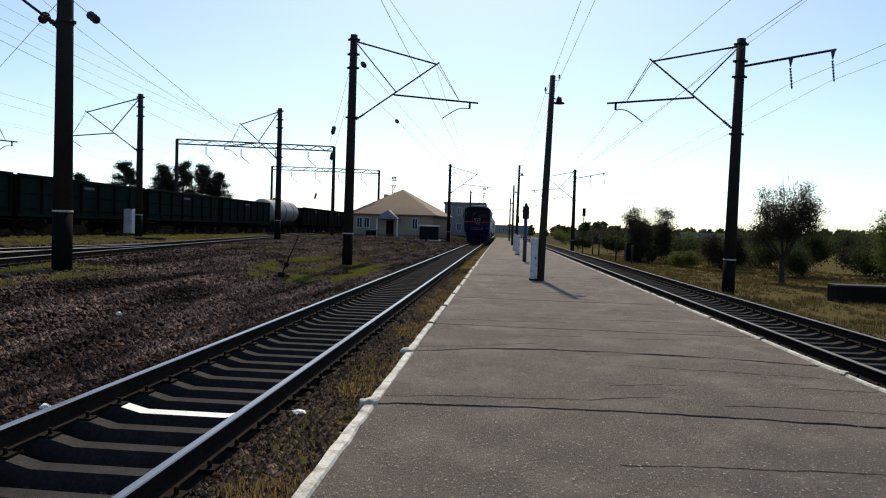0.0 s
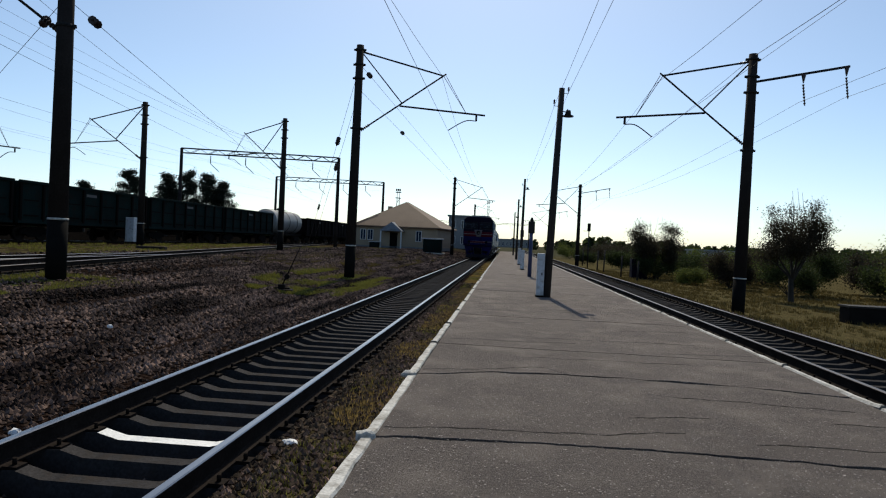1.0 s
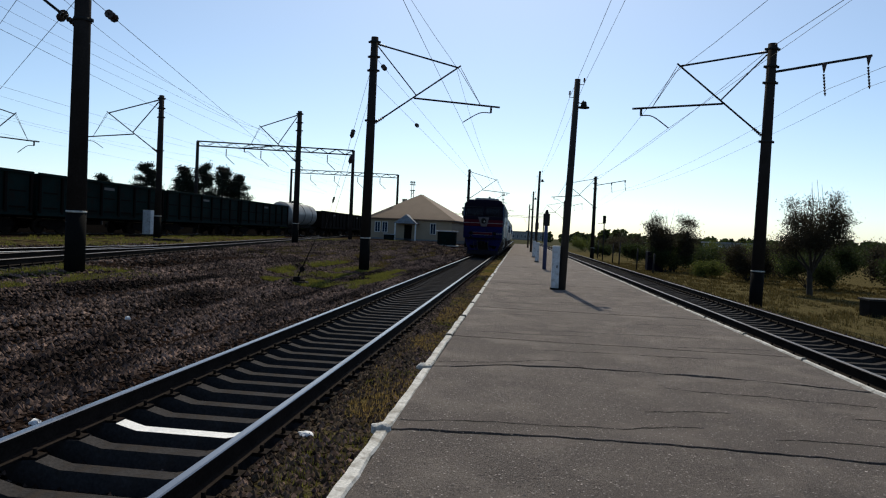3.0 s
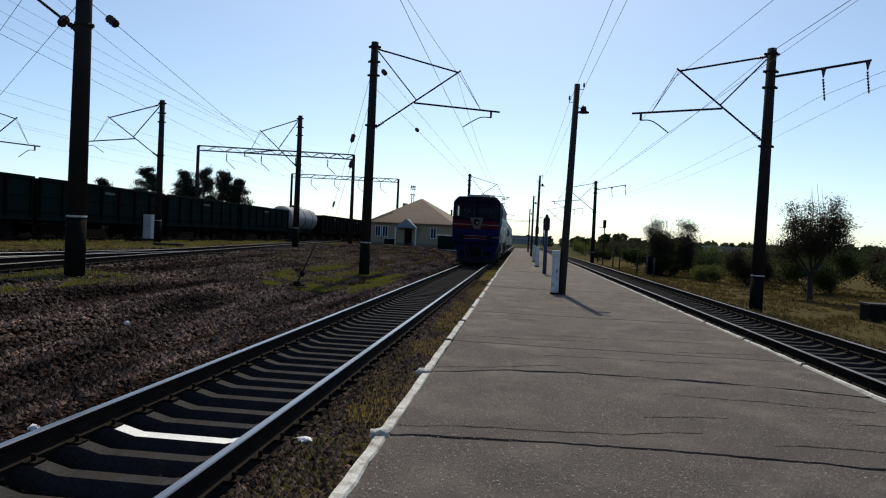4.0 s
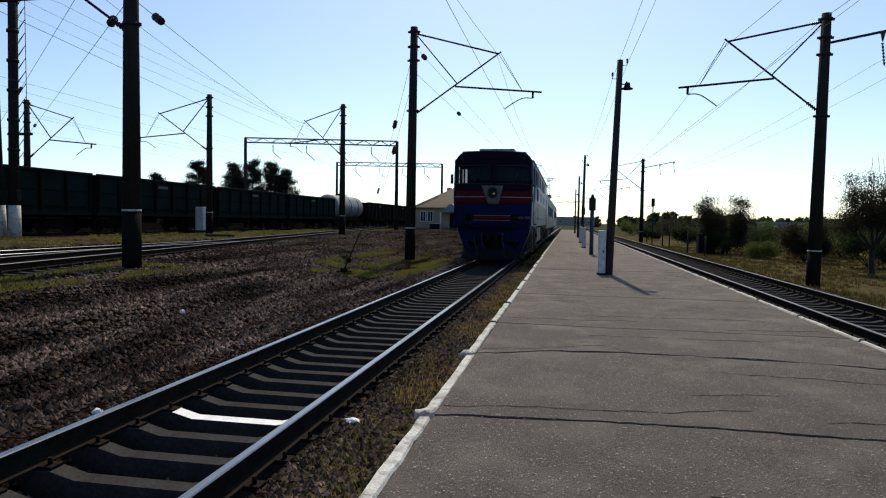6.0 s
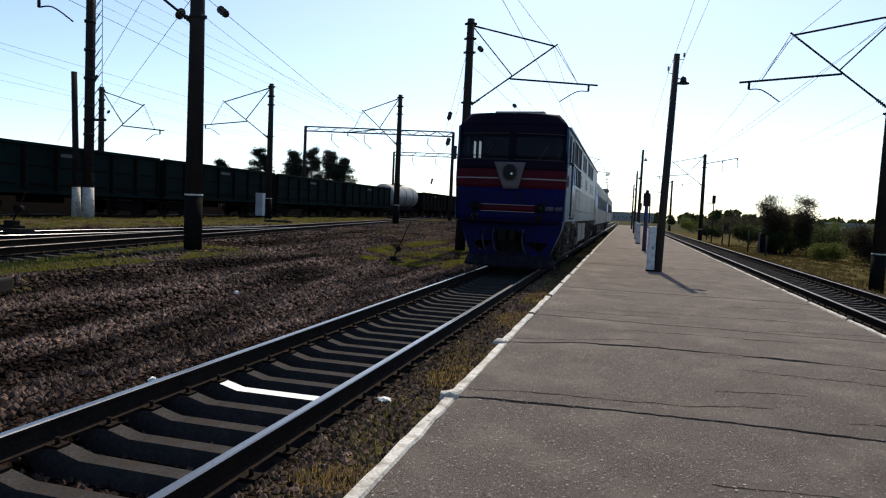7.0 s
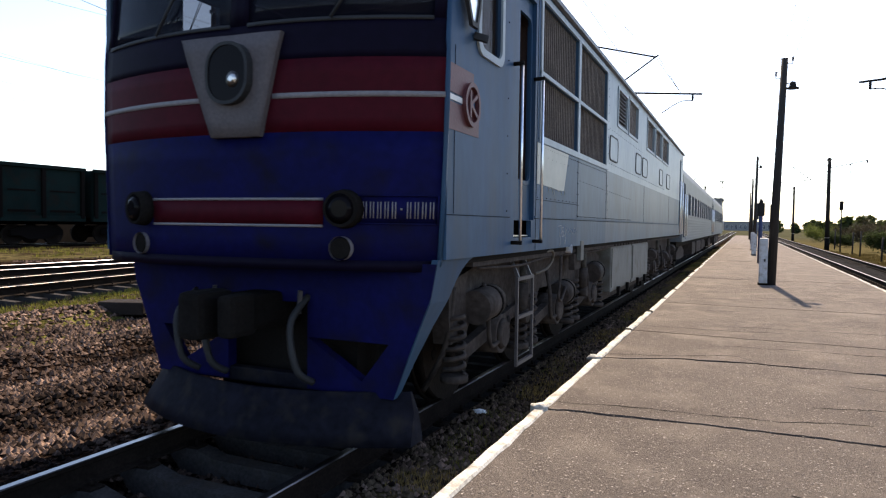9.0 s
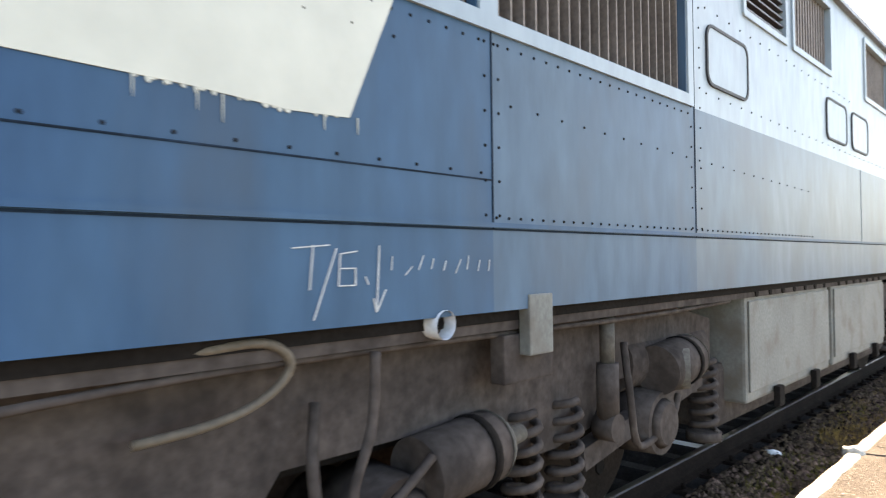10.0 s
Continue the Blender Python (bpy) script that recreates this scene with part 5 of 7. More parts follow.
def pine(x, y, h, seed):
    rng = random.Random(seed)
    ob = empty("pine_tree", pose(x, y, 0.4), "dark pine with uneven layered boughs behind the wagons", "tree", "pines behind the yard")
    bm = B()
    tube(bm, (0, 0, 0), (0.3, 0, h * 0.97), 0.3, 0.05, 9, False)
    verts, faces = [], []
    for i in range(36):
        z = h * (0.35 + 0.63 * i / 36)
        a = rng.uniform(0, 6.28)
        ln = h * 0.26 * (1.15 - i / 42) * rng.uniform(0.5, 1.1)
        tip = Vector((math.cos(a) * ln, math.sin(a) * ln, z + ln * 0.25))
        tube(bm, (0.3 * z / h, 0, z), tip, 0.07, 0.02, 5, False)
        for k in range(330):
            p = Vector((0.3 * z / h, 0, z)).lerp(tip, rng.uniform(0.35, 1.05)) + Vector((rng.gauss(0, 0.38), rng.gauss(0, 0.38), rng.gauss(0, 0.26)))
            u = Vector((rng.gauss(0, 1), rng.gauss(0, 1), rng.gauss(0, 0.7))).normalized()
            v = u.orthogonal().normalized()
            q = u.cross(v)
            s = rng.uniform(0.08, 0.24)
            j = len(verts)
            verts += [p + v * s, p + q * s * 0.3, p - v * s, p - q * s * 0.3]
            faces.append((j, j + 1, j + 2, j + 3))
    part("trunk", bm, M_BARK, ob)
    raw("crown", verts, faces, M_PINE, ob)


for i, (x, y, h) in enumerate(((-65.5, 110, 11.2), (-58.5, 110, 10.8), (-55.5, 111, 11.5), (-51.5, 110, 11.0), (-49.5, 112, 9.8), (-75, 112, 9.0), (-120, 112, 9))):
    pine(x, y, h, 60 + i)


def far_woods():
    """Distant belts of trees along the horizon, uneven clumps of leaf faces."""
    rng = random.Random(77)
    verts, faces = [], []
    for _ in range(620):
        band = rng.random()
        if band < 0.55:
            y = rng.uniform(160, 420)
            x = rng.uniform(14, 30) + (y - 100) * rng.uniform(0.02, 0.95)
        elif band < 0.75:
            y, x = rng.uniform(420, 600), rng.uniform(-90, 420)
        else:
            y, x = rng.uniform(200, 420), -rng.uniform(60, 420)
        h = rng.uniform(2.2, 4.6) * (1 + y / 900)
        for _ in range(75):
            u = rng.random()
            rr = h * 0.42 * math.sin(math.pi * (0.12 + 0.85 * u)) + 0.3
            a = rng.uniform(0, 6.28)
            p = Vector((x + math.cos(a) * rr * rng.random() ** 0.5, y + math.sin(a) * rr, ground_z(x) + h * u))
            s = rng.uniform(0.5, 1.1) * (1 + y / 700)
            w = Vector((rng.gauss(0, 1), rng.gauss(0, 1), rng.gauss(0, 1))).normalized()
            v = w.orthogonal().normalized()
            q = w.cross(v)
            j = len(verts)
            verts += [p + v * s, p + q * s * 0.6, p - v * s, p - q * s * 0.6]
            faces.append((j, j + 1, j + 2, j + 3))
    ob = raw("woods", verts, faces, M_LEAF)
    tagged(ob, "distant belt of dark trees along the horizon", "woods", kind="stuff")


far_woods()


def fence_posts():
    for i, (x, y, h) in enumerate(((10.2, 52, 1.6), (10.0, 58, 1.9), (9.7, 66, 2.3), (9.9, 72, 2.2), (10.4, 90, 2.5))):
        ob = part("post", tube(B(), (0, 0, 0), (0.05, 0, h), 0.07, 0.06, 8), M_WOODPOLE)
        ob.location = (x, y, ground_z(x) - 0.05)
        tagged(ob, "dark wooden post beside the second track", "post", "posts beside the track")


fence_posts()


def low_wall():
    box_ob = empty("dark_trough", pose(14.6, 27.2, ground_z(14.6) - 0.05), "low dark wooden trough in the dry grass", "trough")
    part("body", box(B(), -1.3, 1.5, -0.4, 0.4, 0, 0.68, 0.03), M_GRIME_SHADE, box_ob)
    part("rim", box(B(), -1.35, 1.55, -0.45, 0.45, 0.68, 0.75), M_WOODPOLE, box_ob)


low_wall()


def track_signal(x, y):
    ob = empty("signal", pose(x, y, ground_z(x)), "small railway signal on a thin post", "railway signal")
    part("post", tube(B(), (0, 0, 0), (0, 0, 5.0), 0.07, 0.06, 10), M_STEEL, ob)
    part("head", box(B(), -0.18, 0.18, -0.1, 0.1, 4.3, 5.2, 0.04), M_GRIME_SHADE, ob)
    part("arm", bar(B(), (0, 0, 4.3), (-0.7, 0, 4.3), 0.05), M_STEEL, ob)


track_signal(9.6, 78)

# ---- locomotive: x across from the track's middle, y back from the nose corners, z up from the rail head ----
HW = 1.55
LOCO_LEN = 19.94
WHEEL_R = 0.61


def nose(u, z):
    """A point of the bowed and raked front: u from -1 to 1 across, z up."""
    hw = np.interp(z, [0.3, 1.42, 1.7, 2.6, 3.4, 4.18, 4.36, 4.55], [1.42, 1.5, 1.52, 1.55, 1.55, 1.54, 1.42, 1.24])
    back = np.interp(z, [0.3, 1.42, 3.0, 4.2, 4.55], [0.06, 0.0, 0.0, 0.1, 0.2])
    return Vector((u * hw * (1.06 if u < 0 else 1.0), -0.4 * (1 - u * u) + 0.22 * min(u, 0) + back, z))


def nose_patch(name, u0, u1, z0, z1, off, material, parent, label="", thick=0.02, nu=14, nz=5, cut=None):
    """A panel that follows the front, off metres proud of it. cut(u, z) may narrow it."""
    bm = B()
    front, rear = [], []
    for j in range(nz + 1):
        z = z0 + (z1 - z0) * j / nz
        a, b = (u0, u1) if cut is None else cut(j / nz)
        rf, rr = [], []
        for i in range(nu + 1):
            u = a + (b - a) * i / nu
            p = nose(u, z)
            nrm = Vector((0.8 * u / 1.6, -1, 0)).normalized()
            rf.append(bm.verts.new(p + nrm * off))
            rr.append(bm.verts.new(p + nrm * (off - thick)))
        front.append(rf)
        rear.append(rr)
    for g, flip in ((front, False), (rear, True)):
        for j in range(nz):
            for i in range(nu):
                q = (g[j][i], g[j][i + 1], g[j + 1][i + 1], g[j + 1][i])
                f = bm.faces.new(q[::-1] if flip else q)
                f.smooth = True
    for j in range(nz):
        bm.faces.new((front[j][0], front[j + 1][0], rear[j + 1][0], rear[j][0]))
        bm.faces.new((front[j + 1][nu], front[j][nu], rear[j][nu], rear[j + 1][nu]))
    for i in range(nu):
        bm.faces.new((front[0][i + 1], front[0][i], rear[0][i], rear[0][i + 1]))
        bm.faces.new((front[nz][i], front[nz][i + 1], rear[nz][i + 1], rear[nz][i]))
    return part(name, bm, material, parent, label)


def side_plate(name, y0, y1, z0, z1, off, material, parent, label="", x=HW, thick=0.012, r=0.0):
    """A plate on the platform side of the body, off metres proud of it."""
    bm = B()
    if r:
        prism(bm, rounded(y0, y1, z0, z1, r), "x", x + off - thick, x + off)
    else:
        box(bm, x + off - thick, x + off, y0, y1, z0, z1)
    return part(name, bm, material, parent, label)


loco = empty("locomotive", pose(TRACK_X, 82.5, 0), "blue diesel locomotive with a red nose band and faded pale sides", "locomotive")
WHEELSETS = []

# cab window, door, radiator and engine-room openings on the platform side
DOOR = (1.66, 2.19, 1.78, 3.959)
STEP_HOLE = (1.555, 2.11, 1.61, 1.775)
CAB_WIN = (0.62, 1.12, 3.14, 3.98)
GRILLS = [(2.421, 4.037, 2.671, 3.283), (2.421, 4.037, 3.335, 4.048), (4.168, 5.952, 2.671, 3.283), (4.168, 5.952, 3.335, 4.048)]
UPPER = [(6.95, 7.83, 3.43, 4.0), (8.06, 9.17, 3.43, 4.03), (10.59, 11.8, 3.43, 4.03), (12.05, 13.25, 3.43, 4.03), (13.5, 14.92, 3.43, 4.03)]
REAR_DOOR = (18.617, 19.137, 1.78, 3.926)
for side in (1, -1):
    tone = "faded blue-grey painted side sheet"
    face = HW if side > 0 else -HW * 1.06
    part("cab_side", wall_with_holes(B(), face, 0.02 if side > 0 else -0.21, 2.26, 1.47, 4.18, [DOOR, STEP_HOLE, CAB_WIN], 0.05), M_SIDEBLUE, loco, "faded blue painted cab side")
    part("radiator_side", wall_with_holes(B(), face, 2.26, 4.125, 1.47, 4.18, GRILLS[:2], 0.05), M_SIDEBLUE, loco, "faded blue riveted side sheet")
    part("radiator_side", wall_with_holes(B(), face, 4.125, 6.064, 1.47, 4.18, GRILLS[2:], 0.05), M_SIDEMID, loco, "bleached blue riveted side sheet")
    part("engine_room_side", wall_with_holes(B(), face, 6.064, LOCO_LEN, 1.47, 2.59, [(REAR_DOOR[0], REAR_DOOR[1], 1.78, 2.59)], 0.05), M_SIDEGREY, loco, tone)
    part("engine_room_upper_side", wall_with_holes(B(), face, 6.064, LOCO_LEN, 2.59, 4.18, UPPER + [(REAR_DOOR[0], REAR_DOOR[1], 2.59, REAR_DOOR[3])], 0.05), M_SIDEWHITE, loco, "pale blue-white painted upper side")

bm = B()
prof = [(-HW * 1.06, 4.18), (-1.48, 4.36), (-1.28, 4.52), (-0.5, 4.56), (0, 4.57), (0.5, 4.56), (1.24, 4.52), (1.42, 4.36), (HW, 4.18)]
prism(bm, prof, "y", 0.22, LOCO_LEN)
prism(bm, [(-1.24, 0.25), (-0.9, 0.0), (-0.4, -0.15), (0.4, -0.15), (0.9, 0.0), (1.24, 0.25)], "z", 4.5, 4.545)
part("roof", bm, M_ROOF, loco)
part("gutter", box(B(), HW - 0.02, HW + 0.05, 0.25, LOCO_LEN, 4.16, 4.21), M_ROOF, loco)
part("gutter", box(B(), -HW * 1.06 - 0.05, -HW * 1.06 + 0.02, 0.25, LOCO_LEN, 4.16, 4.21), M_ROOF, loco)
for y0, y1, w, h in ((0.7, 2.2, 0.75, 0.14), (2.7, 6.0, 1.0, 0.22), (7.5, 9.5, 0.7, 0.16), (10.5, 13, 0.6, 0.25), (14, 17, 0.8, 0.15)):
    part("roof_hatch", box(B(), -w, w, y0, y1, 4.5, 4.6 + h, 0.04), M_ROOF, loco)
part("rear_wall", box(B(), -HW + 0.05, HW - 0.05, LOCO_LEN - 0.06, LOCO_LEN, 1.42, 4.3), M_SIDEGREY, loco)
part("floor", box(B(), -HW + 0.05, HW - 0.05, 0.3, LOCO_LEN - 0.06, 1.42, 1.5), M_GRIME_SHADE, loco)
# inner partitions behind the openings
part("radiator_core", box(B(), 1.28, 1.42, 2.32, 6.03, 2.58, 4.12), M_GRILLBACK, loco)
part("machine_room_lining", box(B(), 1.2, 1.3, 6.8, 15.2, 3.3, 4.14), M_GRILLBACK, loco)
part("cab_bulkhead", box(B(), -1.48, 1.48, 2.27, 2.3, 1.5, 4.3), M_GRIME_SHADE, loco)
part("cab_desk", box(B(), -1.3, 1.3, 0.15, 0.55, 1.5, 2.9, 0.05), M_GRIME_SHADE, loco)
part("cab_ceiling", box(B(), -1.48, 1.48, 0.35, 2.36, 4.16, 4.2), M_TRAP, loco)

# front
nose_patch("nose_panel", -1, 1, 1.42, 2.39, 0, M_BLUE_SHADED, loco, "blue painted lower nose, its shade put into the colour", nu=22)
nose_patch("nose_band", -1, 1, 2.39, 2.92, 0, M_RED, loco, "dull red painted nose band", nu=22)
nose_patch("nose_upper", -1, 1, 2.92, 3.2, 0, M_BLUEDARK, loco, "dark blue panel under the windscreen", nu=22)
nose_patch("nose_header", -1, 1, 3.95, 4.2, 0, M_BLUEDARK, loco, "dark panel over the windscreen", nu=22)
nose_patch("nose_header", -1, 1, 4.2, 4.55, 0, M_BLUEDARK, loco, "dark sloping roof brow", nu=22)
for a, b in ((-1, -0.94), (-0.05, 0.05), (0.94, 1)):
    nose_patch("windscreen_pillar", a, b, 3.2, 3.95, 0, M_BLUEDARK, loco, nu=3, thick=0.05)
for a, b in ((-0.94, -0.05), (0.05, 0.94)):
    g = nose_patch("windscreen", a, b, 3.2, 3.95, -0.015, M_GLASS, loco, "dark windscreen pane", thick=0.008)
    g.visible_shadow = False
    nose_patch("rubber_seal", a, b, 3.185, 3.215, 0.008, M_RUBBER, loco, nz=1)
    nose_patch("rubber_seal", a, b, 3.935, 3.965, 0.008, M_RUBBER, loco, nz=1)
    c = (a + b) / 2
    p, q = nose(c, 3.2), nose(c + 0.16, 3.62)
    part("wiper", tube(B(), p + Vector((0, -0.03, 0)), q + Vector((0, -0.03, 0)), 0.012, seg=6), M_RUBBER, loco)
nose_patch("white_line", -0.995, -0.2, 2.635, 2.675, 0.006, M_LINE_SHADED, loco, "thin white line", nz=1)
nose_patch("white_line", 0.2, 0.995, 2.635, 2.675, 0.006, M_LINE_SHADED, loco, "thin white line", nz=1)
trap = nose_patch("headlamp_panel", -0.3, 0.3, 2.36, 3.12, 0.05, M_LAMPPANEL, loco, "grey tapered headlamp panel", thick=0.06, nz=6, nu=8, cut=lambda t: (-0.12 - 0.175 * t, 0.15 + 0.11 * t))
ly = nose(0, 2.85).y - 0.05
lx = -0.02
part("headlamp_housing", ring_frame(B(), rounded(lx - 0.2, lx + 0.2, 2.6, 3.06, 0.18, 6), rounded(lx - 0.175, lx + 0.175, 2.625, 3.035, 0.16, 6), "y", ly - 0.06, ly + 0.06), M_RUBBER, trap, "black oval headlamp housing")
part("headlamp_glass", prism(B(), rounded(lx - 0.175, lx + 0.175, 2.625, 3.035, 0.16, 6), "y", ly - 0.05, ly - 0.042), M_LENS, trap, "dark oval headlamp glass")
# Bright off-centre disc proud of the glass, standing for the reflector's glint.
part("headlamp_glint", tube(B(), (lx + 0.055, ly - 0.072, 2.78), (lx + 0.055, ly - 0.048, 2.78), 0.02, 0.065, seg=18), M_GLINT, trap, "bright disc for the glint of the headlamp reflector")
# bumper strip between the marker lamps
nose_patch("bumper_band", -0.53, 0.47, 1.715, 1.89, 0.008, M_RED, loco, "dull red strip between the marker lamps", nz=2)
nose_patch("bumper_line", -0.53, 0.47, 1.89, 1.91, 0.012, M_LINE_SHADED, loco, "thin white line", nz=1)
nose_patch("bumper_line", -0.53, 0.47, 1.695, 1.715, 0.012, M_LINE_SHADED, loco, "thin white line", nz=1)
for s in (-1, 1):
    p = nose(-0.61 if s < 0 else 0.565, 1.83)
    lamp = part("marker_lamp", tube(B(), p + Vector((0, 0.05, 0)), p + Vector((s * 0.03, -0.09, 0)), 0.15, 0.13, 22), M_GRIME_SHADE, loco, "round marker lamp")
    part("lamp_lens", tube(B(), p + Vector((s * 0.03, -0.09, 0)), p + Vector((s * 0.035, -0.11, 0)), 0.11, 0.06, 20), M_LENS, lamp, "dull lamp glass")
    p = nose(-0.63 if s < 0 else 0.56, 1.545)
    hole = part("horn_tube", tube(B(), p + Vector((0, 0.05, 0)), p + Vector((s * 0.01, -0.035, 0)), 0.088, 0.088, 24, False), M_LINE_SHADED, loco, "grey ringed tube opening")
    part("tube_inside", tube(B(), p + Vector((0, 0.02, 0)), p + Vector((s * 0.01, -0.026, 0)), 0.076, 0.076, 22), M_GRIME_SHADE, hole)
# class inscription as plain bars
for i in range(10):
    a = 0.655 + i * 0.0325
    if i == 5:
        nose_patch("inscription_bar", a + 0.004, a + 0.014, 1.825, 1.84, 0.006, M_LINE_SHADED, loco, nu=1, nz=1)
        continue
    for b in ((a, a + 0.0055), (a + 0.0135, a + 0.019)):
        nose_patch("inscription_bar", *b, 1.765, 1.885, 0.006, M_LINE_SHADED, loco, "white painted inscription bar", nu=1, nz=1)
for a, b, c, d in ((0.63, 0.985, 1.72, 1.73), (0.63, 0.985, 1.925, 1.935), (0.627, 0.634, 1.72, 1.935), (0.98, 0.987, 1.72, 1.935)):
    nose_patch("number_box_rim", a, b, c, d, 0.012, M_BLUE_SHADED, loco, nu=4, nz=1)
nose_patch("grab_plate", 0.62, 0.985, 1.735, 1.93, 0.003, M_BLUE_SHADED, loco, nu=4, nz=1)
# nose corner strips
for s in (-1, 1):
    bm = B()
    path_tube(bm, [nose(s, z) + Vector((0, 0.01, 0)) for z in (1.42, 2.0, 2.6, 3.1, 3.5, 4.0, 4.2)], 0.022, 6)
    part("corner_strip", bm, M_SIDEBLUE if s > 0 else M_BLUE_SHADED, loco)
    m = B()
    box(m, s * 1.78 - 0.06, s * 1.78 + 0.06, -0.06, -0.02, 3.2, 3.6, 0.015)
    tube(m, (s * 1.58, -0.04, 3.3), (s * 1.76, -0.04, 3.32), 0.012, seg=6)
    if s < 0:
        part("mirror", m, M_RUBBER, loco, "small rear-view mirror")
    else:
        m.free()

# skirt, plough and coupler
part("skirt", prism(B(), [(-0.4, 1.44), (0.4, 1.44), (0.4, 1.1), (-0.4, 1.1)], "y", -0.06, 0.04), M_BLUE_SHADED, loco, "blue painted front skirt over the coupler opening")
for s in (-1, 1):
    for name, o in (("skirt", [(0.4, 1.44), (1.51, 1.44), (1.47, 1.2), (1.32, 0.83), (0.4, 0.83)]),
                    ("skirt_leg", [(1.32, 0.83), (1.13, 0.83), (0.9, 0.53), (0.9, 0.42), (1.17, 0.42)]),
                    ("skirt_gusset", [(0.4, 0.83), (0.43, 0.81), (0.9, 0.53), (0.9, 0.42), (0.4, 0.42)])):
        part(name, prism(B(), [(s * x, z) for x, z in o], "y", -0.06, 0.04), M_BLUE_SHADED, loco)
# Dark block added behind the skirt in place of the shaded void.
part("void_backing", box(B(), -0.7, 0.7, 0.2, 0.9, 0.3, 1.42), M_GRIME_SHADE, loco)
nose_patch("buffer_beam", -0.97, 0.97, 1.38, 1.46, 0.01, M_BLUEDARK, loco, nz=1)
for s in (-1, 1):
    rows, inner = [], []
    bm = B()
    for z, x, rear in ((1.47, 1.52, 0.64), (1.44, 1.515, 0.54), (1.38, 1.505, 0.44), (1.3, 1.49, 0.36), (1.15, 1.46, 0.27), (0.95, 1.38, 0.17), (0.7, 1.28, 0.09), (0.42, 1.17, 0.03)):
        rows.append([bm.verts.new((s * x, y, z)) for y in (-0.05, rear)])
        inner.append([bm.verts.new((s * (x - 0.05), y, z)) for y in (-0.05, rear)])
    for k in range(len(rows) - 1):
        a, b, c, d = rows[k], rows[k + 1], inner[k], inner[k + 1]
        for q in ((a[0], a[1], b[1], b[0]), (c[1], c[0], d[0], d[1]), (a[1], c[1], d[1], b[1]), (c[0], a[0], b[0], d[0])):
            bm.faces.new(q)
    bm.faces.new((rows[0][0], rows[0][1], inner[0][1], inner[0][0]))
    bm.faces.new((rows[-1][1], rows[-1][0], inner[-1][0], inner[-1][1]))
    bmesh.ops.recalc_face_normals(bm, faces=bm.faces)
    part("skirt_side", bm, M_SIDEBLUE, loco, "faded blue skirt side leaning in, with a curved rear edge")
part("plough_beam", box(B(), -1.05, 1.05, -0.04, 0.06, 0.4, 0.52, 0.015), M_PLOUGH, loco)
PL = [(1.34 * u, -0.4 * (1 - u * u) - 0.02) for u in np.linspace(-1, 1, 13)]
bm = B()
rows = [[bm.verts.new((x * k, y + d, z)) for x, y in PL] for z, d, k in ((0.1, -0.08, 1.0), (0.2, -0.03, 0.99), (0.32, 0.05, 0.97), (0.46, 0.09, 0.93))]
back = [[bm.verts.new((x * k, y + 0.12, z)) for x, y in PL] for z, k in ((0.1, 1.0), (0.2, 0.99), (0.32, 0.97), (0.46, 0.93))]
n = len(PL) - 1
for g in (rows, back):
    for a, b in zip(g, g[1:]):
        for i in range(n):
            bm.faces.new((a[i], a[i + 1], b[i + 1], b[i])).smooth = True
for i in range(n):
    bm.faces.new((rows[0][i], back[0][i], back[0][i + 1], rows[0][i + 1]))
    bm.faces.new((rows[3][i], rows[3][i + 1], back[3][i + 1], back[3][i]))
for e in (0, n):
    for k in range(3):
        bm.faces.new((rows[k][e], rows[k + 1][e], back[k + 1][e], back[k][e]))
bmesh.ops.recalc_face_normals(bm, faces=bm.faces)
part("snow_plough", bm, M_PLOUGH, loco, "scuffed blue-grey steel plough blade")
bm = B()
box(bm, -0.16, 0.16, -0.45, 0.3, 0.9, 1.18, 0.05)
box(bm, -0.24, -0.02, -0.78, -0.4, 0.86, 1.22, 0.06)
box(bm, 0.06, 0.2, -0.7, -0.4, 0.88, 1.2, 0.05)
part("coupler", bm, M_GRIME_SHADE, loco, "heavy automatic coupler head")
for s, c in ((-0.45, M_RUBBER), (0.4, M_RUBBER), (-0.75, M_RUBBER)):
    bm = path_tube(B(), arc_pts([(s, -0.05, 1.15), (s - 0.02, -0.25, 0.95), (s + 0.05, -0.27, 0.62), (s + 0.12, -0.15, 0.5)]), 0.028, 8)
    part("brake_hose", bm, c, loco, "black rubber brake hose")
for s in (-0.5, 0.36):
    part("valve_handle", bar(B(), (s, -0.12, 1.02), (s + 0.03, -0.14, 1.2), 0.03), M_TRAP, loco)

# platform-side details
for (y0, y1, z0, z1) in GRILLS:
    n = 20
    for i in range(n):
        y = y0 + (y1 - y0) * (i + 0.5) / n
        part("slat", bar(B(), (HW - 0.06, y, z0), (HW - 0.06, y, z1), 0.06, 0.014), M_SLAT, loco)
bm = B()
for y0, y1, z0, z1 in ((2.346, 6.034, 2.593, 2.661), (2.346, 6.034, 4.059, 4.125), (2.346, 6.034, 3.288, 3.331), (2.346, 2.411, 2.661, 4.059), (4.046, 4.157, 2.661, 4.059), (5.963, 6.034, 2.661, 4.059)):
    box(bm, HW, HW + 0.014, y0, y1, z0, z1)
part("grille_frame", bm, M_SIDEWHITE, loco, "pale painted radiator grille frame")
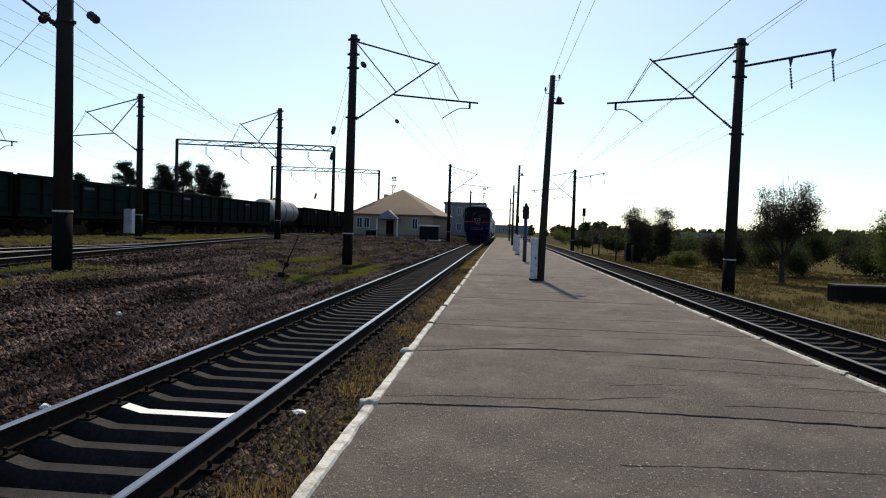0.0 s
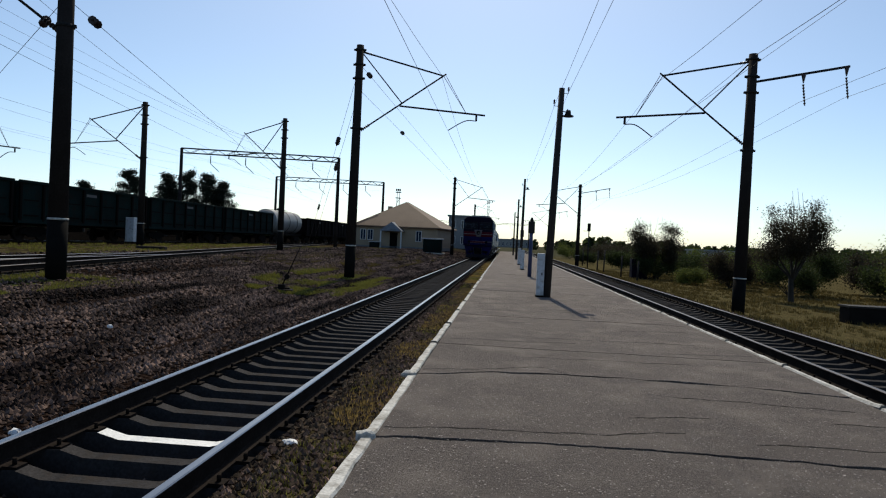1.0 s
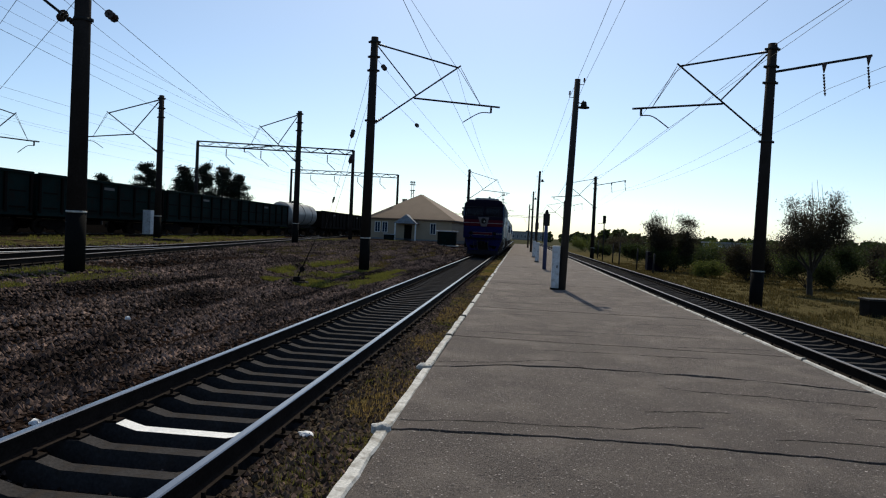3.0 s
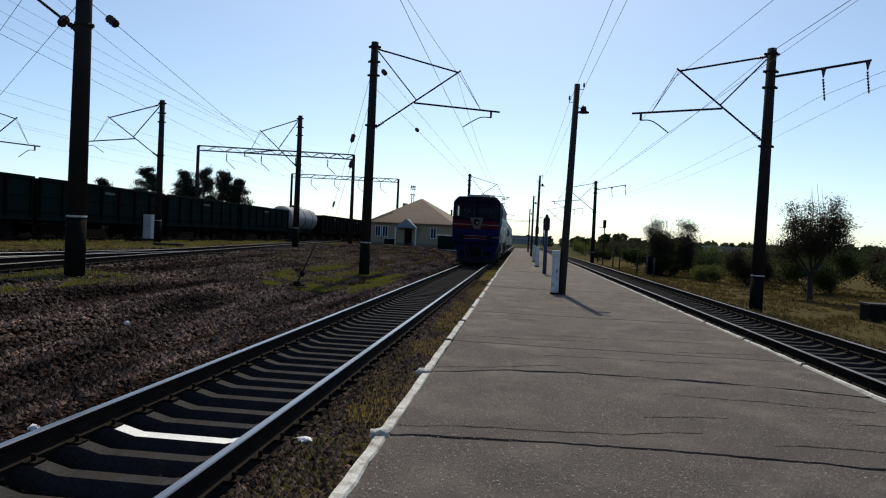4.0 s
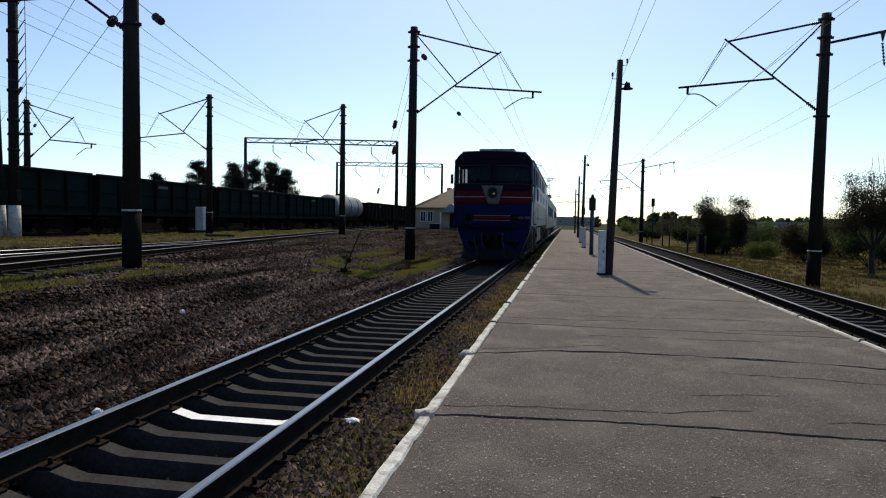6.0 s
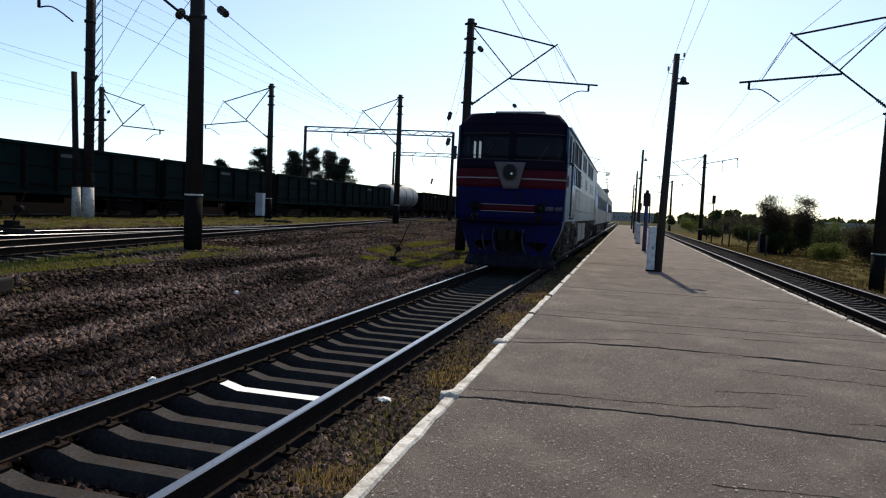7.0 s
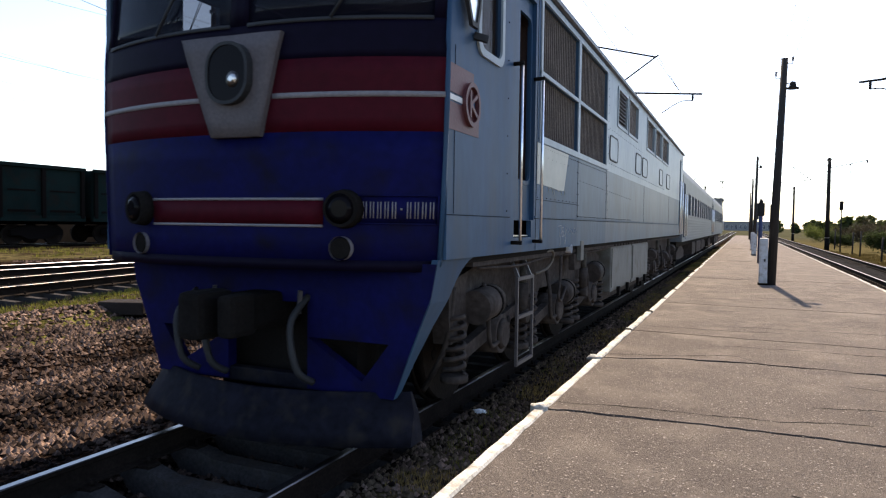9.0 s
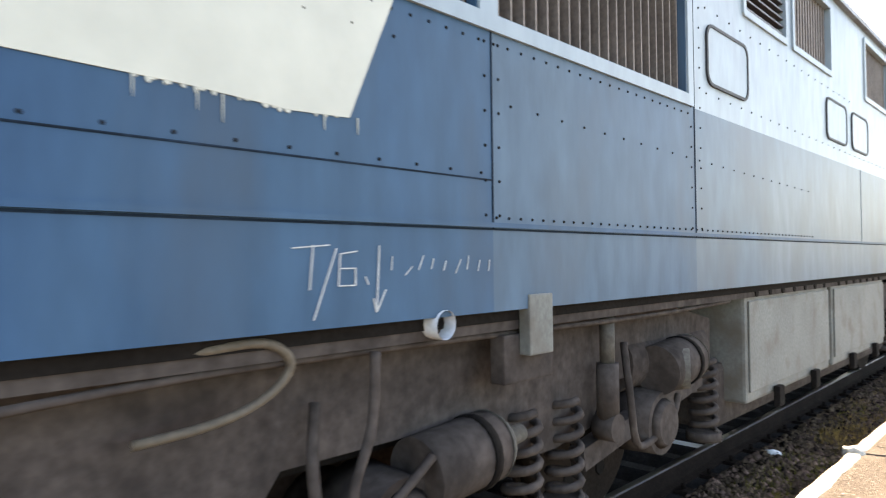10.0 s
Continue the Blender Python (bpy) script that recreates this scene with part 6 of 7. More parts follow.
for k, (y0, y1, z0, z1) in enumerate(UPPER):
    ring = ring_frame(B(), rounded(y0 - 0.05, y1 + 0.05, z0 - 0.05, z1 + 0.05, 0.02, 1), rounded(y0, y1, z0, z1, 0.01, 1), "x", HW, HW + 0.016)
    fr = part("vent_frame", ring, M_SIDEWHITE, loco)
    n = 9 if k == 0 else 14
    for i in range(n):
        z = z0 + (z1 - z0) * (i + 0.5) / n
        bm = bar(B(), (HW - 0.03, y0, z), (HW - 0.03, y1, z), 0.05, 0.012) if k == 0 else bar(B(), (HW - 0.04, y0 + (y1 - y0) * (i + 0.5) / n, z0), (HW - 0.04, y0 + (y1 - y0) * (i + 0.5) / n, z1), 0.01, 0.04)
        part("slat", bm, M_TRAP if k == 0 else M_SLAT, fr)
for y0, y1 in ((6.25, 6.976), (8.99, 9.729), (9.931, 10.64), (12.936, 13.626), (14.62, 15.45)):
    o, i = rounded(y0, y1, 2.77, 3.17, 0.09), rounded(y0 + 0.02, y1 - 0.02, 2.79, 3.15, 0.075)
    hatch = part("hatch_seal", ring_frame(B(), o, i, "x", HW, HW + 0.014), M_RUBBER, loco, "black rubber hatch seal")
    part("hatch_pane", prism(B(), i, "x", HW + 0.002, HW + 0.008), M_SIDEWHITE, hatch, "pale painted hatch cover")
# cab side windows
o, i = rounded(0.56, 1.18, 3.08, 4.04, 0.12), rounded(0.62, 1.12, 3.14, 3.98, 0.1)
fr = part("cab_window_frame", ring_frame(B(), o, i, "x", HW, HW + 0.02), M_SIDEWHITE, loco, "pale cab window frame")
part("cab_window", box(B(), HW - 0.04, HW - 0.03, 0.62, 1.12, 3.14, 3.98), M_DOORGLASS, fr).visible_shadow = False
o, i = [(0.2, 3.95), (0.2, 3.4), (0.3, 3.22), (0.42, 3.22), (0.48, 3.4), (0.48, 3.95)], [(0.23, 3.92), (0.23, 3.42), (0.32, 3.26), (0.4, 3.26), (0.45, 3.42), (0.45, 3.92)]
fr = part("mirror_frame", ring_frame(B(), o, i, "x", HW + 0.04, HW + 0.07), M_RUBBER, loco, "wing-shaped side mirror and quarter light")
part("mirror_glass", prism(B(), i, "x", HW + 0.045, HW + 0.055), M_CHROME, fr)
part("mirror_bracket", bar(B(), (HW, 0.5, 3.2), (HW + 0.1, 0.55, 3.17), 0.05), M_RUBBER, loco)
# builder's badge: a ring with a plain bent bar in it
by, bz = 0.43, 2.65
o = [(by + 0.155 * math.cos(t), bz + 0.17 * math.sin(t)) for t in np.linspace(0, 2 * math.pi, 28, False)]
i = [(by + 0.12 * math.cos(t), bz + 0.135 * math.sin(t)) for t in np.linspace(0, 2 * math.pi, 28, False)]
badge = part("badge_ring", ring_frame(B(), o, i, "x", HW, HW + 0.035), M_REDFADED, loco, "dull red cast ring badge")
bm = B()
bar(bm, (HW + 0.02, by - 0.05, bz - 0.1), (HW + 0.02, by - 0.05, bz + 0.1), 0.03, 0.03)
bar(bm, (HW + 0.02, by - 0.04, bz), (HW + 0.02, by + 0.08, bz + 0.08), 0.03, 0.03)
bar(bm, (HW + 0.02, by - 0.04, bz), (HW + 0.02, by + 0.08, bz - 0.08), 0.03, 0.03)
part("badge_bars", bm, M_REDFADED, badge)
side_plate("red_flash", 0.02, 0.62, 2.42, 2.62, 0.004, M_REDFADED, loco, "faded red flash running on from the nose", thick=0.006)
side_plate("red_flash", 0.02, 0.5, 2.69, 2.9, 0.004, M_REDFADED, loco, "faded red flash running on from the nose", thick=0.006)
side_plate("white_line", 0.02, 0.28, 2.635, 2.675, 0.005, M_WHITE, loco, thick=0.007)
# door leaf, handrails, step
door = part("cab_door", wall_with_holes(B(), HW - 0.045, DOOR[0], DOOR[1], 1.78, DOOR[3], [(DOOR[0] + 0.035, DOOR[1] - 0.035, 2.15, 3.8)], 0.04), M_SIDEBLUE, loco, "faded blue cab door with a tall open window")
part("door_seal", ring_frame(B(), rounded(DOOR[0] + 0.015, DOOR[1] - 0.015, 2.13, 3.82, 0.1), rounded(DOOR[0] + 0.05, DOOR[1] - 0.05, 2.17, 3.78, 0.09), "x", HW - 0.06, HW - 0.035), M_SIDEBLUE, door)
M_CABPANEL = mat("brown_cab_panel", (0.06, 0.028, 0.02), 0.6, var=0.3, scale=2)
part("vestibule_wall", box(B(), 1.05, 1.1, 1.5, 2.34, 1.5, 4.1), M_CABPANEL, loco, "brown cab lining seen through the door window")
part("door_jamb", box(B(), HW - 0.3, HW - 0.09, 2.2, 2.24, 1.8, 4.0), M_CABPANEL, loco)
part("door_jamb", box(B(), HW - 0.3, HW - 0.09, 1.63, 1.67, 1.8, 4.0), M_CABPANEL, loco)
part("step_recess", box(B(), HW - 0.4, HW - 0.3, 1.48, 2.24, 1.5, 1.8), M_GRIME_SHADE, loco)
part("door_step", box(B(), HW - 0.3, HW - 0.03, STEP_HOLE[0] + 0.01, STEP_HOLE[1] - 0.01, 1.62, 1.632), M_CHROME, loco, "worn bright step edge")
for y in (1.49, 2.17):
    hr = part("handrail", tube(B(), (HW + 0.085, y, 1.567), (HW + 0.085, y, 3.2), 0.014, seg=10), M_CHROME, loco, "bright vertical handrail")
    for z in (1.567, 3.2):
        part("handrail_foot", tube(B(), (HW - 0.01, y, z), (HW + 0.1, y, z), 0.018, 0.02, 10), M_GRIME_SHADE, hr)
for y in (18.15, 19.0):
    hr = part("handrail", tube(B(), (HW + 0.085, y, 1.5), (HW + 0.085, y, 3.2), 0.019, seg=8), M_CHROME, loco, "bright vertical handrail")
part("rear_door", box(B(), HW - 0.14, HW - 0.1, REAR_DOOR[0], REAR_DOOR[1], 1.5, REAR_DOOR[3]), M_SIDEGREY, loco)
# paint patch, panel joints and rivets
bm = prism(B(), [(2.281, 2.159), (2.866, 2.149), (3.191, 2.131), (3.405, 2.14), (3.603, 2.583), (2.281, 2.583)], "x", HW, HW + 0.005)
patch = part("paint_patch", bm, M_CREAM, loco, "fresh cream touch-up paint with ragged drips")
bm = B()
rng = random.Random(8)
for i in range(26):
    y = 2.72 + 0.66 * rng.random() if i else 3.44
    ln = rng.uniform(0.003, 0.018) if 0 < i < 22 else rng.uniform(0.04, 0.09)
    w = rng.uniform(0.003, 0.016) if ln < 0.02 else 0.0022
    z = float(np.interp(y, [2.3, 2.86, 3.19, 3.41], [2.155, 2.15, 2.133, 2.14]))
    prism(bm, [(y - w, z + 0.004), (y + w, z + 0.004), (y + w * 0.5, z - ln * 0.7), (y, z - ln), (y - w * 0.6, z - ln * 0.6)], "x", HW, HW + 0.0045)
part("paint_drip", bm, M_CREAM, patch)["kind"] = "stuff"
bm = B()
for y0, y1, z0, z1 in ((0.02, 1.44, 1.796, 1.803), (2.216, LOCO_LEN, 1.796, 1.803), (2.272, 4.127, 1.993, 1.999), (4.121, 4.129, 1.801, 2.593), (6.058, 6.071, 1.801, 4.092), (10.286, 10.294, 1.801, 2.593), (15.386, 15.396, 1.801, 2.593), (2.257, 2.265, 1.47, 4.147), (2.265, 2.272, 1.988, 2.593), (0.139, 0.146, 1.81, 3.042)):
    box(bm, HW - 0.002, HW + 0.003, y0, y1, z0, z1)
part("panel_joint", bm, M_SEAM, loco, "dark panel joints")
part("lower_ledge", box(B(), HW, HW + 0.012, 2.22, LOCO_LEN, 1.806, 1.826), M_SIDEBLUE, loco)
bm = B()


def rivet_row(bm, y0, y1, z0, z1, step, r=0.007):
    n = max(1, int(math.hypot(y1 - y0, z1 - z0) / step))
    for k in range(n + 1):
        y, z = y0 + (y1 - y0) * k / n, z0 + (z1 - z0) * k / n
        tube(bm, (HW, y, z), (HW + 0.006, y, z), r, r * 0.6, 6)


for a in ((2.309, 5.973, 2.546, 2.546, 0.09), (2.309, 6.023, 2.626, 2.626, 0.16), (2.309, 4.055, 2.02, 2.02, 0.17), (4.168, 4.168, 1.855, 2.546, 0.12), (4.082, 4.082, 1.855, 2.546, 0.12), (6.013, 6.013, 1.855, 2.593, 0.12), (6.149, 6.149, 1.855, 3.981, 0.12), (4.147, 8.484, 1.846, 1.846, 0.08), (4.249, 8.387, 2.31, 2.234, 0.18), (6.25, 14.269, 2.713, 2.713, 0.2), (6.25, 9.881, 3.258, 3.258, 0.2), (1.341, 1.341, 1.855, 3.871, 0.3), (2.309, 3.603, 2.451, 2.451, 0.17)):
    rivet_row(bm, *a)
part("rivets", bm, M_GRIME_SHADE, loco, "rows of dark rivet heads")["kind"] = "stuff"
# chalked letters and an arrow, unreadable scrawl as bars
ch = [((3.187, 1.72), (3.323, 1.73)), ((3.262, 1.73), (3.248, 1.592)), ((3.262, 1.5), (3.35, 1.72)), ((3.364, 1.702), (3.432, 1.711)), ((3.364, 1.702), (3.357, 1.601)), ((3.357, 1.601), (3.425, 1.601)), ((3.425, 1.601), (3.425, 1.656)), ((3.425, 1.656), (3.364, 1.656)), ((3.466, 1.628), (3.479, 1.601)), ((3.527, 1.73), (3.513, 1.509)), ((3.513, 1.509), (3.5, 1.555)), ((3.513, 1.509), (3.554, 1.582))]
bm = B()
for (ya, za), (yb, zb) in ch:
    bar(bm, (HW + 0.002, ya, za), (HW + 0.002, yb, zb), 0.0045, 0.004)
rng = random.Random(15)
for k in range(9):
    y = 3.58 + k * 0.064
    z = 1.635 + rng.uniform(-0.01, 0.012)
    bar(bm, (HW + 0.002, y, z), (HW + 0.002, y + rng.uniform(0.005, 0.035), z + rng.uniform(0.03, 0.055)), 0.0035, 0.003)
part("chalk_marks", bm, M_CHALK, loco, "chalked letters, a downward arrow and faint scrawl")

# underframe
part("frame_rail", box(B(), HW - 0.22, HW - 0.06, 0.7, LOCO_LEN - 0.3, 1.38, 1.47), M_GRIME, loco)
part("frame_rail", box(B(), -HW + 0.06, -HW + 0.22, 0.7, LOCO_LEN - 0.3, 1.38, 1.47), M_GRIME, loco)
part("centre_frame", box(B(), -0.6, 0.6, 0.6, LOCO_LEN - 0.5, 0.95, 1.47), M_GRIME_SHADE, loco)
for y0, y1 in ((7.1, 9.3), (9.42, 11.75)):
    for sx in (1, -1):
        bx = part("battery_box", box(B(), min(sx * 0.7, sx * 1.46), max(sx * 0.7, sx * 1.46), y0, y1, 0.6, 1.4, 0.025), M_TANK, loco, "pale grey battery box with hinged cover")
        if sx > 0:
            part("cover", box(B(), 1.46, 1.475, y0 + 0.05, y1 - 0.04, 0.68, 1.35, 0.006), M_TANK, bx)
            for f in (0.25, 0.7):
                part("latch", box(B(), 1.47, 1.52, y0 + (y1 - y0) * f, y0 + (y1 - y0) * f + 0.12, 0.5, 0.66, 0.01), M_GRIME_SHADE, bx)
            bm = B()
            for q in range(7):
                tube(bm, (1.46, y0 + 0.15 + q * 0.3, 1.41), (1.5, y0 + 0.15 + q * 0.3, 1.41), 0.03, seg=8)
            part("hinge", bm, M_GRIME_SHADE, bx)
part("fuel_tank", box(B(), -1.3, 1.3, 6.9, 12.6, 0.42, 0.9, 0.06), M_GRIME, loco)


def spring(bm, x, y, z0, z1, r, wire_r, turns):
    pts = [(x + r * math.cos(2 * math.pi * t * turns), y + r * math.sin(2 * math.pi * t * turns), z0 + (z1 - z0) * t) for t in np.linspace(0, 1, int(turns * 12))]
    return path_tube(bm, pts, wire_r, 6)


def wheelset(parent, s, r):
    """An axle with two spoked-look disc wheels, turning about its own middle."""
    ax = empty("wheelset")
    ax.parent = parent
    ax.location = (0, s, r)
    part("axle", tube(B(), (-1.15, 0, 0), (1.15, 0, 0), 0.09, seg=12), M_GRIME_SHADE, ax)
    for sx in (-1, 1):
        bm = B()
        tube(bm, (sx * 0.73, 0, 0), (sx * 0.765, 0, 0), r + 0.028, r + 0.02, 40)
        tube(bm, (sx * 0.765, 0, 0), (sx * 0.87, 0, 0), r, r - 0.006, 40)
        part("wheel_rim", bm, M_RAIL, ax, "dark steel wheel tyre")
        bm = B()
        tube(bm, (sx * 0.87, 0, 0), (sx * 0.9, 0, 0), 0.2, 0.17, 20)
        for k in range(6):
            a = 2 * math.pi * k / 6
            tube(bm, (sx * 0.872, math.cos(a) * 0.38, math.sin(a) * 0.38), (sx * 0.88, math.cos(a) * 0.38, math.sin(a) * 0.38), 0.06, 0.05, 8)
        part("wheel_hub", bm, M_GRIME_SHADE, ax)
    WHEELSETS.append((ax, s, r))
    return ax


def loco_bogie(centre):
    s0 = centre
    for ds in (-2.1, 0, 2.1):
        wheelset(loco, s0 + ds, WHEEL_R)
    for sx in (1, -1):
        x = sx * 1.22
        o = [(s0 - 3.1, 0.95), (s0 - 3.1, 1.24), (s0 - 2.5, 1.36), (s0 + 2.5, 1.36), (s0 + 3.1, 1.24), (s0 + 3.1, 0.95)]
        low = []
        for c in (2.1, 0, -2.1):
            low += [(s0 + c + 0.95, 0.72), (s0 + c + 0.62, 0.76), (s0 + c + 0.45, 0.98), (s0 + c - 0.45, 0.98), (s0 + c - 0.62, 0.76), (s0 + c - 0.95, 0.72)]
        bg = part("bogie_frame", prism(B(), o + low, "x", x - 0.08, x + 0.08), M_GRIME, loco, "grimy cast bogie side frame with arches over the axles")
        for ds in (-2.1, 0, 2.1):
            y = s0 + ds
            ab = part("axle_box", tube(B(), (sx * 1.12, y, WHEEL_R + 0.08), (sx * 1.42, y, WHEEL_R + 0.08), 0.2, 0.185, 22), M_GRIME, bg, "drum-shaped axle box")
            part("axle_cap", tube(B(), (sx * 1.42, y, WHEEL_R + 0.08), (sx * 1.46, y, WHEEL_R + 0.08), 0.15, 0.12, 20), M_GRIME, ab)
            part("guide_arm", bar(B(), (sx * 1.3, y - 0.75, 0.62), (sx * 1.3, y + 0.75, 0.86), 0.09, 0.12), M_GRIME, bg)
            for d in (-0.87, 0.87):
                part("spring", spring(B(), sx * 1.3, y + d, 0.45, 0.96, 0.085, 0.022, 6), M_GRIME, bg, "grimy coil spring")
                part("spring_seat", tube(B(), (sx * 1.3, y + d, 0.4), (sx * 1.3, y + d, 0.46), 0.12, seg=12), M_GRIME, bg)
            zc = {-2.1: 1.0, 0: 0.85, 2.1: 1.0}[ds]
            yc = y + {-2.1: -0.62, 0: 0.1, 2.1: 0.0}[ds]
            cyl = part("brake_cylinder", tube(B(), (sx * 1.38, yc, zc), (sx * 1.38, yc + 0.42, zc + 0.03), 0.15, 0.15, 22), M_GRIME, bg, "drum-shaped brake cylinder")
            part("cylinder_cap", tube(B(), (sx * 1.38, yc + 0.42, zc + 0.03), (sx * 1.38, yc + 0.48, zc + 0.03), 0.155, 0.12, 20), M_CAPGREY, cyl)
            part("cylinder_rod", tube(B(), (sx * 1.38, yc + 0.48, zc + 0.03), (sx * 1.38, yc + 0.66, zc + 0.04), 0.05, 0.04, 12), M_CAPGREY, cyl)
            part("clamp_ring", tube(B(), (sx * 1.38, yc + 0.3, zc + 0.02), (sx * 1.38, yc + 0.34, zc + 0.02), 0.16, 0.16, 20), M_GRIME_SHADE, cyl)
            bm = path_tube(B(), arc_pts([(sx * 1.36, y - 0.35, 1.2), (sx * 1.42, y - 0.4, 0.95), (sx * 1.42, y - 0.3, 0.62), (sx * 1.42, y + 0.1, 0.7), (sx * 1.4, y + 0.25, 0.82)]), 0.022, 7)
            part("brake_pipe", bm, M_GRIME, bg)
            part("brake_block", box(B(), sx * 0.74 if sx > 0 else sx * 0.88, sx * 0.88 if sx > 0 else sx * 0.74, y + 0.63, y + 0.72, 0.4, 0.8, 0.02), M_GRIME_SHADE, bg)
        for ds in (-1.4, 1.5):
            y = s0 + ds
            d = part("damper", tube(B(), (sx * 1.4, y, 0.82), (sx * 1.4, y, 1.12), 0.06, seg=14), M_GRIME, bg, "upright hydraulic damper")
            part("damper_rod", tube(B(), (sx * 1.4, y, 1.12), (sx * 1.4, y, 1.38), 0.04, seg=12), M_CAPGREY, d)
            part("damper_eye", tube(B(), (sx * 1.34, y, 0.78), (sx * 1.46, y, 0.78), 0.075, seg=14), M_GRIME, d)
        part("sand_pipe", path_tube(B(), arc_pts([(sx * 1.3, s0 - 3.0, 1.2), (sx * 1.25, s0 - 3.05, 0.7), (sx * 0.95, s0 - 2.85, 0.25)]), 0.025, 7), M_GRIME, bg)
    part("bogie_bolster", box(B(), -1.14, 1.14, s0 - 2.6, s0 + 2.6, 0.9, 1.2), M_GRIME_SHADE, loco)


loco_bogie(3.75)
loco_bogie(15.6)
# step frame under the cab door
ladder = part("step_ladder", bar(B(), (1.5, 1.85, 0.34), (1.5, 1.85, 1.22), 0.026, 0.034), M_TRAP, loco, "grey steel step frame")
part("upright", bar(B(), (1.5, 2.36, 0.34), (1.5, 2.36, 1.22), 0.026, 0.034), M_TRAP, ladder)
for z in (0.36, 0.82, 1.2):
    part("rung", bar(B(), (1.5, 1.868, z), (1.5, 2.342, z), 0.03, 0.034), M_TRAP, ladder)
for y in (1.9, 2.3):
    part("hanger", bar(B(), (1.5, y, 1.2), (1.4, y, 1.42), 0.03), M_TRAP, ladder)
# hoses and brackets along the sill
part("hose", path_tube(B(), arc_pts([(1.4, 2.62, 1.42), (1.48, 2.88, 1.43), (1.5, 3.12, 1.44), (1.49, 3.22, 1.37), (1.47, 3.16, 1.28), (1.45, 3.0, 1.22), (1.4, 2.78, 1.19)]), 0.015, 8), M_YELLOWPIPE, loco, "faded yellow rubber hose")
part("hose", path_tube(B(), arc_pts([(1.5, 3.55, 1.37), (1.5, 3.53, 1.12), (1.5, 3.45, 0.89), (1.5, 3.58, 0.82), (1.49, 3.83, 0.95)]), 0.018, 8), M_GRIME, loco)
part("junction_pipe", tube(B(), (1.3, 3.82, 1.45), (1.56, 3.84, 1.44), 0.055, 0.055, 14, False), M_WHITEMETAL, loco, "bright open pipe end")
part("sill_bracket", box(B(), 1.5, 1.56, 4.35, 4.52, 1.27, 1.53, 0.008), M_TANK, loco)
part("sill_bracket", box(B(), 1.42, 1.5, 4.25, 4.6, 1.15, 1.36, 0.01), M_GRIME, loco)
part("sill_cable", path_tube(B(), arc_pts([(1.45, 0.9, 1.36), (1.48, 2.0, 1.33), (1.46, 3.2, 1.37), (1.45, 5.5, 1.35), (1.46, 6.8, 1.37)]), 0.014, 7), M_GRIME, loco)
part("air_reservoir", tube(B(), (1.15, 5.65, 1.05), (1.15, 6.75, 1.05), 0.19, 0.19, 20), M_GRIME, loco, "grey air reservoir")
part("rail_guard", bar(B(), (0.85, 0.3, 0.1), (0.85, 0.45, 0.95), 0.1, 0.05), M_GRIME_SHADE, loco)
part("filler_cap", tube(B(), (1.4, 6.0, 1.0), (1.5, 6.05, 1.0), 0.14, 0.12, 18), M_CAPGREY, loco)


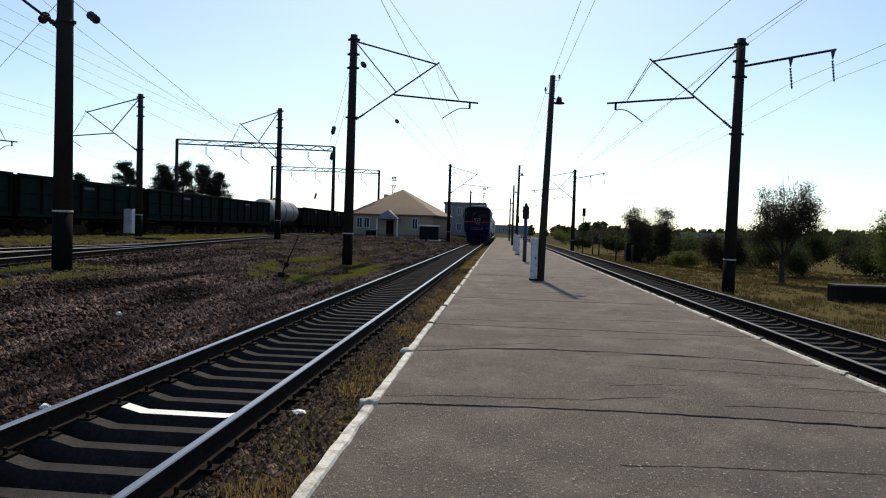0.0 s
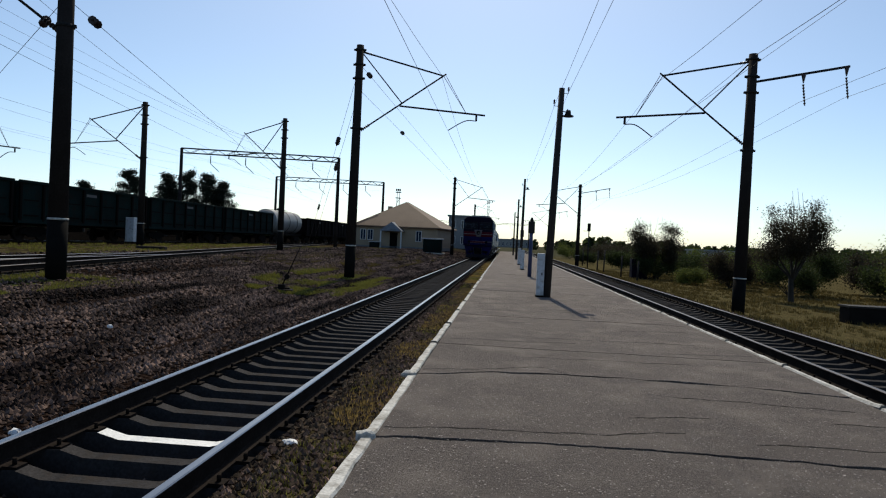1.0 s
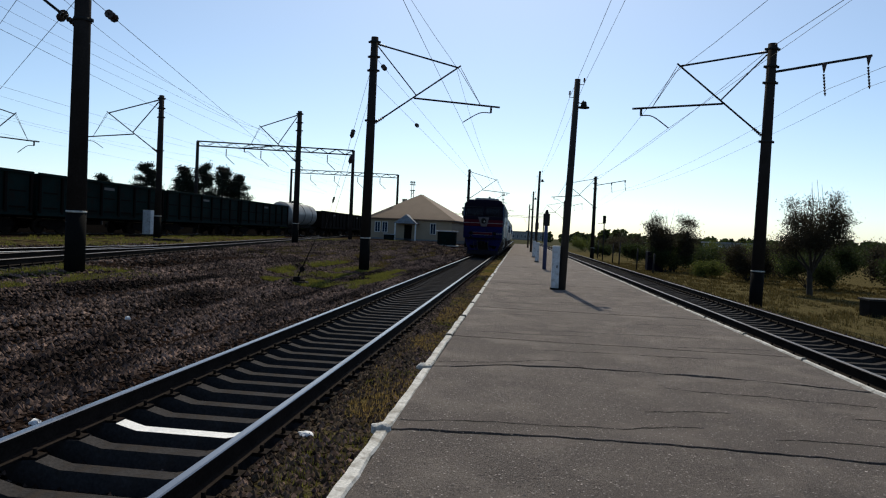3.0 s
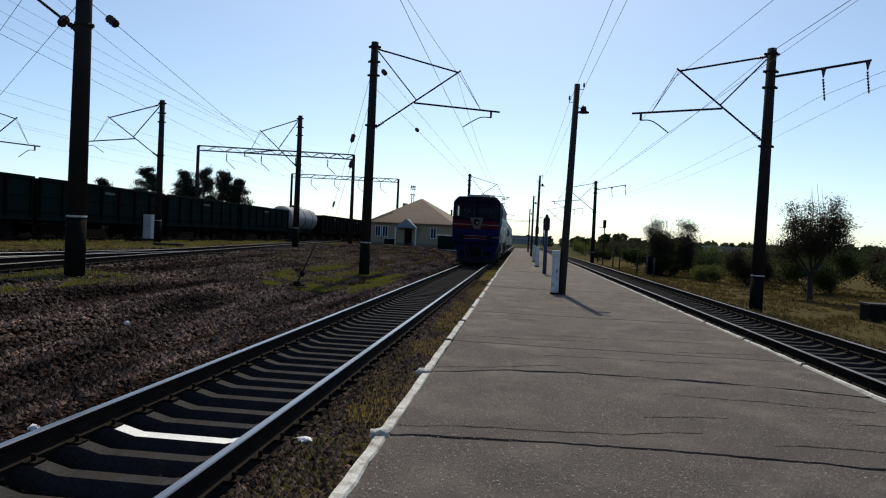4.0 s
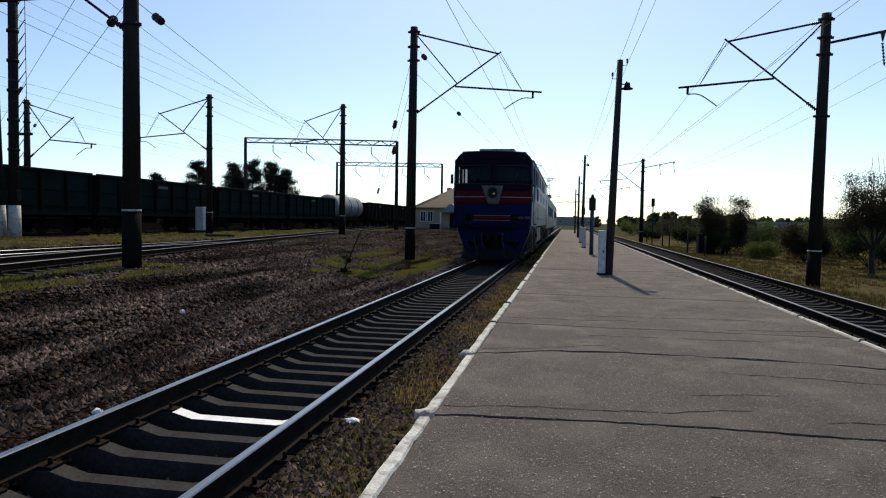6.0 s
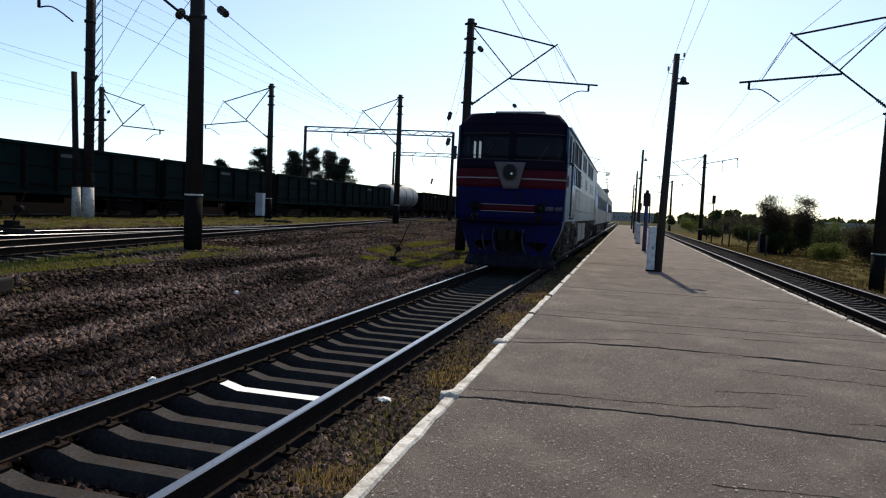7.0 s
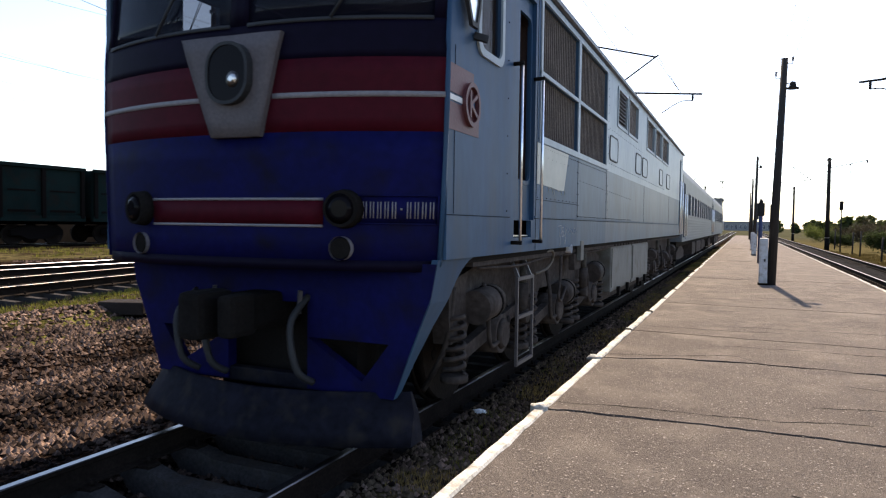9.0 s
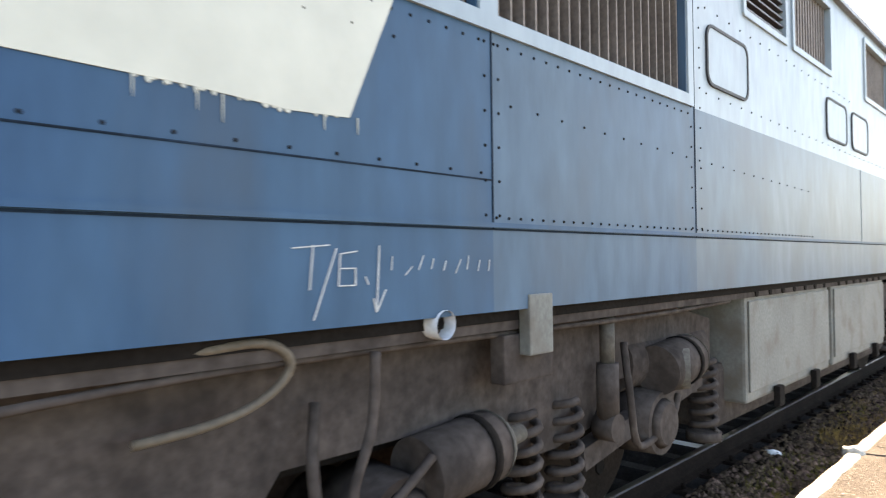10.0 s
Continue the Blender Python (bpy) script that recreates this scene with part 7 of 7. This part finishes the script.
# ---- passenger coaches ----
def coach(offset, label):
    ob = empty("passenger_coach", pose(TRACK_X, 82.5 + offset, 0), label, "passenger coach", "coaches of the train")
    ln, w = 24.0, 1.52
    wins = [(2.6 + i * 1.85, 3.6 + i * 1.85, 2.2, 3.0) for i in range(11)]
    doors = [(0.35, 1.1, 1.35, 3.3), (ln - 1.1, ln - 0.35, 1.35, 3.3)]
    for sx in (1, -1):
        part("side", wall_with_holes(B(), sx * w, 0, ln, 1.2, 3.55, wins + doors, 0.06), M_COACH, ob, "pale blue corrugated coach side")
    for y0, y1, z0, z1 in wins:
        g = part("window", box(B(), w - 0.04, w - 0.03, y0, y1, z0, z1), M_DARKGLASS, ob)
        part("window_frame", ring_frame(B(), rounded(y0 - 0.04, y1 + 0.04, z0 - 0.04, z1 + 0.04, 0.05, 2), rounded(y0, y1, z0, z1, 0.04, 2), "x", w, w + 0.012), M_COACHBAND, g)
    for y0, y1, z0, z1 in doors:
        part("door", box(B(), w - 0.1, w - 0.06, y0, y1, z0, z1), M_COACHBAND, ob)
        for y in (y0 - 0.08, y1 + 0.08):
            part("handrail", tube(B(), (w + 0.06, y, 1.4), (w + 0.06, y, 2.9), 0.018, seg=6), M_CHROME, ob)
    for k in range(7):
        z = 1.3 + k * 0.115
        part("corrugation", box(B(), w, w + 0.022, 1.3, ln - 1.3, z, z + 0.05, 0.008), M_COACH, ob)
    part("waist_band", box(B(), w, w + 0.014, 1.3, ln - 1.3, 2.12, 2.15), M_COACHBAND, ob)
    arch = [(w * math.cos(t), 3.55 + 0.78 * math.sin(t)) for t in np.linspace(0, math.pi, 15)]
    part("roof", prism(B(), arch, "y", 0, ln), M_ROOF, ob)
    for y in (2, 6, 10, 14, 18, 22):
        part("roof_vent", box(B(), -0.25, 0.25, y - 0.3, y + 0.3, 4.25, 4.45, 0.05), M_ROOF, ob)
    for y in (0.0, ln - 0.05):
        part("end_wall", box(B(), -w + 0.06, w - 0.06, y, y + 0.05, 1.2, 3.6), M_COACH, ob)
    for y in (-0.35, ln):
        part("gangway", box(B(), -0.6, 0.6, y, y + 0.35, 1.2, 3.4, 0.05), M_RUBBER, ob)
    part("underframe", box(B(), -1.3, 1.3, 0.3, ln - 0.3, 1.0, 1.25), M_GRIME_SHADE, ob)
    for y0, y1 in ((7, 9.2), (10, 13.5), (14.2, 16)):
        part("equipment_box", box(B(), 0.5, 1.4, y0, y1, 0.5, 1.05, 0.03), M_GRIME, ob)
    for c in (3.5, ln - 3.5):
        for sx in (-1, 1):
            part("bogie_side", prism(B(), [(c - 1.7, 0.5), (c - 1.7, 0.75), (c - 0.7, 0.95), (c + 0.7, 0.95), (c + 1.7, 0.75), (c + 1.7, 0.5), (c + 0.8, 0.45), (c - 0.8, 0.45)], "x", sx * 1.12 - 0.06, sx * 1.12 + 0.06), M_GRIME, ob)
        for d in (-1.2, 1.2):
            wheelset(ob, c + d, 0.475)
    return ob


cl = "pale blue passenger coach with corrugated sides and dark windows"
COACHES = [(20.5, coach(20.5, cl)), (45.1, coach(45.1, cl))]


# ---- movement of the train ----
def motions():
    ts = (0, 1, 2, 2.5, 4, 4.5, 5, 5.5, 7, 7.5, 8, 8.5, 9, 9.3, 9.5, 9.7, 10)
    ys = (82.5, 72.8, 63.2, 58.6, 45.0, 40.6, 36.2, 31.8, 19.05, 15.1, 11.2, 7.38, 3.795, 1.68, 0.277, -1.122, -3.121)
    curve = np.polyfit(ts, ys, 5)
    times = [k / 15 for k in range(151)]
    place = [float(np.polyval(curve, t)) for t in times]
    walk(loco, [(t, pose(TRACK_X, y, 0)) for t, y in zip(times, place)])
    for off, ob in COACHES:
        walk(ob, [(t, pose(TRACK_X, y + off, 0)) for t, y in zip(times, place)])
    for ax, s, r in WHEELSETS:
        walk(ax, [(t, pose(0, s, r, math.degrees((82.5 - y) / r), 0, 0)) for t, y in zip(times, place)])


motions()
